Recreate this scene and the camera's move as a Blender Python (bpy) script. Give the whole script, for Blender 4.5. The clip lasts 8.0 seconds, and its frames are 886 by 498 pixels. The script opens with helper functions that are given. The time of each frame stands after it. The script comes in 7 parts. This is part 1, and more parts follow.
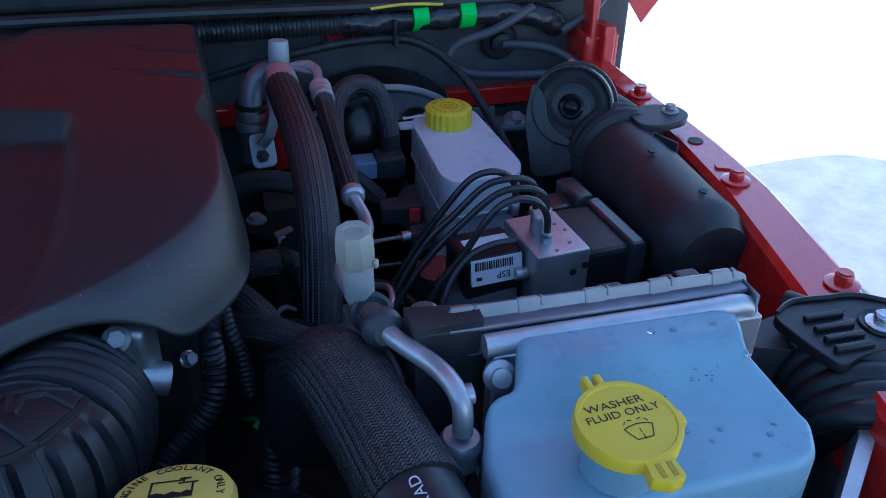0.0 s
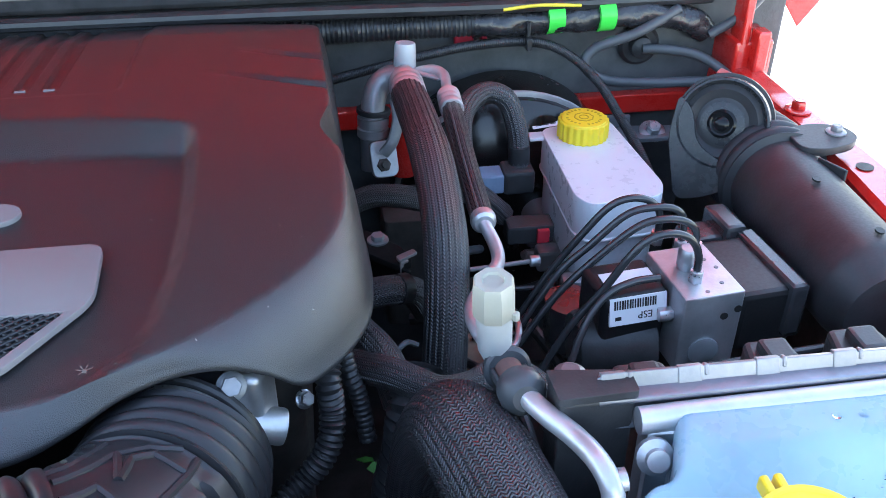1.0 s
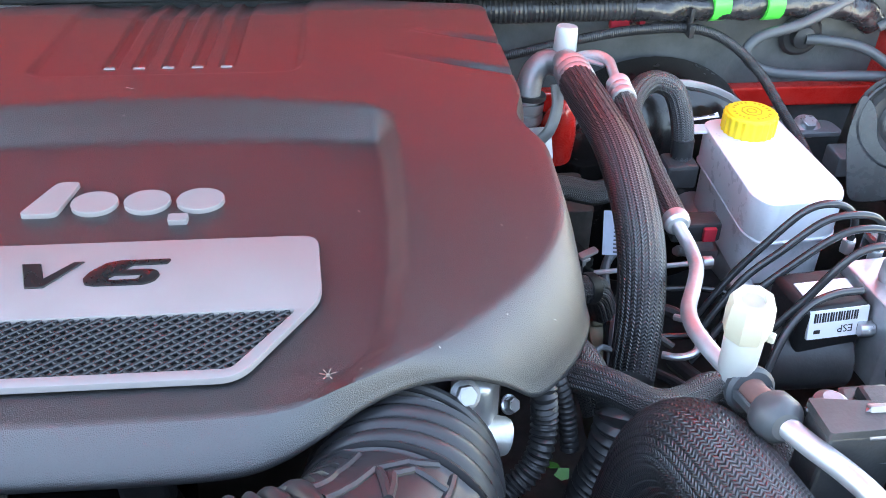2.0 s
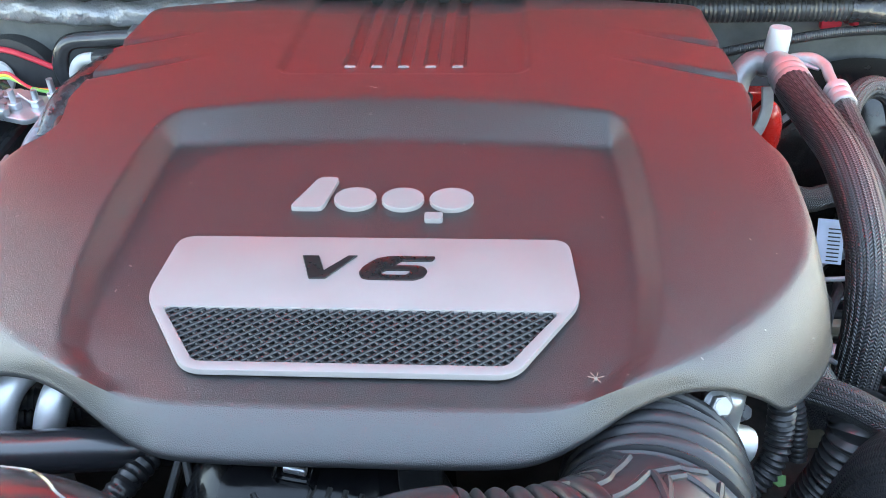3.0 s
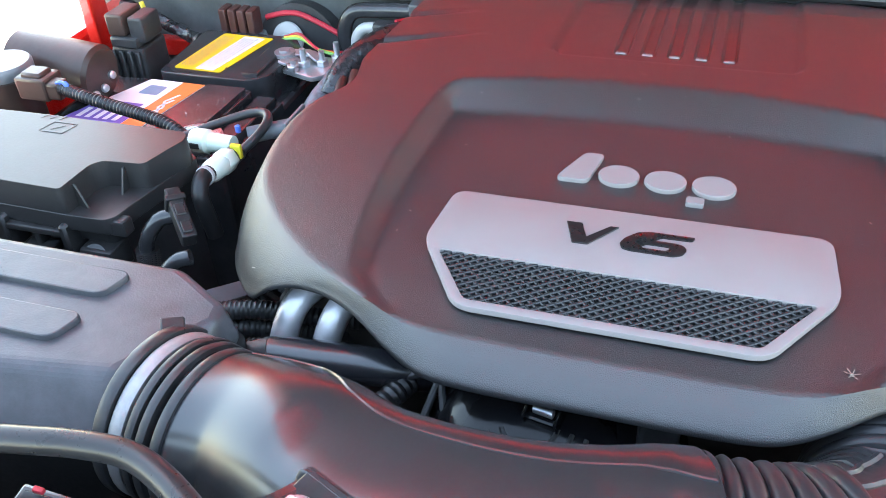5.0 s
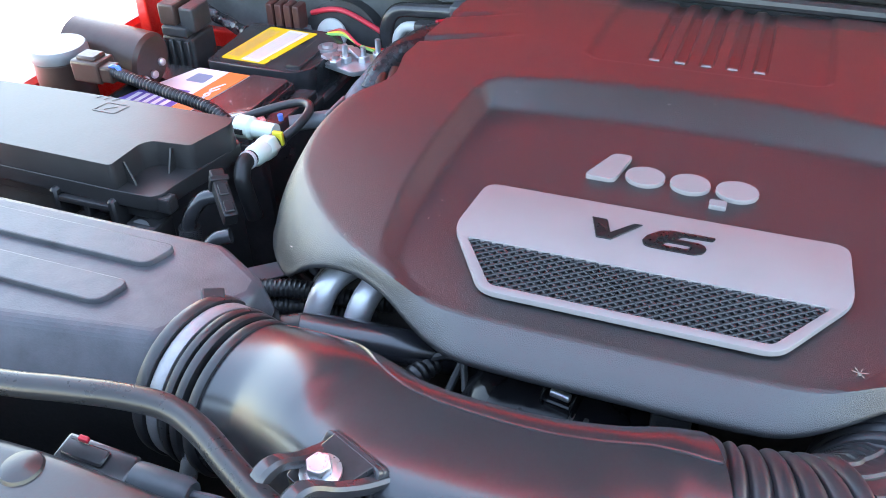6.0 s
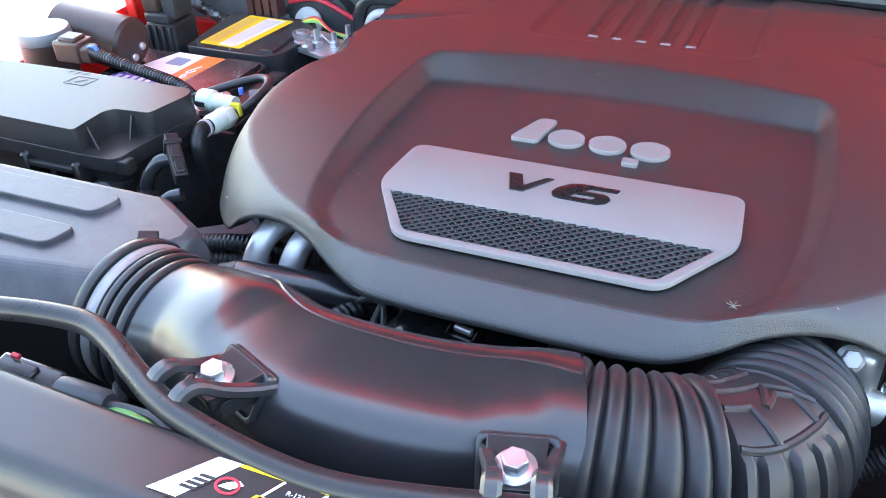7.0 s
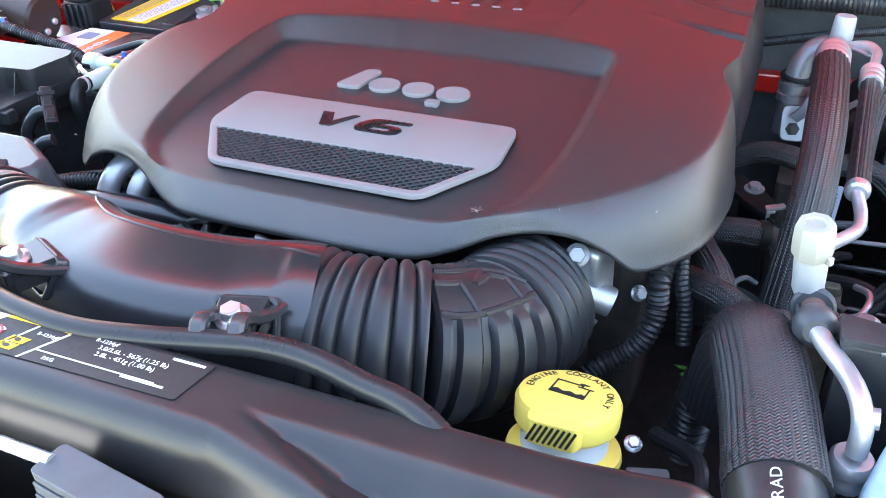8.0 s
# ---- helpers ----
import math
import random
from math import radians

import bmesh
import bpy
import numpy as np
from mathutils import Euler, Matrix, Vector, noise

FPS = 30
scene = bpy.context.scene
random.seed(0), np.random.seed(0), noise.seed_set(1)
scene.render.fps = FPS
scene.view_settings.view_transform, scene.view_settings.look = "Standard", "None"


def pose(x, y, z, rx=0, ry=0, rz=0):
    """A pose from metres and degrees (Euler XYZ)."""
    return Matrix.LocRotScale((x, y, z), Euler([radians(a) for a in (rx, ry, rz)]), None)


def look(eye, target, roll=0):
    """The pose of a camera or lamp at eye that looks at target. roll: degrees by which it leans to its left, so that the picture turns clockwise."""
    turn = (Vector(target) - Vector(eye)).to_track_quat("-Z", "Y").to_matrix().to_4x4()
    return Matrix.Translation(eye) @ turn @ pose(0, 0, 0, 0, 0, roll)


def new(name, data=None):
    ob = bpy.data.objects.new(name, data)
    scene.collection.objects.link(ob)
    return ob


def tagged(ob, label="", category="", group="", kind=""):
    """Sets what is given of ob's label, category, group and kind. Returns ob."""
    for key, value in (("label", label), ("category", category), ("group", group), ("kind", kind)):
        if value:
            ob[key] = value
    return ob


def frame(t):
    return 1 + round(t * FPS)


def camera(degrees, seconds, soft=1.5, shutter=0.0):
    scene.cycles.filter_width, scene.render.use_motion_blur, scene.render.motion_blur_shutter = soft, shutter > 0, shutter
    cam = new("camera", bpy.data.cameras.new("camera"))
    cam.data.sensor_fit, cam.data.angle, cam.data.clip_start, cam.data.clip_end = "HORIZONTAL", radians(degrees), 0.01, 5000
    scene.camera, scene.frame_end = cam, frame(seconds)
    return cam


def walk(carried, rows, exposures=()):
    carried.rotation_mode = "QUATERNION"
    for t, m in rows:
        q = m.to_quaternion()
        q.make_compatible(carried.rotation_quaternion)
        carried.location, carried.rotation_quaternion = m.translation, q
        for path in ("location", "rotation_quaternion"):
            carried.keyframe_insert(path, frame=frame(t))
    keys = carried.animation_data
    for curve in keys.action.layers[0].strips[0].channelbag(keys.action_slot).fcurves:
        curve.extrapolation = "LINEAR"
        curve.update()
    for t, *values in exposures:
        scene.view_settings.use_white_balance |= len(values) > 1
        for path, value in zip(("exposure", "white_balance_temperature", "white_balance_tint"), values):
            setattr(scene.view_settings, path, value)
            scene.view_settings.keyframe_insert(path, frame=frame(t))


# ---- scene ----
cam = camera(52.8, 8.0, soft=0.9)
PATH = [
    (0, (0.273, -0.493, 1.403), (0.737, 1.134, 0.338), 1.6),
    (0.5, (0.284, -0.447, 1.386), (0.588, 1.208, 0.306), 0.3),
    (1, (0.264, -0.417, 1.402), (0.504, 1.234, 0.3), 0.0),
    (1.2, (0.25, -0.411, 1.399), (0.47, 1.236, 0.285), 0.2),
    (2.3, (0.1299, -0.3655, 1.4103), (0.2188, 1.2455, 0.2282), 0.17),
    (2.5, (0.118, -0.366, 1.417), (0.143, 1.236, 0.22), -1.0),
    (3, (0.078, -0.382, 1.437), (-0.04, 1.207, 0.228), -1.9),
    (3.5, (0.042, -0.402, 1.447), (-0.213, 1.171, 0.238), -2.0),
    (4, (0.04, -0.413, 1.45), (-0.346, 1.13, 0.237), -2.8),
    (4.5, (0.024, -0.428, 1.446), (-0.461, 1.089, 0.236), -3.3),
    (4.7, (0.035, -0.4261, 1.4416), (-0.479, 1.088, 0.2404), -3.57),
    (5.8, (0.053, -0.4529, 1.4504), (-0.553, 1.036, 0.2616), -2.23),
    (6, (0.055, -0.456, 1.449), (-0.558, 1.036, 0.267), -2.1),
    (6.5, (0.074, -0.467, 1.441), (-0.564, 1.027, 0.275), -2.3),
    (7, (0.144, -0.485, 1.436), (-0.528, 1.002, 0.279), -2.9),
    (7.5, (0.233, -0.504, 1.438), (-0.435, 0.993, 0.292), -2.8),
    (8, (0.327, -0.53, 1.431), (-0.358, 0.958, 0.284), -3.5),
]
# auto exposure of the clip: seconds, stops, kelvin, tint
LIGHT = [(0, 0.82, 5000, 9), (0.2, 0.92, 5000, 9), (0.5, 1.8, 5700, 10), (0.8, 2.35, 6400, 10), (1.2, 3.0, 7000, 10), (2.3, 3.74, 7900, 10), (3.2, 3.80, 8250, 5), (4.7, 3.60, 8150, 5), (5.9, 3.50, 7600, 9), (8, 3.42, 7400, 10)]
walk(cam, [(t, look(eye, target, roll)) for t, eye, target, roll in PATH], exposures=LIGHT)
# world, sun, large lights
world = bpy.data.worlds.new("sky_world")
scene.world = world
world.use_nodes = True
wn = world.node_tree.nodes
wn.clear()
w_out = wn.new("ShaderNodeOutputWorld")
w_bg = wn.new("ShaderNodeBackground")
w_sky = wn.new("ShaderNodeTexSky")
w_sky.sky_type = "NISHITA"
w_sky.sun_disc = False
w_sky.dust_density = 0.8
w_sky.air_density = 1.2
SUN_AZ, SUN_EL = radians(-9.0), radians(52.0)   # clockwise from +y, height
w_sky.sun_elevation = SUN_EL
w_sky.sun_rotation = SUN_AZ
w_bg.inputs["Strength"].default_value = 0.15
world.node_tree.links.new(w_sky.outputs[0], w_bg.inputs[0])
world.node_tree.links.new(w_bg.outputs[0], w_out.inputs[0])
sun = new("sun", bpy.data.lights.new("sun", "SUN"))
sun.data.energy = 4.0
sun.data.angle = radians(0.5)
sun.data.color = (1.0, 0.97, 0.93)
_dir = Vector((math.sin(SUN_AZ) * math.cos(SUN_EL), math.cos(SUN_AZ) * math.cos(SUN_EL), math.sin(SUN_EL)))
sun.matrix_world = look(_dir * 20 + Vector((0, 0, 1)), (0, 0, 1))

# ---------------------------------------------------------------- materials
def mat(name, col, rough=0.5, metal=0.0, var=0.18, vscale=30.0, bump=0.05, bscale=350.0, spec=0.5, coat=0.0,
        rvar=0.12, trans=0.0, sss=0.0, ior=1.45, dust=0.0, dist=0.001):
    m = bpy.data.materials.new(name)
    m.use_nodes = True
    n, l = m.node_tree.nodes, m.node_tree.links
    b = n["Principled BSDF"]
    tc = n.new("ShaderNodeTexCoord")
    big = n.new("ShaderNodeTexNoise")
    big.inputs["Scale"].default_value = vscale
    big.inputs["Detail"].default_value = 5
    big.inputs["Roughness"].default_value = 0.62
    fine = n.new("ShaderNodeTexNoise")
    fine.inputs["Scale"].default_value = bscale
    fine.inputs["Detail"].default_value = 3
    l.new(tc.outputs["Object"], big.inputs["Vector"])
    l.new(tc.outputs["Object"], fine.inputs["Vector"])
    ramp = n.new("ShaderNodeMapRange")
    ramp.inputs["From Min"].default_value, ramp.inputs["From Max"].default_value = 0.3, 0.7
    l.new(big.outputs["Fac"], ramp.inputs["Value"])
    mix = n.new("ShaderNodeMix")
    mix.data_type = "RGBA"
    a = tuple(max(0.0, c * (1 - var)) for c in col)
    c2 = tuple(min(1.0, c * (1 + var) + dust * 0.06) for c in col)
    mix.inputs["A"].default_value, mix.inputs["B"].default_value = (*a, 1), (*c2, 1)
    l.new(ramp.outputs["Result"], mix.inputs["Factor"])
    l.new(mix.outputs["Result"], b.inputs["Base Color"])
    rr = n.new("ShaderNodeMapRange")
    rr.inputs["From Min"].default_value, rr.inputs["From Max"].default_value = 0.3, 0.7
    rr.inputs["To Min"].default_value, rr.inputs["To Max"].default_value = max(0.02, rough - rvar), min(1.0, rough + rvar)
    add = n.new("ShaderNodeMath")
    add.operation = "MULTIPLY_ADD"
    add.inputs[1].default_value = 0.5
    l.new(fine.outputs["Fac"], add.inputs[0])
    half = n.new("ShaderNodeMath")
    half.operation = "MULTIPLY"
    half.inputs[1].default_value = 0.5
    l.new(big.outputs["Fac"], half.inputs[0])
    l.new(half.outputs[0], add.inputs[2])
    l.new(add.outputs[0], rr.inputs["Value"])
    l.new(rr.outputs["Result"], b.inputs["Roughness"])
    if bump:
        bp = n.new("ShaderNodeBump")
        bp.inputs["Strength"].default_value = bump
        bp.inputs["Distance"].default_value = dist
        l.new(fine.outputs["Fac"], bp.inputs["Height"])
        l.new(bp.outputs["Normal"], b.inputs["Normal"])
    b.inputs["Metallic"].default_value = metal
    b.inputs["Specular IOR Level"].default_value = spec
    b.inputs["IOR"].default_value = ior
    b.inputs["Coat Weight"].default_value = coat
    b.inputs["Coat Roughness"].default_value = 0.06
    b.inputs["Transmission Weight"].default_value = trans
    if sss:
        b.inputs["Subsurface Weight"].default_value = sss
        b.inputs["Subsurface Radius"].default_value = (0.02, 0.02, 0.02)
        b.inputs["Subsurface Scale"].default_value = 0.5
    return m


def braid_mat(name, col, column=0.0048, stitch=0.0024):
    """Woven sleeve: columns of small V stitches along the tube, on its own coordinates in metres."""
    m = bpy.data.materials.new(name)
    m.use_nodes = True
    n, l = m.node_tree.nodes, m.node_tree.links
    b = n["Principled BSDF"]
    uv = n.new("ShaderNodeUVMap")
    uv.uv_map = "UVMap"
    sep = n.new("ShaderNodeSeparateXYZ")
    l.new(uv.outputs[0], sep.inputs[0])
    noise_ = n.new("ShaderNodeTexNoise")
    noise_.inputs["Scale"].default_value = 60
    l.new(uv.outputs[0], noise_.inputs["Vector"])

    def math_node(op, a, k=None, c=None):
        nd = n.new("ShaderNodeMath")
        nd.operation = op
        for slot, v in ((0, a), (1, k), (2, c)):
            if v is None:
                continue
            if isinstance(v, (int, float)):
                nd.inputs[slot].default_value = v
            else:
                l.new(v, nd.inputs[slot])
        return nd.outputs[0]

    u = math_node("MULTIPLY", sep.outputs["X"], 1 / column)
    zig = math_node("PINGPONG", u, 0.5)
    wob = math_node("MULTIPLY", noise_.outputs["Fac"], 0.7)
    v = math_node("MULTIPLY_ADD", sep.outputs["Y"], 1 / stitch, wob)
    ph = math_node("MULTIPLY_ADD", zig, 1.7, v)
    st = math_node("SINE", math_node("MULTIPLY", ph, 2 * math.pi))
    gap = math_node("SINE", math_node("MULTIPLY", zig, 2 * math.pi))
    h = math_node("MULTIPLY_ADD", st, 0.35, 0.5)
    h = math_node("MULTIPLY", h, math_node("MULTIPLY_ADD", math_node("POWER", gap, 0.6), 0.85, 0.15))
    cm = n.new("ShaderNodeMix")
    cm.data_type = "RGBA"
    cm.inputs["A"].default_value = (*(c * 0.45 for c in col), 1)
    cm.inputs["B"].default_value = (*(c * 2.2 for c in col), 1)
    l.new(h, cm.inputs["Factor"])
    l.new(cm.outputs["Result"], b.inputs["Base Color"])
    bp = n.new("ShaderNodeBump")
    bp.inputs["Strength"].default_value = 1.0
    bp.inputs["Distance"].default_value = 0.0009
    l.new(h, bp.inputs["Height"])
    l.new(bp.outputs["Normal"], b.inputs["Normal"])
    b.inputs["Roughness"].default_value = 0.34
    b.inputs["Specular IOR Level"].default_value = 0.85
    return m


M_COVER = mat("moulded_cover_plastic", (0.021, 0.021, 0.023), 0.36, bump=0.5, bscale=1700, var=0.06, vscale=40, rvar=0.04, dist=0.0008, spec=0.9, ior=1.5)
M_BLACK = mat("black_plastic", (0.030, 0.030, 0.032), 0.42, bump=0.12, bscale=500, dust=0.3)
M_SATIN = mat("satin_black_plastic", (0.026, 0.026, 0.029), 0.22, bump=0.02, bscale=300, dust=0.2, rvar=0.05, spec=0.7)
M_TUBE = mat("painted_black_tube", (0.020, 0.020, 0.022), 0.30, bump=0.04, bscale=300, rvar=0.06, spec=0.42)
M_BOX = mat("dusty_box_plastic", (0.042, 0.044, 0.052), 0.38, bump=0.25, bscale=700, dust=0.4, dist=0.0006)
M_DUCT = mat("smooth_duct_plastic", (0.018, 0.018, 0.021), 0.27, bump=0.0, bscale=200, rvar=0.0, spec=1.0)
M_LID = mat("dull_lid_plastic", (0.026, 0.025, 0.026), 0.36, bump=0.06, bscale=500, rvar=0.03, spec=0.42)
M_PANEL = mat("front_panel_plastic", (0.020, 0.019, 0.020), 0.30, bump=0.08, bscale=600, rvar=0.03, spec=0.55, dist=0.0005)
M_RUBBER = mat("black_rubber", (0.018, 0.018, 0.020), 0.36, bump=0.12, bscale=260, dust=0.25)
M_BELLOWS = mat("polished_black_rubber", (0.022, 0.022, 0.025), 0.41, bump=0.05, bscale=260, rvar=0.03, spec=0.5)
M_RES = mat("milky_reservoir_plastic", (0.66, 0.69, 0.73), 0.33, bump=0.05, bscale=120, var=0.03, sss=0.35)
M_RESO = mat("dull_moulded_plastic", (0.022, 0.022, 0.025), 0.5, bump=0.1, bscale=420, dust=0.2)
M_JOINT = mat("dark_grey_rubber", (0.055, 0.06, 0.066), 0.4)
M_DARK = mat("grimy_dark_metal", (0.06, 0.052, 0.046), 0.6, var=0.5, bump=0.4, bscale=160)
M_TAPE = mat("wrinkled_cloth_tape", (0.020, 0.020, 0.023), 0.27, bump=0.55, bscale=95, var=0.2, dist=0.003, spec=0.7)
M_FOIL = mat("crinkled_foil", (0.17, 0.18, 0.20), 0.36, metal=0.35, bump=0.8, bscale=130, dist=0.003)
M_RED = mat("red_body_paint", (0.60, 0.019, 0.014), 0.28, coat=1.0, var=0.06, bump=0.02, bscale=900)
M_SILVER = mat("satin_silver_paint", (0.240, 0.219, 0.220), 0.55, metal=0.15, var=0.04, bump=0.05, bscale=1500)
M_ALU = mat("cast_aluminium", (0.50, 0.51, 0.53), 0.42, metal=0.8, bump=0.15, bscale=500)
M_PIPE = mat("drawn_aluminium_tube", (0.54, 0.54, 0.56), 0.42, metal=0.7, bump=0.10, bscale=220)
M_CAST = mat("dull_cast_metal", (0.30, 0.30, 0.31), 0.5, metal=0.6, bump=0.2, bscale=400)
M_ZINC = mat("zinc_plated_steel", (0.55, 0.56, 0.58), 0.34, metal=0.8, bump=0.1, bscale=600)
M_YELLOW = mat("yellow_plastic", (0.83, 0.60, 0.03), 0.38, bump=0.08, bscale=420, var=0.05)
M_PALEYEL = mat("pale_yellow_plastic", (0.86, 0.67, 0.13), 0.4, bump=0.08, bscale=420, var=0.05)
M_WHITE = mat("white_plastic", (0.44, 0.45, 0.45), 0.4, bump=0.06, bscale=300, var=0.05)
M_CREAM = mat("cream_cap_plastic", (0.39, 0.38, 0.32), 0.42, bump=0.1, bscale=300, var=0.07, sss=0.15)
M_TANK = mat("milky_blue_tank_plastic", (0.25, 0.395, 0.475), 0.30, bump=0.05, bscale=90, var=0.12, vscale=14)
M_LABEL_Y = mat("yellow_label", (0.85, 0.60, 0.02), 0.45, var=0.04, bump=0)
M_LABEL_W = mat("white_label", (0.78, 0.78, 0.80), 0.45, var=0.04, bump=0)
M_LABEL_O = mat("orange_label", (0.80, 0.22, 0.05), 0.45, var=0.04, bump=0)
M_LABEL_P = mat("violet_label", (0.16, 0.10, 0.42), 0.45, var=0.04, bump=0)
M_LABEL_K = mat("black_label", (0.012, 0.012, 0.013), 0.5, var=0.1, bump=0)
M_LABEL_R = mat("red_print", (0.55, 0.03, 0.05), 0.5, var=0.04, bump=0)
M_LETTER = mat("black_chrome", (0.012, 0.012, 0.013), 0.32, bump=0, spec=0.35)
M_INK = mat("dark_print", (0.02, 0.02, 0.02), 0.5, var=0.05, bump=0)
M_GREEN = mat("green_tape", (0.05, 0.68, 0.08), 0.35, var=0.08, bump=0.3, bscale=200)
M_LEAF = mat("green_leaf", (0.05, 0.22, 0.03), 0.5)
M_BLUEGREY = mat("bluegrey_connector", (0.22, 0.29, 0.40), 0.42)
M_DULL = mat("dull_grey_plastic", (0.075, 0.08, 0.088), 0.5)
M_GREY = mat("grey_plastic", (0.16, 0.17, 0.18), 0.42)
M_PALEGREEN = mat("pale_green_plastic", (0.62, 0.72, 0.64), 0.4, var=0.05)
# the reddish tinge of this brown paints in the bonnet's red reflection on the drum
M_BROWN = mat("weathered_brown_red_sheen", (0.050, 0.029, 0.024), 0.4, dust=0.05)
M_GREYHOSE = mat("grey_rubber_hose", (0.065, 0.072, 0.08), 0.40)
M_SEAL = mat("insulation_mat", (0.085, 0.090, 0.092), 0.75, bump=0.5, bscale=140, var=0.3)
M_WIRE_R = mat("red_wire", (0.55, 0.03, 0.05), 0.4)
M_WIRE_G = mat("green_wire", (0.20, 0.48, 0.12), 0.4)
M_WIRE_B = mat("blue_wire", (0.06, 0.16, 0.55), 0.4)
M_WIRE_Y = mat("yellow_wire", (0.75, 0.62, 0.05), 0.4)
# dusty black plastic; the strong sun on it is put into this pale grey
M_FLARE = mat("sunlit_dusty_plastic", (0.30, 0.31, 0.34), 0.6, bump=0.3, bscale=500)
M_WATER = mat("clear_water", (0.95, 0.97, 1.0), 0.03, var=0.0, bump=0.0, ior=1.33)
M_WATER.node_tree.nodes["Principled BSDF"].inputs["Transmission Weight"].default_value = 1.0
M_PLUG = mat("matt_black_plug_plastic", (0.013, 0.013, 0.014), 0.45, bump=0.08)
M_CONCRETE = mat("pale_concrete", (0.61, 0.605, 0.60), 0.85, bump=0.4, bscale=60, vscale=1.2, var=0.1)
M_BRAID = braid_mat("braided_sleeve", (0.022, 0.022, 0.025))
M_BRAID_B = braid_mat("fine_braided_sleeve", (0.016, 0.016, 0.018), 0.0034, 0.0019)


# ---------------------------------------------------------------- mesh tools
def finish(bm, sharp=0.62):
    bmesh.ops.recalc_face_normals(bm, faces=bm.faces)
    flat = bm.faces.layers.int.get("flat_face")
    for f in bm.faces:
        f.smooth = not (flat and f[flat])
    for e in bm.edges:
        if len(e.link_faces) == 2 and e.calc_face_angle(0.0) > sharp:
            e.smooth = False


OFFSET = Vector((0, 0, 0))


def nudge(x=0.0, y=0.0, z=0.0):
    """Lays the things that follow this far from their place on the plan."""
    OFFSET.x, OFFSET.y, OFFSET.z = x, y, z


def thing(name, at, label, category, group="", kind=""):
    ob = new(name)
    ob.empty_display_size = 0.02
    ob.matrix_world = Matrix.Translation(Vector(at) + OFFSET)
    return tagged(ob, label, category, group, kind)


def part(name, bm, material, parent, label="", sharp=0.62):
    finish(bm, sharp)
    if OFFSET.length:
        moved(bm, Matrix.Translation(OFFSET))
    me = bpy.data.meshes.new(name)
    bm.to_mesh(me)
    bm.free()
    me.materials.append(material)
    ob = new(name, me)
    if parent is not None:
        ob.parent = parent
        root = parent
        while root.parent is not None:
            root = root.parent
        ob.matrix_parent_inverse = Matrix.Translation(root.location).inverted()
        if parent is not root:
            ob.matrix_parent_inverse = Matrix.Identity(4)
    if label:
        ob["label"] = label
    return ob


def solo(name, bm, material, label, category, group="", kind="", sharp=0.62):
    return tagged(part(name, bm, material, None, sharp=sharp), label, category, group, kind)


def joined(*bms):
    out = bmesh.new()
    for b in bms:
        me = bpy.data.meshes.new("tmp")
        b.to_mesh(me)
        out.from_mesh(me)
        bpy.data.meshes.remove(me)
        b.free()
    return out


def moved(bm, m):
    bmesh.ops.transform(bm, matrix=m, verts=bm.verts)
    return bm


def rbox(x0, x1, y0, y1, z0, z1, bevel=0.002, seg=2, m=None):
    bm = bmesh.new()
    bmesh.ops.create_cube(bm, size=1.0)
    bmesh.ops.transform(bm, matrix=Matrix.LocRotScale(((x0 + x1) / 2, (y0 + y1) / 2, (z0 + z1) / 2), None, (x1 - x0, y1 - y0, z1 - z0)), verts=bm.verts)
    if bevel:
        bmesh.ops.bevel(bm, geom=bm.edges[:], offset=bevel, segments=seg, profile=0.5, affect="EDGES")
        flat = bm.faces.layers.int.new("flat_face")
        for f in bm.faces:
            f[flat] = int(max(abs(c) for c in f.normal) > 0.999)
    return moved(bm, m) if m else bm


def slab(outline, z0, z1, bevel=0.002, seg=2, m=None, taper=0.0, foot=None):
    """A prism over a plan outline; taper: how much wider it is at its foot; foot: an outline of its own for the foot."""
    bm = bmesh.new()
    cx = sum(p[0] for p in outline) / len(outline)
    cy = sum(p[1] for p in outline) / len(outline)
    lo, hi = [], []
    for i, (x, y) in enumerate(outline):
        d = math.hypot(x - cx, y - cy) or 1
        lo.append(bm.verts.new((*foot[i], z0)) if foot else bm.verts.new((x + (x - cx) / d * taper, y + (y - cy) / d * taper, z0)))
        hi.append(bm.verts.new((x, y, z1)))
    k = len(outline)
    bm.faces.new(hi)
    bm.faces.new(lo[::-1])
    for i in range(k):
        j = (i + 1) % k
        bm.faces.new((lo[i], lo[j], hi[j], hi[i]))
    bmesh.ops.recalc_face_normals(bm, faces=bm.faces)
    if bevel:
        bmesh.ops.bevel(bm, geom=bm.edges[:], offset=bevel, segments=seg, profile=0.5, affect="EDGES", clamp_overlap=True)
        bm.normal_update()
        flat = bm.faces.layers.int.new("flat_face")
        for f in bm.faces:
            f[flat] = int(abs(f.normal.z) > 0.999 or f.calc_area() > 0.02 * abs(z1 - z0) * 0.8)
    return moved(bm, m) if m else bm


def rounded(outline, r, seg=5):
    """The outline with its corners rounded."""
    out, k = [], len(outline)
    for i in range(k):
        p, a, b = Vector(outline[i]), Vector(outline[i - 1]), Vector(outline[(i + 1) % k])
        u, v = (a - p), (b - p)
        rr = min(r, u.length * 0.45, v.length * 0.45)
        p0, p1 = p + u.normalized() * rr, p + v.normalized() * rr
        for s in range(seg + 1):
            t = s / seg
            q = p0 * (1 - t) ** 2 + p * 2 * t * (1 - t) + p1 * t * t
            out.append((q.x, q.y))
    return out


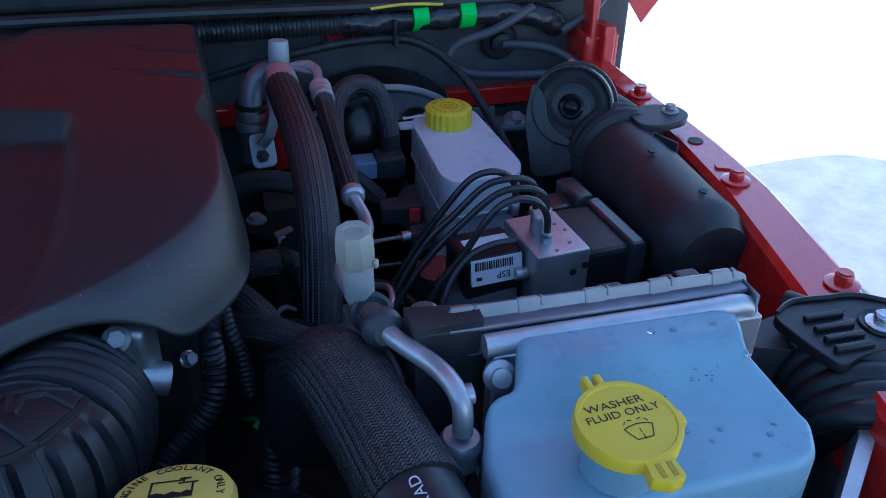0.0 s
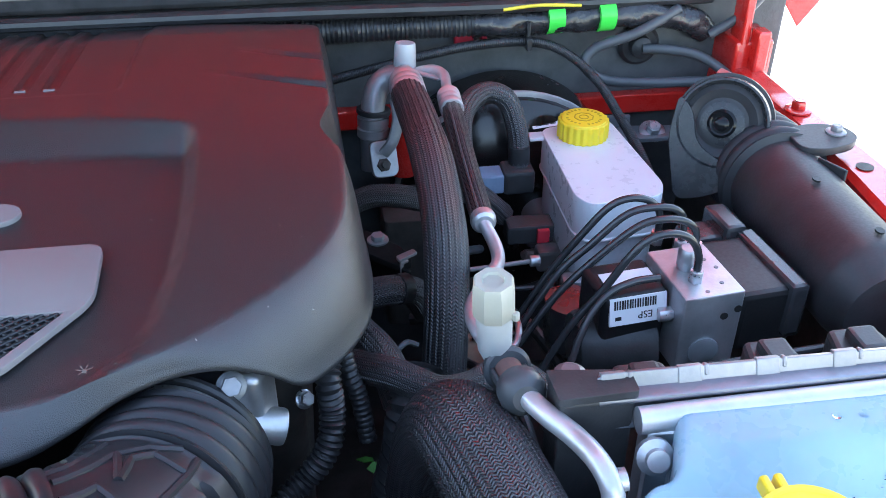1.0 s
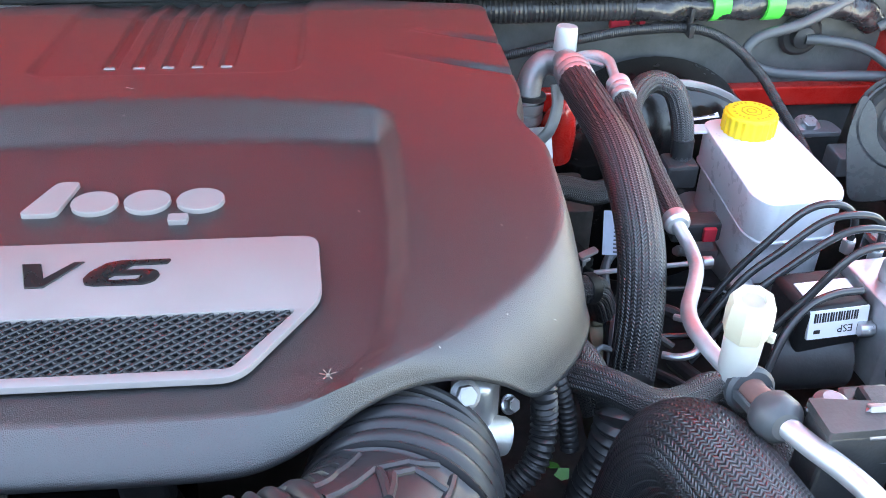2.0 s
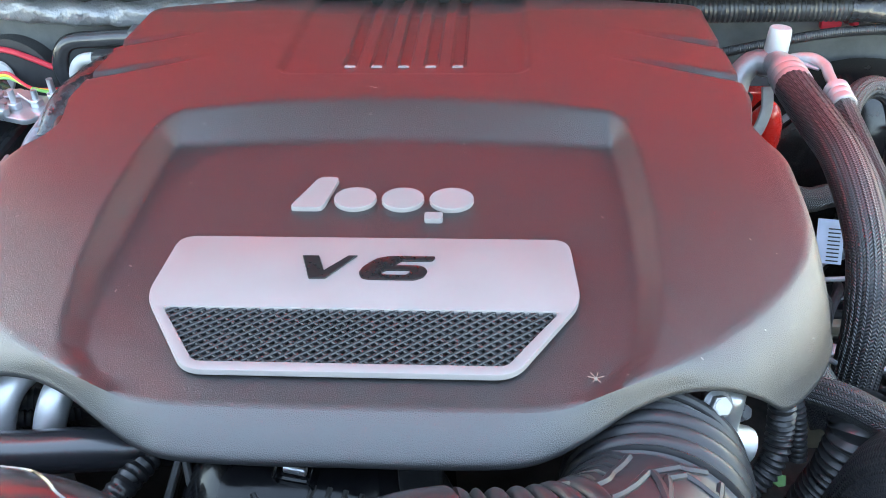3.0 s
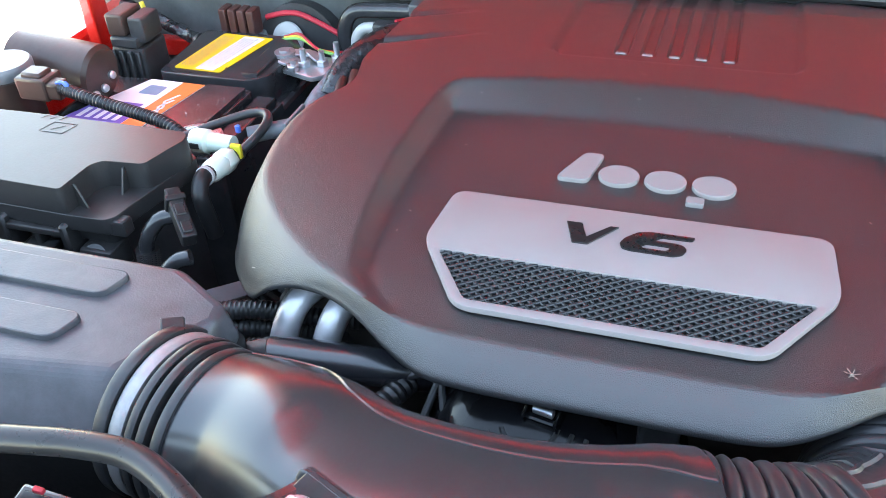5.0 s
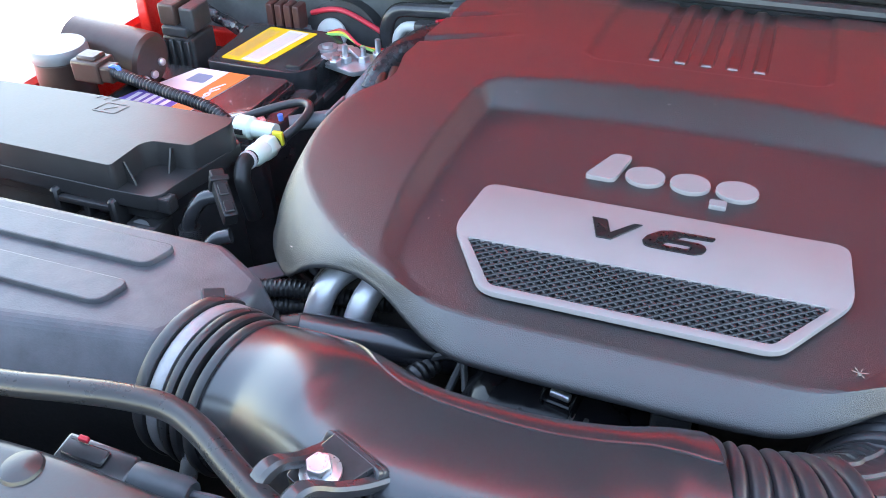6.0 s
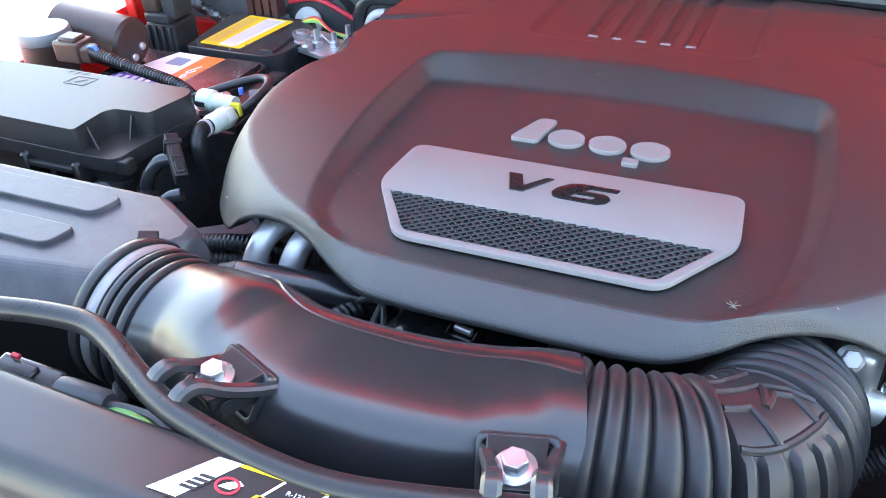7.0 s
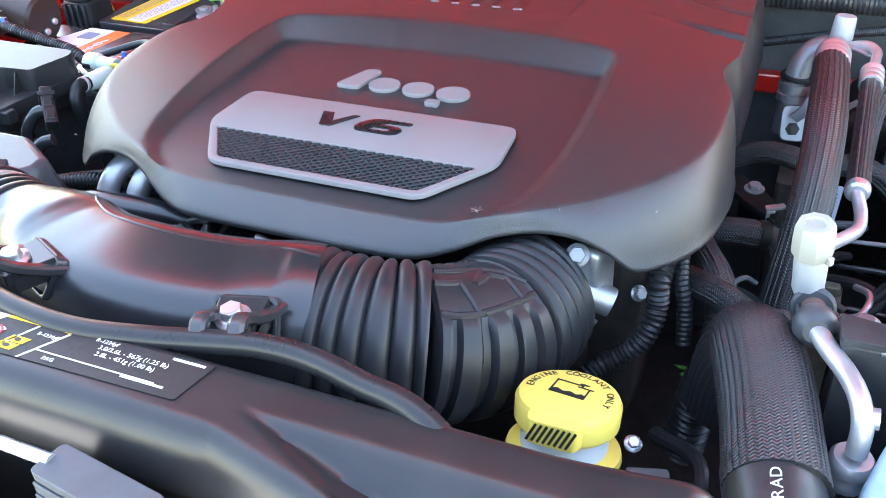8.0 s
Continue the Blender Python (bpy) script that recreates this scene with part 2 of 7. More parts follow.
def spline(points, step=0.004, closed=False):
    """Points at even steps on a smooth curve through the given ones."""
    P = [Vector(p) for p in points]
    k = len(P)
    dense = []
    for i in range(k if closed else k - 1):
        p1, p2 = P[i], P[(i + 1) % k]
        p0 = P[i - 1] if (closed or i > 0) else p1 * 2 - p2
        p3 = P[(i + 2) % k] if (closed or i + 2 < k) else p2 * 2 - p1
        for s in range(24):
            t = s / 24
            dense.append(0.5 * (2 * p1 + (p2 - p0) * t + (2 * p0 - 5 * p1 + 4 * p2 - p3) * t * t + (3 * p1 - p0 - 3 * p2 + p3) * t ** 3))
    dense.append(P[0].copy() if closed else P[-1].copy())
    out, left = [dense[0]], 0.0
    for a, b in zip(dense, dense[1:]):
        d = (b - a).length
        while left + d >= step and d > 1e-9:
            a = a + (b - a) * ((step - left) / d)
            d = (b - a).length
            out.append(a.copy())
            left = 0.0
        left += d
    if not closed and (out[-1] - dense[-1]).length > step * 0.3:
        out.append(dense[-1])
    return out


def tube(points, r, segs=14, step=0.006, shape=None, up=(0, 0, 1), flat=1.0, caps=True):
    """A tube along a smooth line; shape(s, L, a) scales the radius at s metres of L and angle a; flat: height over width."""
    line = spline(points, step)
    n = len(line)
    total = (n - 1) * step
    bm = bmesh.new()
    uvl = bm.loops.layers.uv.new("UVMap")
    tan0 = (line[1] - line[0]).normalized()
    side = tan0.cross(Vector(up))
    if side.length < 1e-4:
        side = tan0.cross(Vector((1, 0, 0)))
    side.normalize()
    rings = []
    for i, p in enumerate(line):
        tan = (line[min(i + 1, n - 1)] - line[max(i - 1, 0)]).normalized()
        side = (side - tan * side.dot(tan)).normalized()
        top = side.cross(tan).normalized()
        ring = []
        for j in range(segs):
            a = 2 * math.pi * j / segs
            k = r * (shape(i * step, total, a) if shape else 1.0)
            ring.append(bm.verts.new(p + side * (math.cos(a) * k) + top * (math.sin(a) * k * flat)))
        rings.append(ring)
    girth = 2 * math.pi * r
    for i in range(n - 1):
        for j in range(segs):
            q = (j + 1) % segs
            f = bm.faces.new((rings[i][j], rings[i][q], rings[i + 1][q], rings[i + 1][j]))
            for lp, (u, v) in zip(f.loops, ((j, i), (j + 1, i), (j + 1, i + 1), (j, i + 1))):
                lp[uvl].uv = (u / segs * girth, v * step)
    if caps:
        bm.faces.new(rings[0][::-1])
        bm.faces.new(rings[-1])
    return bm


def ridged(period, depth, duty=0.5):
    """Rings of a corrugated tube."""
    def shape(s, L, a):
        x = (s / period) % 1.0
        return 1.0 + depth * (math.cos(2 * math.pi * x) * 0.5)
    return shape


def sleeve_shape(n=13, depth=0.03, seed=1.0):
    def shape(s, L, a):
        return 1.0 + depth * math.cos(n * a + 1.5 * math.sin(s * 40 + seed)) + 0.02 * math.sin(s * 60 + seed + 2 * a)
    return shape


def knit_shape(n, depth=0.02):
    """n raised columns round a woven sleeve, with a slight slouch along it."""
    def shape(s, L, a):
        return 1.0 - depth * math.cos(n * a) + 0.012 * math.sin(s * 60 + 2 * a)
    return shape


def lathe(profile, segs=28, m=None, bumps=0, depth=0.0):
    """A body of revolution round z from (radius, height) pairs; bumps: number of grip flutes."""
    bm = bmesh.new()
    rings = []
    for r, z in profile:
        if r < 1e-6:
            rings.append([bm.verts.new((0, 0, z))])
        else:
            rings.append([bm.verts.new((r * math.cos(2 * math.pi * j / segs), r * math.sin(2 * math.pi * j / segs), z)) for j in range(segs)])
    for a, b in zip(rings, rings[1:]):
        for j in range(segs):
            q = (j + 1) % segs
            if len(a) == 1 and len(b) == 1:
                continue
            if len(a) == 1:
                bm.faces.new((a[0], b[q], b[j]))
            elif len(b) == 1:
                bm.faces.new((a[j], a[q], b[0]))
            else:
                bm.faces.new((a[j], a[q], b[q], b[j]))
    if len(rings[0]) > 1:
        bm.faces.new(rings[0][::-1])
    if len(rings[-1]) > 1:
        bm.faces.new(rings[-1])
    return moved(bm, m) if m else bm


def aim(at, axis, spin=0.0):
    """A pose whose z axis points along axis."""
    return Matrix.Translation(at) @ Vector(axis).to_track_quat("Z", "Y").to_matrix().to_4x4() @ pose(0, 0, 0, 0, 0, spin)


def face_pose(at, normal):
    """A pose whose z axis is normal, with x level and y upward."""
    n_ = Vector(normal).normalized()
    x_ = Vector((0, 0, 1)).cross(n_).normalized()
    y_ = n_.cross(x_)
    m = Matrix((x_, y_, n_)).transposed().to_4x4()
    m.translation = Vector(at)
    return m


def letters(body, size, depth=0.0004, align="CENTER", m=None, shear=0.0, squash=1.0):
    cu = bpy.data.curves.new("txt", "FONT")
    cu.body, cu.size, cu.extrude, cu.align_x, cu.align_y, cu.shear = body, size, depth, align, "CENTER", shear
    cu.resolution_u = 3
    ob = bpy.data.objects.new("txt", cu)
    me = bpy.data.meshes.new_from_object(ob)
    bm = bmesh.new()
    bm.from_mesh(me)
    bpy.data.objects.remove(ob)
    bpy.data.meshes.remove(me)
    bpy.data.curves.remove(cu)
    if squash != 1.0:
        moved(bm, Matrix.Diagonal((squash, 1, 1, 1)))
    return moved(bm, m) if m else bm


def hexagon(r, z0, z1, m=None):
    return slab([(r * math.cos(math.pi / 3 * i), r * math.sin(math.pi / 3 * i)) for i in range(6)], z0, z1, r * 0.08, 1, m)


def flange_bolt(at, axis, r, material, label, wash=1.7, tall=1.0):
    """A hex bolt on its washer."""
    b = thing("bolt", at, label, "bolt", kind="")
    m = aim(at, axis)
    part("washer", lathe([(0, 0), (r * wash, 0), (r * wash, r * 0.22), (r * wash * 0.8, r * 0.36), (r * 1.02, r * 0.42), (0, r * 0.42)], 24, m), material, b)
    part("head", joined(hexagon(r, r * 0.3, r * (0.3 + 0.95 * tall), m), lathe([(0, r * tall * 1.25), (r * 0.7, r * tall * 1.25), (r * 0.7, r * tall * 1.32), (0, r * tall * 1.29)], 16, m)), material, b)
    return b


def rain_drops(n, seed, place, big=0.0022):
    """Water drops left by rain: flattened domes scattered by place(random) -> point on a surface."""
    r_ = random.Random(seed)
    out = []
    for _ in range(n):
        p = place(r_)
        if p is None:
            continue
        r = big * r_.uniform(0.3, 1.0) ** 1.5
        k = r_.uniform(0.45, 0.7)
        out.append(lathe([(0, -0.0002), (r, -0.0002), (r * 0.97, r * 0.25 * k), (r * 0.75, r * 0.65 * k), (r * 0.4, r * 0.92 * k), (0, r * k)], 10, pose(*p) @ Matrix.Diagonal((1, r_.uniform(0.7, 1.3), 1, 1))))
    return joined(*out)


def fin(foot, out, z0, z1, reach, thick=0.0016):
    """Thin triangular gusset that stands against a wall and tapers down towards out."""
    o = Vector((out[0], out[1], 0)).normalized()
    s = Vector((-o.y, o.x, 0)) * thick / 2
    p = Vector((foot[0], foot[1], 0))
    tri = [p + Vector((0, 0, z0)), p + o * reach + Vector((0, 0, z0)), p + o * 0.002 + Vector((0, 0, z1)), p + Vector((0, 0, z1))]
    bm = bmesh.new()
    a = [bm.verts.new(v + s) for v in tri]
    b = [bm.verts.new(v - s) for v in tri]
    bm.faces.new(a)
    bm.faces.new(b[::-1])
    for i in range(4):
        bm.faces.new((a[i - 1], b[i - 1], b[i], a[i]))
    bmesh.ops.recalc_face_normals(bm, faces=bm.faces)
    return bm


def sheet(outline, z, thick=0.0006, m=None):
    return slab(outline, z, z + thick, 0, 1, m)

# ---------------------------------------------------------------- ground and car body
g = bmesh.new()
bmesh.ops.create_grid(g, x_segments=8, y_segments=8, size=60.0)
solo("ground", g, M_CONCRETE, "pale sunlit concrete ground round the car", "ground", kind="structure")

body = thing("car_body", (0, 0, 0), "red car body with an open bonnet over the engine bay", "car")


RAIL_Y = (-0.40, -0.05, 0.125, 0.238, 0.36, 0.60)


def rail_in(y):
    return float(np.interp(y, RAIL_Y, (0.630, 0.701, 0.731, 0.740, 0.737, 0.735)))


def rail_out(y):
    return float(np.interp(y, RAIL_Y, (0.690, 0.748, 0.773, 0.775, 0.766, 0.76)))


def inner_fender(side):
    """Top rail in body colour with the fender sheet that curves away from it, over a dark inner side."""
    profiles = []
    for i in range(20):
        y = -0.36 + i * 0.048
        x, w = rail_in(y) + 0.021, rail_out(y) - 0.025
        profiles.append((y, [(x - 0.07, 0.60), (x - 0.045, 0.80), (x - 0.033, 0.965), (x - 0.030, 0.985), (x - 0.026, 1.024), (x - 0.021, 1.030),
                             (w + 0.020, 1.031), (w + 0.025, 1.028), (w + 0.028, 1.016), (w + 0.031, 0.98), (w + 0.045, 0.90), (w + 0.07, 0.84), (w + 0.16, 0.80), (w + 0.19, 0.55)]))
    for name, material, a, b, label in (("fender", M_RED, 2, 14, ""), ("inner_panel", M_DARK, 0, 3, "dark inner side of the fender")):
        bm = bmesh.new()
        rows = [[bm.verts.new((side * px, y, pz)) for px, pz in prof[a:b]] for y, prof in profiles]
        for r0, r1 in zip(rows, rows[1:]):
            for j in range(len(r0) - 1):
                bm.faces.new((r0[j], r1[j], r1[j + 1], r0[j + 1]))
        part(name, bm, material, body, label, sharp=0.3)


for side in (1, -1):
    nudge(-0.011 * side, 0.0046, -0.0093)
    inner_fender(side)
    nudge()
    # wheel arch flare beside the fender
    fl = [(0.76, -0.6), (0.79, -0.05), (0.80, 0.18), (0.83, 0.305), (0.93, 0.315), (1.0, 0.315), (1.07, 0.26), (1.09, 0.1), (1.09, -0.6)]
    part("fender_flare", moved(slab(rounded(fl, 0.05), 0.86, 0.942, 0.015, 4), Matrix.Diagonal((side, 1, 1, 1))), M_FLARE, body, "dusty black plastic flare, coloured pale grey as in strong sun")

# raised stamping and hole in the right rail
nudge(-0.011, 0.0046, -0.0093)
part("rail_stamping", slab(rounded([(0.740, 0.165), (0.764, 0.155), (0.768, 0.166), (0.762, 0.178), (0.755, 0.176), (0.744, 0.176)], 0.004), 1.0302, 1.0325, 0.0008), M_RED, body)
part("rail_hole", lathe([(0, 0), (0.0075, 0), (0.0078, 0.0008), (0, 0.0008)], 24, pose(0.752, 0.226, 1.0308)), M_DARK, body, "dark hole in the red rail")

# firewall, its lower red flange, cowl
nudge()
part("firewall", rbox(-0.80, 0.80, 0.525, 0.56, 0.55, 1.10, 0.004), M_SEAL, body, "dark grey insulation on the firewall")
part("firewall_flange", rbox(-0.80, 0.80, 0.508, 0.5245, 0.955, 0.979, 0.003), M_RED, body, "red painted flange")
part("cowl", rbox(-0.82, 0.82, 0.50, 0.70, 1.104, 1.13, 0.008, 3), M_SATIN, body, "black cowl panel")
part("cowl_seal", tube([(-0.75, 0.497, 1.098), (-0.3, 0.49, 1.101), (0.2, 0.49, 1.100), (0.46, 0.495, 1.095), (0.7, 0.51, 1.09)], 0.007, 10, 0.02), M_RUBBER, body, "black rubber seal strip")
part("bay_floor", rbox(-0.80, 0.80, -0.75, 0.53, 0.55, 0.57, 0), M_DARK, body, "grimy dark floor of the bay")
part("front_wall", rbox(-0.80, 0.80, -0.42, -0.40, 0.55, 0.98, 0.002), M_BLACK, body, "black radiator support")

# hinge corner at the right end of the cowl, and the bonnet
nudge(-0.016, 0, -0.004)
part("cowl_corner", joined(slab([(0.735, 0.47), (0.78, 0.47), (0.79, 0.54), (0.735, 0.54)], 1.0, 1.055, 0.004),
                           rbox(0.752, 0.768, 0.455, 0.475, 1.012, 1.070, 0.003), rbox(0.740, 0.750, 0.47, 0.50, 1.05, 1.11, 0.002)), M_RED, body)
nudge()
part("cowl_corner", rbox(-0.705, -0.688, 0.41, 0.44, 1.0, 1.16, 0.003), M_RED, body)
OPEN = radians(63)
M_LINER = mat("bonnet_felt", (0.024, 0.024, 0.025), 0.85, bump=0.4, bscale=200, var=0.2)


def bonnet_sheet(half0, half1, length, thick, lift):
    bm = bmesh.new()
    rows = []
    for i in range(13):
        t = i / 12
        row = []
        for j in range(-6, 7):
            half = half0 + (half1 - half0) * t
            u = j / 6
            row.append(bm.verts.new((u * half, -length * t, lift + 0.035 * (1 - u * u) + 0.02 * math.sin(t * math.pi))))
        rows.append(row)
    for a, b in zip(rows, rows[1:]):
        for j in range(12):
            bm.faces.new((a[j], a[j + 1], b[j + 1], b[j]))
    ret = bmesh.ops.solidify(bm, geom=bm.faces[:], thickness=thick)
    return bm


hood_pose = pose(0, 0.585, 1.10, -math.degrees(OPEN), 0, 0)
hood = part("bonnet", moved(bonnet_sheet(0.79, 0.73, 1.22, 0.004, 0.03), hood_pose), M_RED, body, "red bonnet held open")
ribs = joined(*[rbox(-0.60, 0.60, -y - 0.05, -y + 0.05, 0.005, 0.05, 0.01) for y in (0.08, 1.14)],
              *[rbox(x - 0.04, x + 0.04, -1.15, -0.06, 0.0, 0.045, 0.01) for x in (-0.66, 0.66)])
part("bonnet_frame", moved(ribs, hood_pose), M_RED, hood)
part("bonnet_liner", moved(slab(rounded([(-0.61, -0.265), (-0.24, -0.205), (0.18, -0.205), (0.30, -0.245), (0.61, -0.265), (0.61, -0.90), (-0.61, -0.90)], 0.05), 0.012, 0.03, 0.006), hood_pose), M_LINER, hood, "dark grey insulation pad")
part("bonnet_corner", slab([(0.784, 1.10), (0.876, 1.10), (0.831, 1.036)], 0, 0.004, 0.0008, 1, pose(0, 0.55, 0, 90, 0, 0)), M_RED, hood)

# ---------------------------------------------------------------- engine cover
HALF_RIM = [(0, -.0915, 1.0760), (.05, -.0915, 1.0760), (.088, -.0895, 1.0760), (.108, -.0830, 1.0765), (.127, -.0730, 1.0805), (.150, -.0590, 1.0870),
            (.175, -.047, 1.088), (.200, -.041, 1.085), (.222, -.037, 1.075), (.240, -.031, 1.060), (.256, -.017, 1.057), (.272, .004, 1.057),
            (.283, .030, 1.057), (.287, .070, 1.050), (.288, .112, 1.040), (.285, .150, 1.040), (.2715, .174, 1.040), (.267, .193, 1.040),
            (.272, .213, 1.030), (.279, .231, 1.030), (.279, .300, 1.030), (.276, .440, 1.030), (.264, .460, 1.030), (.150, .492, 1.035)]
HALF_TOP = [(0, -.0700), (.043, -.0700), (.081, -.0695), (.103, -.0685), (.121, -.0645), (.139, -.0580), (.162, -.0465), (.186, -.0325), (.205, -.0185),
            (.222, -.0040), (.239, .0130), (.255, .0340), (.266, .0560), (.273, .0820), (.2745, .118), (.2735, .150), (.264, .175), (.2605, .193),
            (.2645, .214), (.2685, .232), (.2675, .300), (.2645, .432), (.253, .448), (.148, .480)]


def dense(points, sizes):
    """The points with sizes[i] steps between point i and the next, from the index where sizes begins."""
    first = len(points) - 1 - len(sizes)
    out = list(points[:first])
    for i, k in enumerate(sizes):
        a, b = points[first + i], points[first + i + 1]
        for s in range(k):
            out.append(tuple(p + (q - p) * s / k for p, q in zip(a, b)))
    out.append(points[-1])
    return out


REAR_STEPS = (3, 4, 1, 3, 7)
HALF_RIM = dense(HALF_RIM + [(0, .498, 1.038)], REAR_STEPS)[:-1]
HALF_TOP = dense(HALF_TOP + [(0, .492)], REAR_STEPS)[:-1]


def smooth(a, b, x):
    t = min(1.0, max(0.0, (x - a) / (b - a)))
    return t * t * (3 - 2 * t)


def scar(x, y, ax, ay, bx, by, w):
    """Depth of a tapering slash between two points."""
    dx, dy = bx - ax, by - ay
    t = ((x - ax) * dx + (y - ay) * dy) / (dx * dx + dy * dy)
    if t < 0 or t > 1.02:
        return 0.0
    d = math.hypot(x - ax - t * dx, y - ay - t * dy)
    return t * math.exp(-(d / w) ** 2)


def ramp(t, r=0.16):
    """A straight slope from 0 to 1 with short rounded ends."""
    t = min(1.0, max(0.0, t))
    if t < r:
        return t * t / (2 * r) / (1 - r)
    if t > 1 - r:
        return 1 - (1 - t) ** 2 / (2 * r) / (1 - r)
    return (t - r / 2) / (1 - r)


def bend(d, w):
    """Zero before a fold, a straight slope after it, and a round bend of half width w between."""
    return 0.0 if d < -w else d if d > w else (d + w) ** 2 / (4 * w)


def cover_z(x, y):
    ax = abs(x)
    base = 1.1145 - 0.012 * bend(ax - 0.165, 0.03) - 0.092 * bend(0.12 - y, 0.055) - 0.5 * max(0.0, ax - 0.262) ** 1.3
    base -= 0.045 * bend(y - 0.245, 0.05) + 0.2 * max(0.0, y - 0.42) ** 1.1
    base -= 0.0034 * smooth(0.016, 0.008, math.hypot(max(0.0, ax - 0.090), max(0.0, 0.290 - y))) - 0.0018
    # hollow that holds the plate, open to the front
    back, foot = 0.239 - 0.95 * x * x, 0.187 - 0.25 * x * x
    edge = float(np.interp(y, (-0.075, -0.060, -0.052, -0.032, -0.010, 0.034, 0.090, 0.150, 0.214), (0.120, 0.138, 0.148, 0.1645, 0.1712, 0.1775, 0.1795, 0.178, 0.1735)))
    ts, tr = (edge - ax) / 0.0165, (back - y) / (back - foot)
    m = ramp(1 - math.hypot(max(0.0, 1 - ts), max(0.0, 1 - tr)), 0.22)
    z = base + (min(base, 1.0965 + 0.024 * max(0.0, y - 0.06) - 0.03 * max(0.0, -0.03 - y)) - base) * m
    # well under the mesh of the plate
    if -0.047 < y < 0.004:
        z -= 0.008 * ramp((0.1175 - 0.66 * max(0.0, 0.002 - y) - ax) / 0.003) * ramp((y + 0.047) / 0.003) * ramp((0.004 - y) / 0.003)
    for gx in (-0.045, -0.0225, 0.0, 0.0225, 0.045):
        if y > 0.294:
            z -= 0.0034 * smooth(0.0068, 0.0042, abs(x - gx)) * smooth(0.294, 0.299, y)
    z -= 0.0065 * scar(ax, y, 0.165, 0.315, 0.272, 0.268, 0.0042)
    z -= 0.0065 * scar(ax, y, 0.185, 0.372, 0.275, 0.335, 0.0042)
    return z


def tuck(y):
    """How much narrower the rear of the cover is on the battery side."""
    return 0.010 * smooth(0.11, 0.18, y)


def cover_loops(count):
    rim = [Vector(p) for p in HALF_RIM] + [Vector((0, .498, 1.038))] + [Vector((-x + tuck(y), y, z)) for x, y, z in HALF_RIM[:0:-1]]
    top = [Vector((x, y, 0)) for x, y in HALF_TOP] + [Vector((0, .492, 0))] + [Vector((-x + tuck(y), y, 0)) for x, y in HALF_TOP[:0:-1]]
    k = len(rim)
    R, T = [], []
    for loop, out in ((rim, R), (top, T)):
        for i in range(k):
            p0, p1, p2, p3 = loop[i - 1], loop[i], loop[(i + 1) % k], loop[(i + 2) % k]
            for s in range(count):
                t = s / count
                out.append(0.5 * (2 * p1 + (p2 - p0) * t + (2 * p0 - 5 * p1 + 4 * p2 - p3) * t * t + (3 * p1 - p0 - 3 * p2 + p3) * t ** 3))
    return R, T


def cover_shell():
    R, T = cover_loops(10)
    n = len(R)
    C = Vector((0, 0.2, 0))
    loops = []

    def inward(p, d):
        v = Vector((p.x - C.x, p.y - C.y, 0)).normalized()
        return p - v * d
    loops.append([inward(r, 0.012) + Vector((0, 0, 0.001)) for r in R])
    loops.append([inward(r, 0.0025) for r in R])
    loops.append([r - Vector((0, 0, 0.0008)) for r in R])
    loops.append([inward(r, -0.0006) + Vector((0, 0, 0.001)) for r in R])
    loops.append([inward(r, 0.0004) + Vector((0, 0, 0.0032)) for r in R])
    loops.append([inward(r, 0.0012) + Vector((0, 0, 0.0044)) for r in R])
    Z = [cover_z(t.x, t.y) for t in T]
    for u in (0.12, 0.25, 0.37, 0.5, 0.6, 0.7, 0.8, 0.88, 0.95):
        row = []
        for r, t, z in zip(R, T, Z):
            arc = 1 - math.cos(u * math.pi / 2)
            full = 0.35 * smooth(0.14, 0.24, abs(t.x))   # the skirt is fuller at the sides
            e = inward(r, 0.0012).lerp(Vector((t.x, t.y, z)), u + (0.1 + full) * (arc - u))
            e.z = r.z + 0.0044 + (z - r.z - 0.0044) * (u + (0.16 + full) * (math.sin(u * math.pi / 2) - u))
            row.append(e)
        loops.append(row)
    for s in (1.0, 0.985, 0.965):
        row = []
        for t in T:
            x, y = C.x + (t.x - C.x) * s, C.y + (t.y - C.y) * s
            row.append(Vector((x, y, cover_z(x, y))))
        loops.append(row)
    for i in range(1, 160):
        s = 0.965 * (1 - i / 160)
        loops.append([Vector((C.x + (t.x - C.x) * s, C.y + (t.y - C.y) * s, cover_z(C.x + (t.x - C.x) * s, C.y + (t.y - C.y) * s))) for t in T])
    verts = [v for lp in loops for v in lp] + [Vector((C.x, C.y, cover_z(C.x, C.y)))]
    faces = []
    for a in range(len(loops) - 1):
        for j in range(n):
            q = (j + 1) % n
            faces.append((a * n + j, a * n + q, (a + 1) * n + q, (a + 1) * n + j))
    last = (len(loops) - 1) * n
    for j in range(n):
        faces.append((last + j, last + (j + 1) % n, len(verts) - 1))
    me = bpy.data.meshes.new("shell")
    me.from_pydata(verts, [], faces)
    bm = bmesh.new()
    bm.from_mesh(me)
    bpy.data.meshes.remove(me)
    return bm


cover = thing("engine_cover", (0, 0.2, 1.0), "black moulded plastic engine cover with a silver badge plate", "engine cover")
part("shell", cover_shell(), M_COVER, cover, sharp=1.2)

PZ = 1.0985   # underside of the plate
plate_out = rounded([(-.1235, .069), (.1235, .069), (.1275, .010), (.089, -.0505), (-.089, -.0505), (-.1275, .010)], 0.011, 6)
grille_hole = [(.1145, .0005), (.0845, -.0435), (-.0845, -.0435), (-.1145, .0005)]


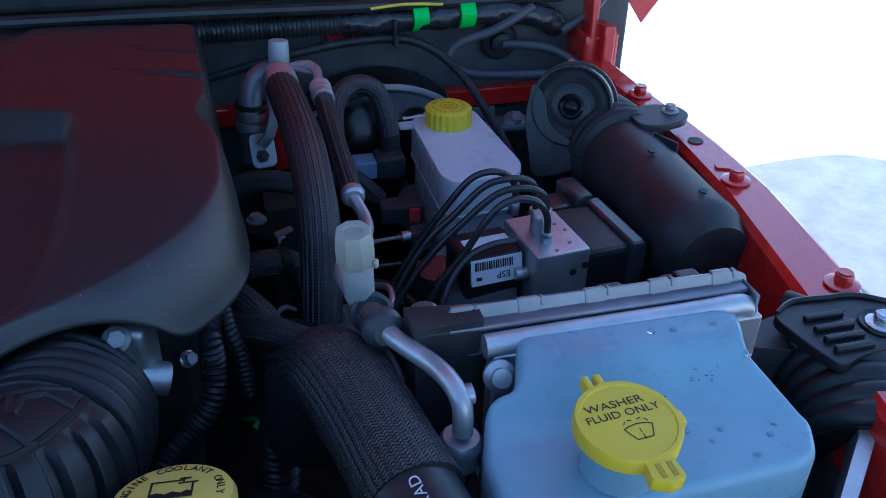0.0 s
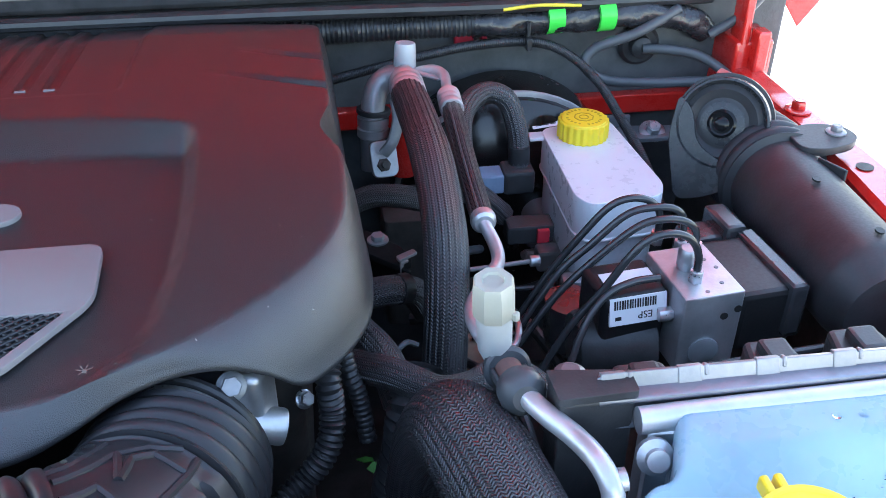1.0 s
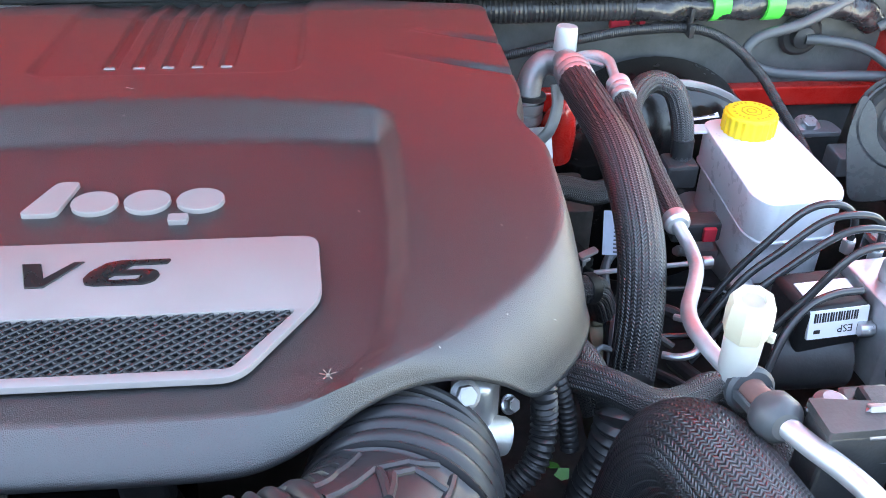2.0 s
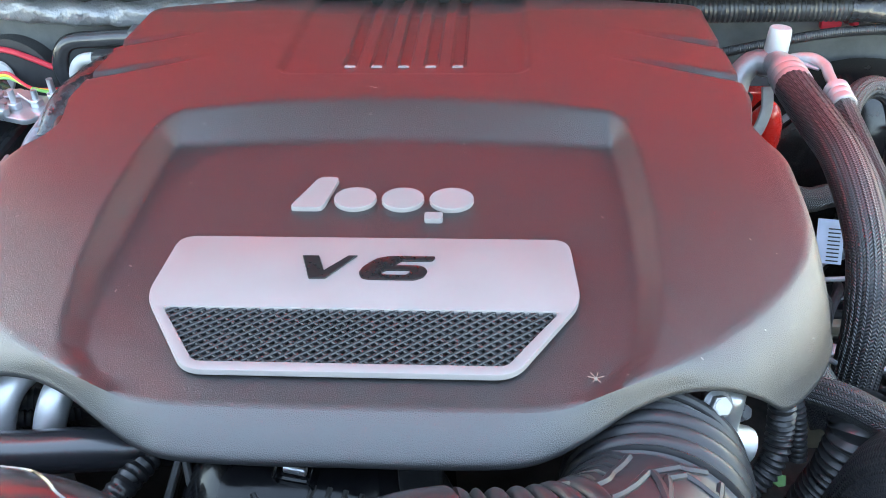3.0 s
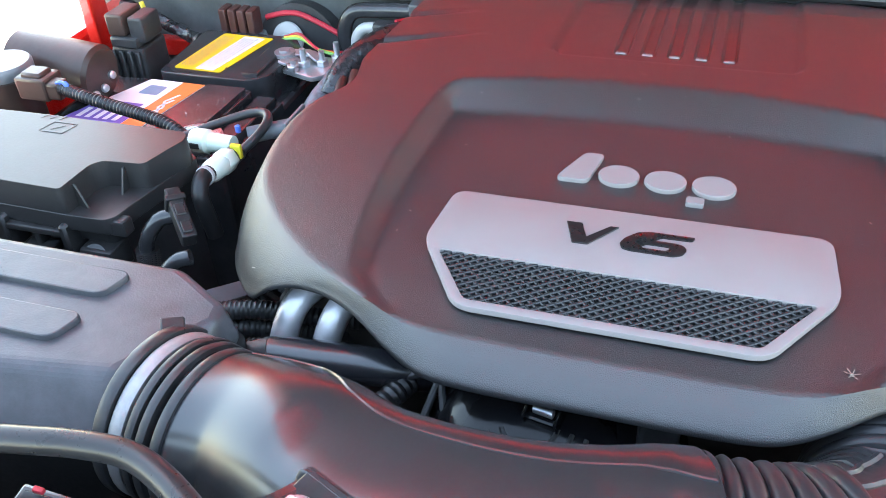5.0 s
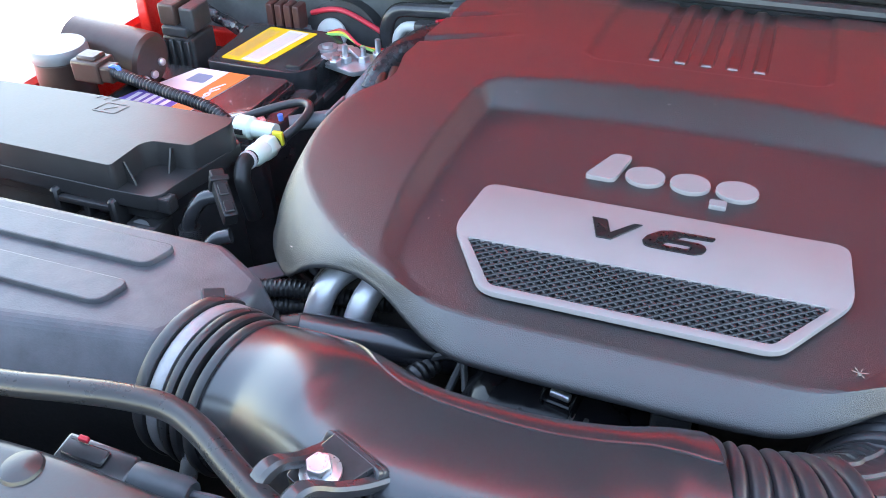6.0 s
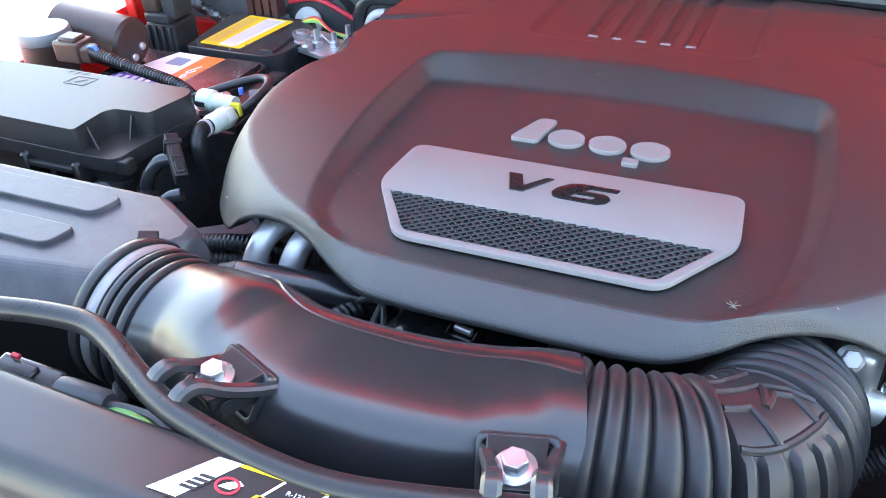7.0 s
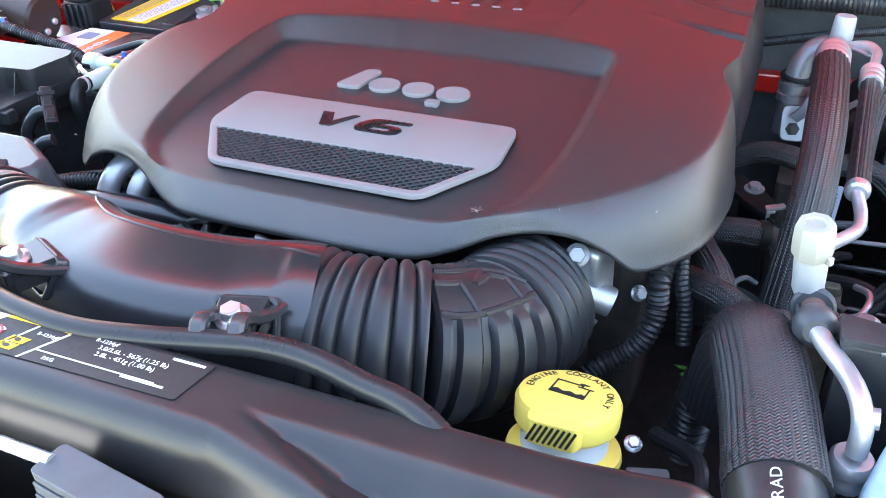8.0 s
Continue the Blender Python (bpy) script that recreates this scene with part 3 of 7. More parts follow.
def frame_plate(outer, inner, z0, z1, bev):
    """A plate with an opening: a band between two loops, walls and all."""
    bm = bmesh.new()
    oi = [bm.verts.new((x, y, z1)) for x, y in outer]
    ii = [bm.verts.new((x, y, z1)) for x, y in inner]
    edges = [bm.edges.new((l[i], l[(i + 1) % len(l)])) for l in (oi, ii) for i in range(len(l))]
    bmesh.ops.triangle_fill(bm, use_beauty=True, use_dissolve=False, edges=edges)
    top = bm.faces[:]
    ext = bmesh.ops.extrude_face_region(bm, geom=top)
    bmesh.ops.translate(bm, vec=(0, 0, z0 - z1), verts=[v for v in ext["geom"] if isinstance(v, bmesh.types.BMVert)])
    bmesh.ops.recalc_face_normals(bm, faces=bm.faces)
    rimedges = [e for e in bm.edges if len(e.link_faces) == 2 and e.calc_face_angle(0) > 1.2 and min(v.co.z for v in e.verts) > (z0 + z1) / 2]
    bmesh.ops.bevel(bm, geom=rimedges, offset=bev, segments=2, profile=0.5, affect="EDGES")
    return bm


plate = part("badge_plate", frame_plate(plate_out, rounded(grille_hole, 0.004, 4), PZ, PZ + 0.004, 0.0008), M_SILVER, cover, "satin silver plate with a mesh opening")
part("plate_backing", sheet([(x * 1.02, y) for x, y in [(.116, .0015), (.085, -.0445), (-.085, -.0445), (-.116, .0015)]], PZ - 0.0085, 0.0008), M_INK, plate, "black backing")


def clip_line(p, d, poly):
    """The stretch of a line inside a convex outline."""
    t0, t1 = -1.0, 1.0
    area = sum(poly[i][0] * poly[(i + 1) % len(poly)][1] - poly[(i + 1) % len(poly)][0] * poly[i][1] for i in range(len(poly)))
    for i in range(len(poly)):
        a, b = Vector(poly[i]), Vector(poly[(i + 1) % len(poly)])
        nrm = Vector((-(b - a).y, (b - a).x)) * (1 if area > 0 else -1)
        den, num = nrm.dot(d), nrm.dot(a - p)
        if abs(den) < 1e-9:
            if num > 0:
                return None
        elif den > 0:
            t0 = max(t0, num / den)
        else:
            t1 = min(t1, num / den)
    return (t0, t1) if t1 - t0 > 1e-3 else None


def strand_mesh():
    """Expanded metal: two crossing sets of strands with diamond holes."""
    bars = []
    dx, dy = 0.0080, 0.0060
    for sgn in (1, -1):
        d = Vector((dx, sgn * dy)).normalized()
        nrm = Vector((-d.y, d.x))
        for i in range(-46, 47):
            p = Vector((i * dx, -0.0215))
            seg = clip_line(p, d, grille_hole)
            if seg is None:
                continue
            a, b = p + d * (seg[0] - 0.001), p + d * (seg[1] + 0.001)
            w, w0, h0, h1 = nrm * 0.00062, nrm * 0.00112, PZ - 0.0010, PZ + 0.0028 + 0.0002 * sgn
            q, q0 = [(v.x, v.y) for v in (a - w, b - w, b + w, a + w)], [(v.x, v.y) for v in (a - w0, b - w0, b + w0, a + w0)]
            bars.append(joined(slab(q0, h0, h1 - 0.0006, 0, 1), slab(q, h1 - 0.0006, h1, 0, 1, foot=q0)))
    return joined(*bars)


part("mesh_grille", strand_mesh(), mat("mesh_plastic", (0.020, 0.020, 0.022), 0.32, bump=0, spec=0.6), plate, "black diamond mesh")
LZ0, LZ1 = PZ + 0.0039, PZ + 0.0050
six = frame_plate(rounded([(.0415, .0490), (.0130, .0490), (.0055, .0465), (-.0020, .0385), (-.0042, .0325), (-.0020, .0275), (.0030, .0262), (.0300, .0262), (.0352, .0290), (.0375, .0345), (.0352, .0385), (.0310, .0400), (.0170, .0400), (.0205, .0442), (.0398, .0446)], 0.0016, 3),
                  rounded([(.0125, .0353), (.0262, .0353), (.0268, .0330), (.0245, .0308), (.0105, .0308), (.0095, .0330)], 0.0008, 3), LZ0, LZ1, 0.0003)
part("model_lettering", joined(slab([(-.0412, .0488), (-.0305, .0488), (-.0255, .0345), (-.0125, .0492), (-.0065, .0492), (-.0235, .0264), (-.0335, .0262)], LZ0, LZ1, 0.0004, 1), six), M_LETTER, plate, "glossy black V6 lettering")


def emblem_shape(outline, z=1.0965):
    return slab(outline, z, z + 0.0045, 0.0006, 2)


def oval(cx, cy, rx, ry, n=28):
    return [(cx + rx * math.cos(2 * math.pi * i / n), cy + ry * math.sin(2 * math.pi * i / n)) for i in range(n)]


for outline_ in (rounded([(-.061, .104), (-.038, .104), (-.031, .142), (-.046, .142)], 0.005), oval(-.0175, .1165, .0145, .0128), oval(.0150, .1165, .0145, .0128),
                 oval(.0480, .1165, .0150, .0130), rounded([(.031, .092), (.043, .092), (.043, .1), (.031, .1)], 0.002)):
    part("emblem", emblem_shape(outline_), M_SILVER, cover, "raised silver emblem shape")
for gx in (-0.045, -0.0225, 0.0, 0.0225, 0.045):
    part("slot_insert", rbox(gx - 0.0044, gx + 0.0044, 0.2945, 0.2978, cover_z(gx, 0.29) - 0.003, cover_z(gx, 0.29) + 0.0006, 0.0006), M_SILVER, cover, "bright silver tip")
FX, FY = 0.1315, -0.0455
fleck = joined(*[slab([(0, 0), (0.0036, 0.0003), (0.0046, 0), (0.0036, -0.0003)], 0, 0.0003, 0, 1, pose(FX, FY, cover_z(FX, FY) + 0.0004, 0, -12, a)) for a in (10, 70, 128, 175, 240, 300)],
               lathe([(0, 0), (0.0012, 0), (0.0009, 0.0010), (0, 0.0012)], 8, pose(FX, FY, cover_z(FX, FY))))
solo("seed_fluff", fleck, mat("dry_seed", (0.20, 0.17, 0.14), 0.7), "pale dry seed fluff lying on the cover", "seed")
rnd = random.Random(11)
specks = []
for k in range(110):
    x, y = rnd.uniform(-0.24, 0.25), rnd.uniform(-0.055, 0.43)
    if abs(x) < 0.135 and -0.055 < y < 0.15:
        continue
    ln, w = rnd.uniform(0.0006, 0.0026), rnd.uniform(0.00018, 0.0004)
    specks.append(slab([(-ln / 2, -w), (ln / 2, -w * 0.6), (ln / 2, w * 0.6), (0, w * 1.4), (-ln / 2, w)], 0, 0.0002, 0, 1, pose(x, y, cover_z(x, y) + 0.0002, 0, 0, rnd.uniform(0, 360))))
solo("dust_specks", joined(*specks), mat("pale_dust", (0.26, 0.25, 0.23), 0.8, bump=0), "pale dust specks scattered on the engine cover", "dust", kind="stuff")

# ---------------------------------------------------------------- engine mass under the cover
block = thing("engine", (0, 0.15, 0.57), "grimy engine with its ancillaries under the cover", "engine")
part("block", rbox(-0.22, 0.20, 0.02, 0.46, 0.60, 1.02, 0.02, 3), M_DARK, block)
part("cylinder_head", rbox(-0.25, -0.12, 0.0, 0.44, 0.85, 1.03, 0.015, 3), M_DARK, block)
part("cylinder_head", rbox(0.12, 0.235, 0.03, 0.44, 0.85, 1.03, 0.015, 3), M_DARK, block)

M_GLOSS = mat("glossy_black_plastic", (0.008, 0.008, 0.009), 0.13, bump=0.02, bscale=120, spec=0.3)
alternator = thing("alternator", (-0.03, -0.075, 0.90), "glossy black slotted pump cover with a steel nut", "pump cover")
ALT = aim((-0.036, -0.066, 1.016), (0.04, -0.40, 0.9))
part("housing", joined(lathe([(0, -0.05), (0.062, -0.05), (0.070, -0.03), (0.070, -0.012), (0.066, 0.004), (0.058, 0.017), (0.047, 0.027), (0.033, 0.034), (0.016, 0.038), (0, 0.039)], 48, ALT),
                       lathe([(0, -0.05), (0.045, -0.05), (0.05, -0.02), (0.046, 0.01), (0.03, 0.026), (0, 0.03)], 36, aim((0.010, -0.052, 1.014), (0.3, -0.3, 0.9)))), M_GLOSS, alternator, "glossy black moulded housing")
for k in range(4):
    for a0 in (200, 255, 310):
        rr = 0.017 + 0.0085 * k
        zz = float(np.interp(rr, (0.016, 0.033, 0.047), (0.038, 0.034, 0.027)))
        part("vent_slot", tube([ALT @ Vector((rr * math.cos(radians(q)), rr * math.sin(radians(q)), zz)) for q in (a0, a0 + 13, a0 + 26, a0 + 40)], 0.0017, 6, 0.003), M_INK, alternator)
RB = pose(-0.027, -0.080, 1.062, 22, 0, -10)
part("rear_boss", rbox(-0.010, 0.010, -0.008, 0.008, -0.02, -0.003, 0.002, 2, RB), M_GLOSS, alternator)
for x0 in (-0.0105, 0.0090):
    part("boss_wall", rbox(x0, x0 + 0.0018, -0.009, 0.009, -0.02, 0.001, 0.0006, 1, RB), M_GLOSS, alternator)
part("clip", lathe([(0, 0), (0.0028, 0.001), (0.0028, 0.013), (0, 0.014)], 12, aim((-0.033, -0.081, 1.0620), (0.97, -0.2, 0))), M_ZINC, alternator, "bright steel pin")
flange_bolt((-0.0675, -0.094, 1.038), (-0.3, -0.5, 1), 0.0045, M_ZINC, "zinc nut on the pump cover", 1.9)
part("bracket", joined(rbox(0.026, 0.05, -0.074, -0.052, 0.96, 1.056, 0.004, 2), slab([(0.022, -0.078), (0.06, -0.072), (0.05, -0.052), (0.03, -0.05)], 0.99, 1.03, 0.004, 2)), M_BLACK, alternator, "dark cast bracket")
solo("mounting_frame", joined(tube([(-0.135, -0.062, 1.035), (-0.108, -0.055, 1.045), (-0.096, -0.058, 1.045)], 0.003, 8), tube([(-0.098, -0.056, 1.045), (-0.106, -0.085, 1.02)], 0.0025, 8), tube([(-0.097, -0.057, 1.045), (-0.084, -0.09, 1.02)], 0.0025, 8)), M_BLACK, "thin grey bracket frame beside the pump cover", "bracket")

# two aluminium pipes and a black hose under the cover's corner
coolant = thing("coolant_pipes", (-0.20, -0.02, 1.0), "pair of bare aluminium coolant pipes", "pipe")
for dx in (0.003, 0.034):
    part("pipe", tube([(-0.222 + dx, -0.047, 0.99), (-0.219 + dx, -0.045, 1.03), (-0.212 + dx, -0.028, 1.058), (-0.20 + dx, 0.0, 1.062), (-0.19 + dx, 0.05, 1.05)], 0.0095, 18), M_PIPE, coolant)
bh = thing("black_hose", (-0.175, -0.062, 1.03), "thick black rubber hose behind the intake duct", "hose")
part("hose", tube([(-0.255, -0.085, 1.03), (-0.215, -0.068, 1.045), (-0.175, -0.062, 1.046), (-0.13, -0.052, 1.04), (-0.10, -0.03, 1.02)], 0.0130, 20), M_DUCT, bh)
part("hose_cuff", tube([(-0.222, -0.071, 1.0425), (-0.208, -0.067, 1.0455)], 0.0140, 24), M_PLUG, bh, "black clamp band")
for k, (x, z) in enumerate(((-0.27, 1.02), (-0.258, 1.035), (-0.246, 1.0))):
    solo("wiring_conduit", tube([(x - 0.06, -0.04 + 0.01 * k, z - 0.01), (x + 0.01, -0.022 + 0.006 * k, z), (x + 0.07, 0.0, z - 0.01), (x + 0.12, 0.03, z - 0.02)], 0.007, 12, 0.0012, ridged(0.0036, 0.16)), M_RUBBER, "black corrugated wiring conduit", "conduit", "conduits by the air box")
solo("wiring_conduit", tube([(-0.155, -0.10, 1.01), (-0.135, -0.085, 1.03), (-0.12, -0.055, 1.035), (-0.11, -0.02, 1.03)], 0.008, 12, 0.0014, ridged(0.005, 0.14)), M_RUBBER, "black corrugated conduit by the alternator", "conduit")

# ---------------------------------------------------------------- air box
nudge(0, 0, -0.006)
airbox = thing("air_box", (-0.37, -0.12, 0.85), "dusty black air filter box with two raised bars on its lid", "air box")
lid_out = [(-0.62, -0.050), (-0.275, -0.050), (-0.229, -0.076), (-0.226, -0.092), (-0.262, -0.146), (-0.62, -0.200)]
lid_foot = [(-0.63, -0.040), (-0.268, -0.040), (-0.220, -0.070), (-0.217, -0.098), (-0.252, -0.186), (-0.63, -0.252)]
lid_foot = [tuple(p + (q - p) * 0.62 for p, q in zip(a, b)) for a, b in zip(lid_out, lid_foot)]
part("lid", slab(lid_out, 1.069, 1.1, 0.006, 4, foot=lid_foot), M_BOX, airbox)
part("tray", slab([(x, y * 0.96) for x, y in lid_foot], 0.80, 1.070, 0.004, 1), M_PLUG, airbox)
for y0, y1, xr in ((-0.092, -0.067, -0.303), (-0.135, -0.110, -0.309)):
    pad = rounded([(-0.60, y1), (xr + 0.004, y1), (xr - 0.004, y0), (-0.60, y0)], 0.009)
    part("lid_bar", joined(slab(pad, 1.098, 1.1042, 0.0015, 2), slab([(x - 0.0012, y) for x, y in pad], 1.098, 1.1018, 0.0008, 1, taper=0.0018)), M_BOX, airbox)

# ---------------------------------------------------------------- intake duct
nudge()
duct = thing("intake_duct", (0, -0.16, 1.0), "satin black plastic intake duct with rubber bellows", "air duct")


def duct_shape(s, L, a):
    # a round neck, a fuller body, and a flat cut along its top that begins in a round end
    k = 0.945 + 0.075 * smooth(0.010, 0.080, s) + 0.05 * smooth(L - 0.045, L - 0.015, s)
    cut = float(np.interp(s, (0.0, 0.078, 0.087, 0.098, 0.130, L - 0.055, L - 0.025, L), (1.5, 1.06, 0.96, 0.90, 0.87, 0.88, 1.0, 1.4)))
    up_ = max(0.0, math.sin(a)) * k / cut
    return k / (1 + up_ ** 16) ** (1 / 16)


main_line = [(-0.206, -0.145, 1.059), (-0.172, -0.148, 1.062), (-0.138, -0.160, 1.068), (-0.100, -0.177, 1.073), (-0.060, -0.184, 1.0755), (-0.012, -0.181, 1.073), (0.030, -0.168, 1.067), (0.062, -0.157, 1.061)]
part("pipe", tube(main_line, 0.0505, 96, 0.003, duct_shape), M_DUCT, duct, "moulded satin black pipe")


def duct_seam():
    """The parting line: low on the neck, along the rear edge of the flat, and over the top at the end."""
    line = spline(main_line, 0.003)
    L = (len(line) - 1) * 0.003
    pts = []
    for i in range(3, len(line) - 1, 2):
        q = i * 0.003
        a = radians(float(np.interp(q, (0, 0.055, 0.085, 0.12, L - 0.06, L - 0.03, L - 0.012, L), (143, 140, 122, 118, 113, 108, 96, 94))))
        tan = (line[i + 1] - line[i - 1]).normalized()
        side = tan.cross(Vector((0, 0, 1))).normalized()
        r = 0.0505 * duct_shape(q, L, a)
        pts.append(line[i] + side * (math.cos(a) * r) + side.cross(tan) * (math.sin(a) * r))
    return pts


part("seam", tube(duct_seam(), 0.0011, 6, 0.004), M_DUCT, duct)
ringdir = Vector((-0.6, 0.11, 0.02))
for d, r, w, m_, nm in ((-0.001, 0.0505, 0.006, M_RUBBER, "cuff"), (0.009, 0.051, 0.0055, M_RUBBER, "cuff"), (0.0165, 0.0515, 0.005, M_RUBBER, "cuff"), (0.0265, 0.0505, 0.009, M_CAST, "hose_clamp"), (0.036, 0.0525, 0.008, M_RUBBER, "cuff")):
    at = Vector((-0.206, -0.145, 1.059)) + ringdir.normalized() * d
    part(nm, lathe([(r - 0.004, -w / 2), (r - 0.0006, -w / 2), (r, -w / 2 + 0.001), (r, w / 2 - 0.001), (r - 0.0006, w / 2), (r - 0.004, w / 2)], 48, aim(at, ringdir)), m_, duct, "zinc band clamp" if m_ is M_CAST else "")
part("clamp_lug", rbox(-0.007, 0.007, -0.006, 0.006, -0.004, 0.006, 0.0012, 2, pose(-0.241, -0.113, 1.101, 18, 12, 35)), M_RUBBER, duct)
part("clamp_screw", joined(lathe([(0, -0.012), (0.0055, -0.012), (0.0055, 0.008), (0, 0.008)], 14, aim((-0.220, -0.190, 1.041), (0.2, 0.25, 1))), hexagon(0.0045, 0.008, 0.014, aim((-0.220, -0.190, 1.041), (0.2, 0.25, 1)))), M_ZINC, duct, "zinc worm screw")
bell = [(0.0595, -0.1575, 1.0610), (0.075, -0.156, 1.059), (0.105, -0.150, 1.056), (0.130, -0.1395, 1.0520)]


def bellow_shape(s, L, a):
    """Broad round folds with narrow valleys."""
    return 0.94 + 0.115 * abs(math.cos(math.pi * s / 0.0118)) ** 0.55


part("bellows", tube(bell, 0.0505, 48, 0.0009, bellow_shape), M_BELLOWS, duct, "black rubber bellows")
elbow_line = [(0.124, -0.143, 1.053), (0.144, -0.127, 1.046), (0.158, -0.104, 1.038), (0.165, -0.078, 1.032), (0.169, -0.054, 1.028)]


def elbow_shape(s, L, a):
    # broad lands between narrow grooves, a sunk field on top, round folds towards the clamp
    field = smooth(0.80, 0.84, math.sin(a)) * smooth(0.064, 0.060, s)
    x = ((s + 0.0075) / 0.0132) % 1.0
    groove = smooth(0.30, 0.40, x) * smooth(0.72, 0.62, x)
    if s < 0.064:
        return 1.045 - 0.07 * smooth(0.003, 0.0, s) - 0.10 * groove * (1 - field) - 0.055 * field
    return 0.975 + 0.085 * abs(math.cos(math.pi * (s - 0.064) / 0.0115)) ** 0.6


part("elbow", tube(elbow_line, 0.050, 64, 0.0009, elbow_shape), M_BELLOWS, duct, "ribbed black rubber elbow")


def elbow_rib(stops):
    """A raised rib on the elbow through places given by length and angle."""
    line = spline(elbow_line, 0.001)
    pts = []
    for (s0, a0), (s1, a1) in zip(stops, stops[1:]):
        for i in range(5):
            t = i / 4
            j = min(len(line) - 2, max(1, int((s0 + (s1 - s0) * t) / 0.001)))
            a = radians(a0 + (a1 - a0) * t)
            tan = (line[j + 1] - line[j - 1]).normalized()
            side = tan.cross(Vector((0, 0, 1))).normalized()
            pts.append(line[j] + (side * math.cos(a) + side.cross(tan) * math.sin(a)) * 0.0489)
    return joined(*[tube(pts[i:i + 5], 0.0026, 8, 0.0025) for i in range(0, len(pts), 5)])


for q in (((0.003, 60), (0.026, 57), (0.042, 57), (0.062, 56)), ((0.003, 87), (0.020, 87), (0.0245, 58)), ((0.028, 82), (0.042, 88), (0.052, 79), (0.053, 58)),
          ((0.006, 104), (0.018, 104), (0.040, 99), (0.056, 83), (0.063, 66)), ((0.043, 98), (0.028, 82)), ((0.006, 120), (0.030, 119), (0.056, 112))):
    part("rib", elbow_rib(q), M_BELLOWS, duct)

# brackets on the duct that carry the washer pipe
def pipe_bracket(at, yaw):
    """A framed plate on the duct, a shelf with a bolt, and two arms that hook over the pipe."""
    m = pose(*at, 0, 0, yaw)
    br = thing("pipe_bracket", at, "black plastic bracket bolted to the intake duct", "bracket", "duct brackets")
    pm = m @ pose(0, 0.017, -0.0095, 52, 0, 0)
    part("plate", slab(rounded([(-0.020, -0.020), (0.020, -0.020), (0.020, 0.0095), (-0.020, 0.0095)], 0.004), -0.004, 0.0, 0.001, 2, pm), M_SATIN, br)
    part("plate_rim", moved(frame_plate(rounded([(-0.0197, -0.0197), (0.0197, -0.0197), (0.0197, 0.0092), (-0.0197, 0.0092)], 0.004), rounded([(-0.0170, -0.0170), (0.0170, -0.0170), (0.0170, 0.0065), (-0.0170, 0.0065)], 0.003), 0.0, 0.0035, 0.0006), pm), M_SATIN, br)
    part("shelf", slab(rounded([(-0.015, 0.022), (-0.012, -0.012), (0.012, -0.012), (0.015, 0.022)], 0.003), -0.009, -0.0005, 0.0012, 2, m), M_SATIN, br)
    for sx in (-1, 1):
        part("arm", tube([m @ Vector(p) for p in ((sx * 0.0170 + 0.002, 0.024, -0.010), (sx * 0.0155 + 0.002, 0.010, -0.004), (sx * 0.0128 + 0.002, -0.004, 0.004), (sx * 0.0110 + 0.002, -0.013, 0.0115), (sx * 0.0105 + 0.002, -0.019, 0.0145), (sx * 0.0105 + 0.002, -0.0245, 0.0135), (sx * 0.0105 + 0.002, -0.0280, 0.0100))], 0.0042, 12, 0.002, lambda q, L, a: (0.95 + 0.2 * smooth(L - 0.02, L - 0.008, q)) / (abs(math.cos(a)) ** 4 + abs(math.sin(a)) ** 4) ** 0.25, flat=0.85), M_SATIN, br)
        part("gusset", slab([(sx * 0.0145, 0.022), (sx * 0.0175, 0.022), (sx * 0.0145, -0.008)], -0.014, -0.004, 0.0006, 1, m), M_SATIN, br)
    flange_bolt(m @ Vector((0, 0, 0)), (0, -0.1, 1), 0.0066, M_ZINC, "zinc flange bolt on the duct bracket", 1.55)


pipe_bracket((-0.105, -0.2255, 1.122), -24)
pipe_bracket((0.058, -0.228, 1.122), 15)

# long black pipe over the front
solo("black_pipe", tube([(-0.60, -0.252, 1.10), (-0.44, -0.240, 1.119), (-0.30, -0.2345, 1.128), (-0.249, -0.227, 1.13), (-0.218, -0.2215, 1.13), (-0.191, -0.2205, 1.13), (-0.168, -0.228, 1.13), (-0.142, -0.242, 1.13), (-0.118, -0.254, 1.13), (-0.093, -0.262, 1.13),
                         (-0.048, -0.2705, 1.13), (-0.010, -0.272, 1.13), (0.030, -0.265, 1.13), (0.064, -0.2565, 1.13), (0.091, -0.2505, 1.13), (0.120, -0.2505, 1.13), (0.152, -0.257, 1.129), (0.195, -0.269, 1.127), (0.26, -0.30, 1.09)], 0.0068, 18, 0.004),
     M_TUBE, "long satin black steel pipe along the front", "pipe")

# ---------------------------------------------------------------- front panel over the radiator
panel = thing("radiator_cover", (0, -0.31, 0.98), "black plastic panel over the radiator with a refrigerant label", "panel")


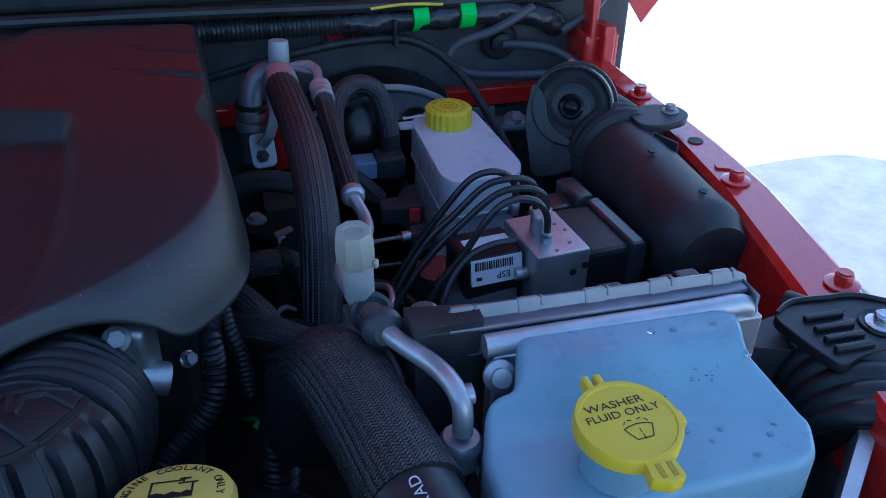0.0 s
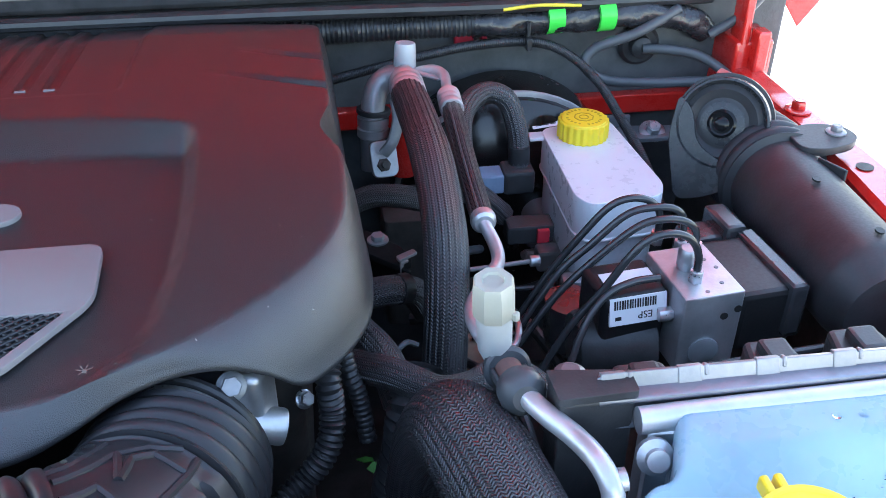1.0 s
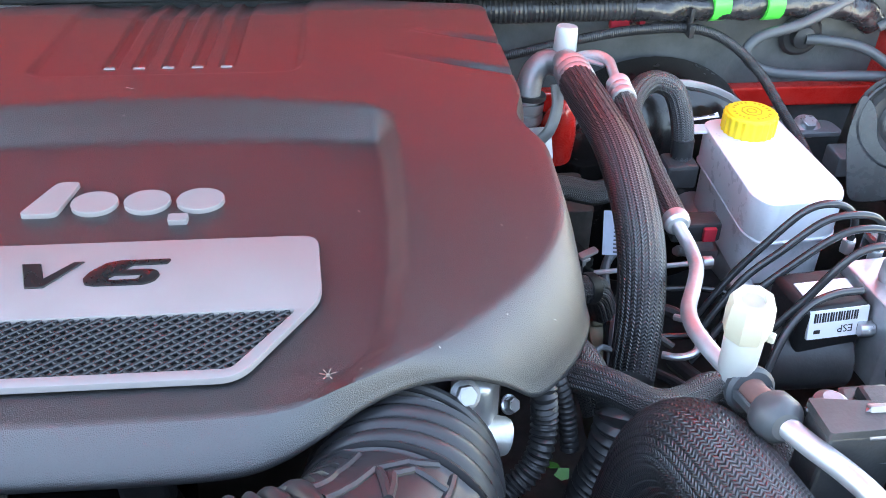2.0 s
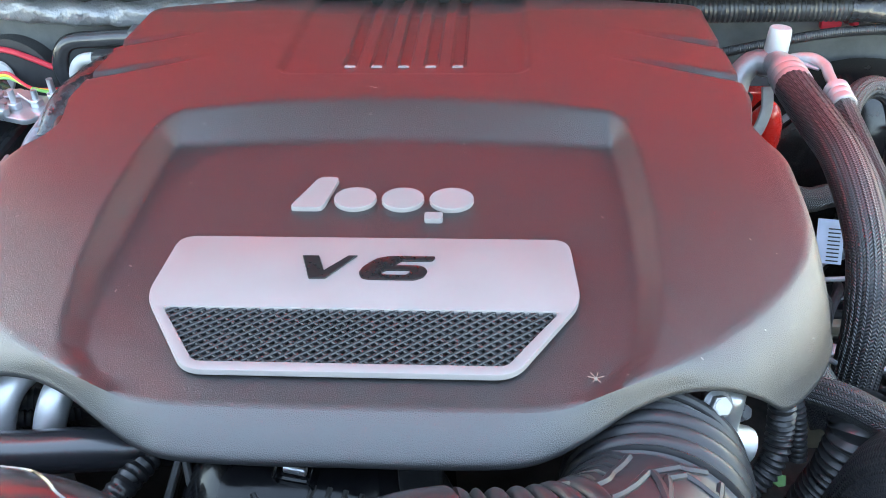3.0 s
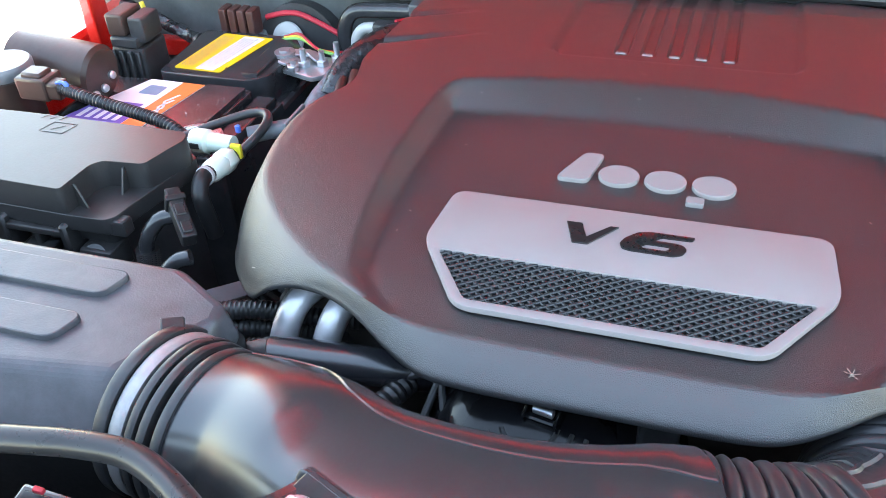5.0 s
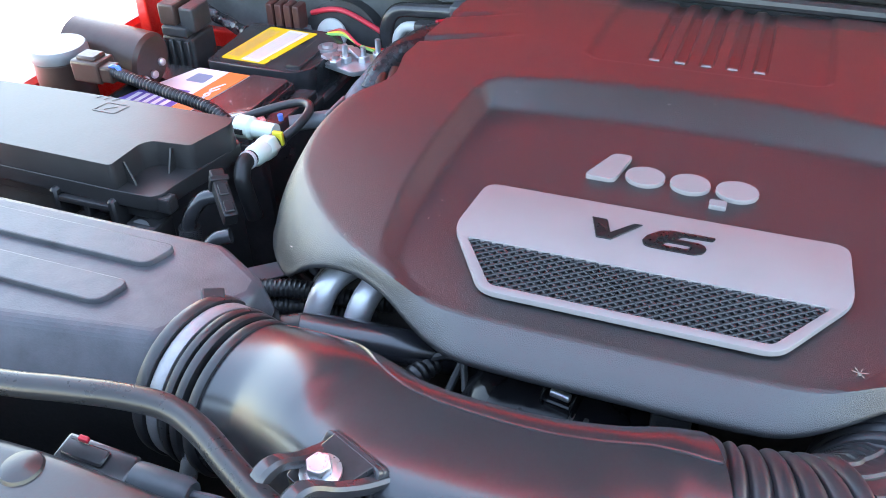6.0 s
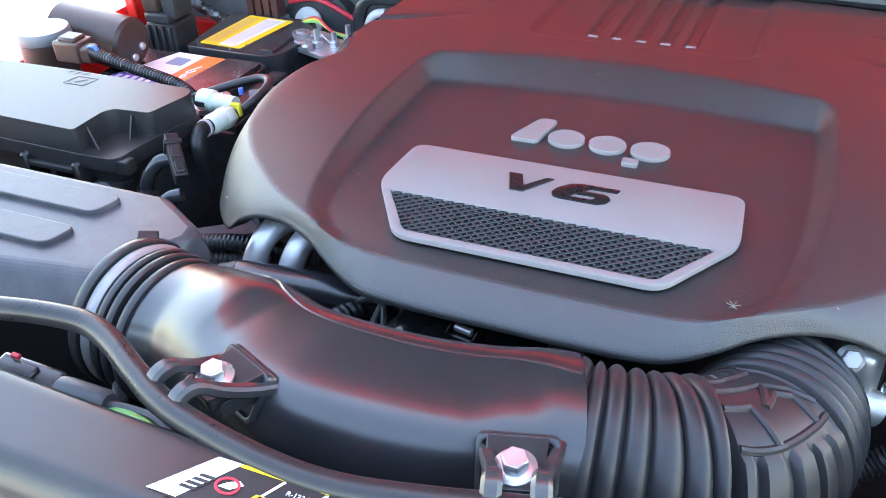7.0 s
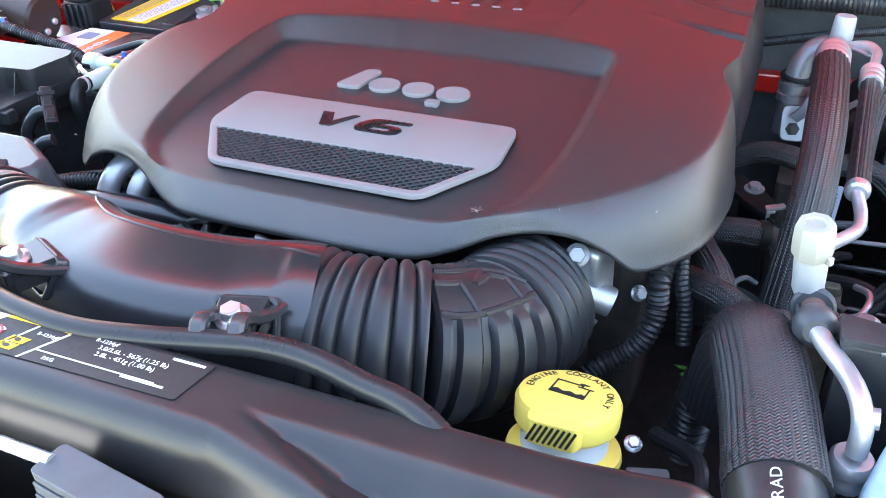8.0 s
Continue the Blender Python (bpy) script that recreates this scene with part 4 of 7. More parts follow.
def front_panel():
    bm = bmesh.new()
    rows = []
    for i in range(241):
        x = -0.62 + i * 0.004
        yb = -0.2675 + 0.006 * smooth(-0.10, -0.26, x) + 0.006 * smooth(0.25, 0.33, x)
        end = smooth(0.31, 0.37, x) * 0.05 + smooth(-0.2, -0.5, x) * 0.03
        fwd = 0.25 * min(0.09, max(0.0, x - 0.10))      # the front edge bends forward on the right
        prof = [(yb + 0.004, 1.02), (yb + 0.001, 1.124), (yb - 0.001, 1.129), (yb - 0.004, 1.1310), (yb - 0.008, 1.1315)]
        y1 = -0.306 - fwd
        prof += [(yb - 0.008 + (y1 - yb + 0.008) * k / 14, 1.1315) for k in range(1, 15)]
        prof += [(y1 - 0.004, 1.1305), (y1 - 0.0085, 1.1270), (y1 - 0.013, 1.1195), (y1 - 0.017, 1.110), (y1 - 0.020, 1.101), (y1 - 0.0195, 1.096), (y1 - 0.014, 1.09), (y1 - 0.012, 0.98)]
        row = []
        for y, z in prof:
            # scooped facet of the right half: a slanting crease, then a slope to the front
            crease = 0.109 + 2.15 * max(0.0, -0.2945 - y)
            dip = max(0.0, min((x - crease) * 0.30, (-0.2935 - y) * 0.55))
            row.append(bm.verts.new((x, y, z - end - min(dip, 0.012))))
        rows.append(row)
    for a, b in zip(rows, rows[1:]):
        for j in range(len(a) - 1):
            bm.faces.new((a[j], a[j + 1], b[j + 1], b[j]))
    return bm


part("panel_sheet", front_panel(), M_PANEL, panel, sharp=0.9)
part("plug", lathe([(0, 0.0), (0.0105, 0.0), (0.0095, 0.002), (0.005, 0.0035), (0, 0.004)], 24, pose(-0.232, -0.2760, 1.1305)), M_PANEL, panel)
LZ = 1.1318
lab = part("label", sheet(rounded([(-0.0775, -0.3035), (-0.0625, -0.2755), (0.080, -0.2735), (0.074, -0.3005)], 0.002), LZ, 0.0004), M_LABEL_K, panel, "black refrigerant label with white print")
lz = LZ + 0.0005
LEFT = pose(-0.0125, -0.003, 0)
part("label_white", sheet([(-0.0735, -0.2995), (-0.0528, -0.2738), (-0.040, -0.2738), (-0.058, -0.2995)], lz, 0.0002, LEFT), M_LABEL_W, lab)
part("label_yellow", sheet([(-0.040, -0.2738), (0.006, -0.2733), (0.004, -0.2755), (-0.041, -0.2755)], lz, 0.0002, LEFT), M_LABEL_Y, lab)
part("label_lines", joined(sheet([(-0.031, -0.2995), (-0.0295, -0.2995), (-0.0165, -0.276), (-0.018, -0.276)], lz, 0.0002, LEFT), sheet([(-0.012, -0.2995), (-0.0105, -0.2995), (0.0045, -0.276), (0.003, -0.276)], lz, 0.0002, LEFT),
                           sheet([(-0.007, -0.2918), (0.070, -0.2918), (0.0705, -0.2910), (-0.0065, -0.2910)], lz, 0.0002, LEFT)), M_LABEL_W, lab)
part("label_signs", joined(sheet([(-0.028, -0.291), (-0.016, -0.291), (-0.0135, -0.2862), (-0.0255, -0.2862)], lz, 0.0002, LEFT), sheet([(-0.031, -0.2965), (-0.019, -0.2965), (-0.0165, -0.2917), (-0.0285, -0.2917)], lz, 0.0002, LEFT)), M_LABEL_Y, lab, "yellow warning signs")
part("label_sign_ink", joined(slab(oval(-0.0205, -0.2885, 0.0022, 0.0014, 10), lz, lz + 0.0004, 0, 1, LEFT), slab(oval(-0.0235, -0.294, 0.0024, 0.0013, 10), lz, lz + 0.0004, 0, 1, LEFT)), M_INK, lab)
part("label_ban", frame_plate(oval(-0.0525, -0.2895, 0.0062, 0.0046, 24), oval(-0.0525, -0.2895, 0.0048, 0.0034, 24), lz, lz + 0.0004, 0.00001), M_LABEL_R, lab, "red prohibition ring")
part("label_flames", sheet([(-0.044, -0.288), (-0.038, -0.288), (-0.033, -0.284), (-0.036, -0.2825), (-0.041, -0.285)], lz, 0.0003, LEFT), M_LABEL_W, lab)


def label_text(body, size, x, y, al="LEFT"):
    return letters(body, size, 0.0001, al, pose(x, y, lz + 0.0003, 0, 0, 0), squash=1.1)


part("label_text", joined(label_text("R-1234yf", 0.0034, -0.0262, -0.2840), label_text("R-1234yf", 0.0036, 0.008, -0.2775), label_text("3.0/3.6L - 567g (1.25 lb)", 0.0042, 0.013, -0.2820), label_text("2.8L - 451g (1.00 lb)", 0.0042, 0.0145, -0.2866),
                          label_text("PAG", 0.0036, -0.010, -0.2985), sheet([(0.056, -0.2768), (0.0755, -0.2768), (0.0755, -0.2752), (0.056, -0.2752)], lz, 0.0002), sheet([(0.038, -0.2962), (0.064, -0.2962), (0.064, -0.2948), (0.038, -0.2948)], lz, 0.0002)), M_LABEL_W, lab, "white printed text")
part("label_bars", joined(*[sheet([(-0.0605 + i * 0.0018, -0.294 + i * 0.0026), (-0.0525 + i * 0.0018, -0.294 + i * 0.0026), (-0.0515 + i * 0.0018, -0.2925 + i * 0.0026), (-0.0595 + i * 0.0018, -0.2925 + i * 0.0026)], lz + 0.0003, 0.0002, LEFT) for i in range(4)]), M_INK, lab)

# grille top in front of the panel
nose = thing("grille_top", (0, -0.42, 0.9), "dark grey slatted top of the front grille", "grille")
part("beam", rbox(-0.6, 0.45, -0.50, -0.37, 0.95, 1.035, 0.01, 3), M_BLACK, nose)
part("latch_block", slab(rounded([(0.026, -0.352), (0.094, -0.362), (0.098, -0.342), (0.030, -0.332)], 0.004), 1.085, 1.119, 0.003, 3), M_DULL, nose, "grey ribbed plastic block")
for k in range(4):
    part("latch_rib", slab([(0.028, -0.3525 - 0.0012 * k), (0.094, -0.3622 - 0.0012 * k), (0.094, -0.3634 - 0.0012 * k), (0.028, -0.3537 - 0.0012 * k)], 1.085, 1.113 - 0.007 * k, 0.0003, 1), M_DULL, nose)
part("rod", tube([(-0.3, -0.338, 1.112), (-0.1, -0.340, 1.116), (0.032, -0.343, 1.118)], 0.0035, 10, 0.02), M_ZINC, nose)
part("slat", rbox(-0.5, 0.4, -0.39, -0.356, 1.03, 1.085, 0.008, 3), M_SATIN, nose)

# sensor plug and wires left of the panel
nudge(0.004, -0.003, -0.009)
plug = thing("wiring_plug", (-0.21, -0.25, 1.10), "black and grey wiring plug with coloured wires", "connector")
PM = pose(-0.239, -0.231, 1.094, 8, 3, 0)
part("housing", rbox(-0.024, 0.022, -0.009, 0.009, -0.008, 0.007, 0.002, 2, PM), M_SATIN, plug)
part("latch", rbox(-0.020, 0.006, -0.005, 0.005, 0.007, 0.0095, 0.001, 1, PM), M_SATIN, plug)
part("lock_tab", rbox(-0.014, -0.008, 0.004, 0.007, 0.0095, 0.0125, 0.0005, 1, PM), M_WIRE_R, plug, "small red lock tab")
part("boot", lathe([(0, 0), (0.0088, 0), (0.0092, 0.004), (0.0092, 0.03), (0.0075, 0.034), (0, 0.034)], 22, aim((-0.217, -0.231, 1.093), (1, 0, -0.03))), M_GREYHOSE, plug, "dark grey rubber boot")
for k, m_ in enumerate((M_GREYHOSE, M_WIRE_G, M_WIRE_R)):
    part("wire", tube([(-0.186, -0.231, 1.093 - 0.002 * k), (-0.165, -0.230 - 0.004 * k, 1.094), (-0.145, -0.233 - 0.006 * k, 1.094), (-0.12, -0.245 - 0.006 * k, 1.085), (-0.10, -0.255, 1.07)], 0.0027, 8, 0.004), m_, plug)

# ---------------------------------------------------------------- throttle body
nudge(-0.0047, 0.0062, 0.0024)
tb = thing("throttle_body", (0.21, -0.04, 1.0), "bare cast aluminium throttle body with a pipe stub", "throttle body")
TAX = Vector((0.30, 0.92, -0.12)).normalized()
tc_ = Vector((0.1735, -0.054, 1.025))
part("hose_clamp", lathe([(0.042, -0.006), (0.0472, -0.006), (0.0477, -0.004), (0.0477, 0.004), (0.0472, 0.006), (0.042, 0.006)], 48, aim(tc_, TAX)), M_ZINC, tb, "bright steel band clamp")
part("cuff", lathe([(0.042, 0), (0.049, 0), (0.0505, 0.0015), (0.0505, 0.0045), (0.049, 0.006), (0.042, 0.006)], 48, aim(tc_ + TAX * 0.007, TAX)), M_RUBBER, tb, "black rubber cuff")
part("bore", lathe([(0, 0), (0.040, 0), (0.040, 0.004), (0.034, 0.006), (0.033, 0.02), (0.034, 0.05), (0, 0.05)], 40, aim(tc_ + TAX * 0.010, TAX)), M_ALU, tb)
part("boss", rbox(-0.018, 0.006, -0.012, 0.014, -0.03, 0.022, 0.006, 3, pose(0.219, -0.028, 1.045, 0, 0, -22)), M_ALU, tb)
part("stub", lathe([(0.0, 0), (0.0112, 0), (0.0112, 0.028), (0.0105, 0.030), (0.0085, 0.030), (0.0085, 0.017), (0, 0.017)], 28, aim((0.2030, -0.0350, 1.0330), (0.93, 0.06, -0.34))), M_ALU, tb, "aluminium pipe stub")
part("drain_screw", joined(tube([(0.2160, -0.030, 1.004), (0.2110, -0.038, 0.996), (0.2075, -0.0440, 0.990)], 0.0058, 12), *[lathe([(0, 0), (0.0066, 0), (0.0066, 0.0022), (0, 0.0022)], 14, aim((0.2080 - 0.0012 * k, -0.0430 - 0.0017 * k, 0.9910 - 0.0020 * k), (-0.45, -0.6, -0.65))) for k in (0, 2)]), M_CAST, tb)
flange_bolt((0.206, -0.040, 1.064), (0.15, -0.75, 0.6), 0.0060, M_CAST, "zinc flange bolt on the throttle body", 1.4)
flange_bolt((0.241, 0.016, 0.998), (0.5, -0.6, 0.5), 0.0050, M_ZINC, "zinc bolt beside the wiring conduit", 1.3)

# ---------------------------------------------------------------- coolant reservoir
nudge(0, -0.004, 0.003)
cool = thing("coolant_bottle", (0.231, -0.160, 0.85), "coolant bottle neck with a pale yellow cap", "coolant bottle")
NECK = pose(0.231, -0.160, 1.021, -15, 0, 0)
part("bottle", lathe([(0, -0.18), (0.05, -0.18), (0.055, -0.16), (0.055, -0.06), (0.035, -0.03), (0.0265, -0.014), (0.0265, 0.016), (0, 0.016)], 36, NECK), M_RES, cool, "milky plastic neck")
part("collar", lathe([(0.025, -0.010), (0.0345, -0.010), (0.0355, -0.007), (0.0345, -0.003), (0.025, -0.001)], 40, NECK), M_PALEYEL, cool, "yellow collar")
cap = part("cap", lathe([(0, 0.013), (0.029, 0.013), (0.0315, 0.016), (0.0318, 0.028), (0.030, 0.0315), (0.027, 0.0328), (0, 0.0328)], 48, NECK), M_PALEYEL, cool, "pale yellow screw cap")
part("cap_lip", slab(rounded([(-0.017, -0.026), (0.017, -0.026), (0.0145, -0.0375), (-0.0145, -0.0375)], 0.004), 0.0170, 0.0318, 0.003, 3, NECK), M_PALEYEL, cap)
CAPM = NECK @ pose(0, 0, 0.0330, 0, 0, -6)


def round_text(body, radius, size, a0, a1, m):
    bits = []
    for i, ch in enumerate(body):
        if ch == " ":
            continue
        a = a0 + (a1 - a0) * i / (len(body) - 1)
        bits.append(letters(ch, size, 0.0001, "CENTER", m @ pose(radius * math.cos(radians(a)), radius * math.sin(radians(a)), 0.0001, 0, 0, a - 90)))
    return joined(*bits)


part("cap_text", round_text("ENGINE COOLANT ONLY", 0.0238, 0.0062, 188, -8, CAPM), M_INK, cap, "black printed words")
part("cap_sign", joined(sheet([(-0.012, -0.004), (0.010, -0.004), (0.010, 0.0), (0.007, 0.0015), (0.004, -0.0005), (0.0, 0.0015), (-0.004, -0.0005), (-0.008, 0.0015), (-0.012, 0.0)], 0.0001, 0.0002, CAPM),
                        *[sheet(q, 0.0001, 0.0002, CAPM) for q in ([(-0.012, 0.0), (-0.011, 0.0), (-0.011, 0.012), (-0.012, 0.012)], [(-0.012, 0.011), (0.004, 0.011), (0.004, 0.012), (-0.012, 0.012)], [(0.009, 0.0), (0.010, 0.0), (0.010, 0.009), (0.009, 0.009)],
                                                                    [(0.002, 0.0085), (0.012, 0.0085), (0.012, 0.0095), (0.002, 0.0095)], [(0.004, 0.0095), (0.005, 0.0095), (0.005, 0.014), (0.004, 0.014)], [(0.002, 0.0125), (0.008, 0.0125), (0.008, 0.0137), (0.002, 0.0137)])]), M_INK, cap, "black level sign")
part("cap_stripes", joined(*[rbox(-0.0008, 0.0008, -0.0062, 0.0062, 0, 0.0003, 0, 1, NECK @ pose(-0.0115 + k * 0.0033, -0.0376, 0.0244, 90, 0, 0) @ pose(0, 0, 0, 0, 0, -24)) for k in range(8)]), M_INK, cap)

# ---------------------------------------------------------------- hoses and conduits between cover and tank
nudge()
rad = thing("radiator_hose", (0.33, -0.13, 0.98), "thick radiator hose in a black braided sleeve", "hose")
part("sleeve", tube([(0.312, -0.026, 0.955), (0.317, -0.034, 1.005), (0.325, -0.054, 1.036), (0.333, -0.085, 1.044), (0.342, -0.125, 1.044), (0.352, -0.180, 1.043)], 0.0282, 136, 0.003, knit_shape(34, 0.012)), M_BRAID, rad, "braided black sleeve")
hose_end = part("hose", tube([(0.347, -0.165, 1.0435), (0.354, -0.195, 1.041), (0.362, -0.235, 1.032), (0.368, -0.28, 1.01), (0.373, -0.33, 0.97)], 0.0268, 36, 0.006), M_RUBBER, rad, "bare black rubber end with white print")
run_ = Vector((-0.20, 0.96, 0.21)).normalized()
for ch, back in (("R", 0.0), ("A", 0.0062), ("D", 0.0125)):
    up_n = Vector((-0.24, 0, 0.97))
    up_n = (up_n - run_ * up_n.dot(run_)).normalized()
    lm = Matrix((run_, up_n.cross(run_), up_n)).transposed().to_4x4()
    lm.translation = Vector((0.3536, -0.1945, 1.0405)) + run_ * back + up_n * 0.0274 - up_n.cross(run_) * 0.0030
    part("hose_print", letters(ch, 0.0086, 0.0001, "CENTER", lm), M_LABEL_W, hose_end, "white printed letter")
wide = thing("wiring_conduit", (0.29, -0.02, 0.97), "wide black corrugated conduit", "conduit")
part("tube", tube([(0.312, 0.030, 1.008), (0.3065, 0.011, 0.998), (0.3035, 0.006, 0.985), (0.301, 0.005, 0.965), (0.297, 0.006, 0.945), (0.292, 0.006, 0.92), (0.287, 0.006, 0.86)], 0.0152, 24, 0.0011, ridged(0.0060, 0.24)), M_RUBBER, wide)
solo("wiring_conduit", tube([(0.256, 0.030, 1.045), (0.2535, 0.006, 1.030), (0.2545, 0.000, 1.010), (0.2525, -0.008, 0.995), (0.246, -0.014, 0.982), (0.233, -0.020, 0.970), (0.216, -0.034, 0.962), (0.19, -0.07, 0.94)], 0.0078, 18, 0.0009, ridged(0.0042, 0.24)), M_RUBBER, "black corrugated conduit beside the throttle body", "conduit")
solo("wiring_conduit", tube([(0.262, 0.045, 1.045), (0.266, 0.027, 1.020), (0.272, 0.020, 1.0), (0.276, 0.010, 0.97)], 0.006, 12, 0.0013, ridged(0.004, 0.14)), M_RUBBER, "thin black corrugated conduit", "conduit")
nudge(0, -0.005, -0.013)
solo("braided_loom", tube([(0.268, 0.05, 1.02), (0.296, 0.026, 1.028), (0.322, 0.008, 1.026), (0.345, 0.012, 1.024), (0.365, 0.020, 1.026), (0.385, 0.005, 1.024), (0.396, -0.03, 1.01), (0.40, -0.06, 0.98)], 0.0105, 22, 0.003, sleeve_shape(9, 0.05, 2.0)), M_BRAID_B, "black braided wiring loom across the hoses", "wiring loom")
nudge()
solo("braided_loom", tube([(0.262, 0.12, 1.0), (0.275, 0.085, 1.005), (0.292, 0.055, 1.0), (0.30, 0.03, 0.98)], 0.012, 22, 0.003, sleeve_shape(9, 0.06, 4.0)), M_BRAID_B, "black braided wiring loom under the cover", "wiring loom")
solo("braided_loom", tube([(0.27, 0.285, 0.985), (0.30, 0.283, 0.998), (0.325, 0.280, 0.998), (0.350, 0.280, 0.992), (0.372, 0.285, 0.994), (0.40, 0.295, 0.985), (0.43, 0.31, 0.95)], 0.0105, 18, 0.003, sleeve_shape(7, 0.05, 5.0)), M_BRAID_B, "black taped wiring loom behind the hose", "wiring loom")
for (a, b, c, r) in (((0.30, 0.12, 0.93), (0.31, 0.05, 0.97), (0.33, -0.02, 0.93), 0.005), ((0.31, 0.16, 0.90), (0.34, 0.1, 0.93), (0.36, 0.02, 0.90), 0.006), ((0.36, 0.14, 0.92), (0.385, 0.06, 0.95), (0.40, 0.0, 0.91), 0.004),
                     ((0.40, 0.16, 0.90), (0.42, 0.05, 0.93), (0.44, -0.03, 0.88), 0.007), ((0.27, -0.05, 0.93), (0.31, -0.10, 0.95), (0.30, -0.2, 0.9), 0.006), ((0.33, 0.25, 0.88), (0.42, 0.22, 0.9), (0.47, 0.12, 0.87), 0.006)):
    solo("dark_cable", tube([a, b, c], r, 10, 0.008), M_RUBBER, "black cable deep in the bay", "cable", "cables deep in the bay")
M_TAN = mat("dusty_cast_housing", (0.20, 0.18, 0.13), 0.55, var=0.4, bump=0.3, bscale=120)
casting = thing("engine_casting", (0.365, 0.21, 0.86), "dusty tan cast housing deep between the hoses", "engine part")
part("body", slab(rounded([(0.338, 0.165), (0.392, 0.165), (0.395, 0.250), (0.345, 0.255)], 0.012), 0.80, 0.888, 0.006, 3), M_TAN, casting)
part("ledge", rbox(0.345, 0.392, 0.220, 0.232, 0.888, 0.898, 0.003, 2), M_TAN, casting)
part("boss", lathe([(0, 0), (0.012, 0), (0.012, 0.012), (0.006, 0.014), (0, 0.014)], 20, pose(0.362, 0.196, 0.886)), M_CAST, casting, "dull steel boss")
for pts_, r_, m_, what in (([(0.405, 0.300, 0.92), (0.386, 0.268, 0.94), (0.366, 0.258, 0.94), (0.354, 0.234, 0.94), (0.351, 0.212, 0.935), (0.352, 0.19, 0.90)], 0.0042, M_GREYHOSE, "thin dark tube looping deep in the bay"),
                           ([(0.395, 0.275, 0.90), (0.380, 0.240, 0.92), (0.352, 0.186, 0.938), (0.337, 0.142, 0.938), (0.330, 0.11, 0.92)], 0.0046, M_RUBBER, "black tube deep between the hoses"),
                           ([(0.398, 0.172, 0.938), (0.408, 0.160, 0.942), (0.409, 0.146, 0.942), (0.402, 0.128, 0.94), (0.388, 0.124, 0.938), (0.376, 0.130, 0.936)], 0.0030, M_ZINC, "bent bright steel line deep in the bay"),
                           ([(0.392, 0.150, 0.925), (0.380, 0.158, 0.93), (0.372, 0.172, 0.925), (0.366, 0.19, 0.91)], 0.0036, M_DARK, "grimy bent line deep in the bay")):
    solo("engine_line", tube(pts_, r_, 10, 0.004), m_, what, "pipe", "lines deep in the bay")
rod = thing("steel_rod", (0.42, 0.226, 0.952), "thin dark steel rod with a nut beside the brake cylinder", "rod")
part("rod", tube([(0.340, 0.220, 0.950), (0.39, 0.223, 0.951), (0.436, 0.226, 0.952)], 0.0022, 8, 0.01), M_CAST, rod)
part("nut", hexagon(0.0055, 0, 0.009, aim((0.436, 0.226, 0.952), (1, 0.05, 0))), M_ZINC, rod, "bright zinc nut")
M_MATTSTEEL = mat("matt_black_steel", (0.012, 0.012, 0.012), 0.75, bump=0.3, bscale=200, spec=0.12)
arm = thing("engine_bracket", (0.31, 0.19, 0.95), "black steel bracket with a dull bolt beside the cover", "bracket")
part("plate", slab(rounded([(0.262, 0.225), (0.285, 0.232), (0.318, 0.196), (0.326, 0.172), (0.312, 0.168), (0.290, 0.190)], 0.006), 0.993, 0.999, 0.0015, 2), M_MATTSTEEL, arm)
part("plate_edge", rbox(-0.026, 0.026, -0.002, 0.002, -0.03, 0.0, 0.001, 1, pose(0.306, 0.184, 0.996, 0, 0, -52)), M_MATTSTEEL, arm)
part("bolt", joined(hexagon(0.006, 0, 0.006, pose(0.300, 0.207, 0.999)), lathe([(0, 0), (0.009, 0), (0.009, 0.0015), (0, 0.0015)], 20, pose(0.300, 0.207, 0.999))), M_GREY, arm, "dull steel bolt")
part("bright_tab", slab(rounded([(0.314, 0.170), (0.330, 0.180), (0.327, 0.186), (0.312, 0.177)], 0.002), 1.000, 1.0025, 0.0006, 1), M_CAST, arm, "dull steel tab")
part("tab_leg", rbox(-0.004, 0.004, -0.001, 0.001, -0.018, 0.0, 0.0006, 1, pose(0.318, 0.171, 1.001, 0, 0, 30)), M_CAST, arm)
arm_loom = thing("braided_loom", (0.29, 0.13, 0.98), "black braided wiring loom below the bracket", "wiring loom")
part("sleeve", tube([(0.262, 0.142, 0.990), (0.285, 0.137, 0.996), (0.305, 0.140, 0.996), (0.322, 0.152, 0.985), (0.334, 0.165, 0.955)], 0.0115, 26, 0.003, sleeve_shape(9, 0.05, 3.0)), M_BRAID_B, arm_loom)
part("tape", lathe([(0.0105, 0), (0.0122, 0.001), (0.0122, 0.010), (0.0105, 0.011)], 22, aim((0.309, 0.1415, 0.995), (0.8, 0.45, -0.25))), M_PLUG, arm_loom, "black tape wrap")
solo("vacuum_tube", tube([(0.318, 0.085, 0.985), (0.309, 0.080, 0.992), (0.300, 0.070, 0.988), (0.297, 0.058, 0.975)], 0.0022, 8, 0.003), M_GREYHOSE, "thin grey tube curling among the looms", "hose")
lf = joined(*[slab([(0, 0), (0.006, 0.004), (0.014, 0.002), (0.010, -0.005), (0.004, -0.005)], 0, 0.0006, 0, 1, pose(0.274 + dx, 0.033 + dy, 0.918, 20, 10, a)) for dx, dy, a in ((0, 0, 20), (0.006, 0.006, 150))])
solo("leaf", lf, M_LEAF, "small green leaf caught in the wiring", "leaf")
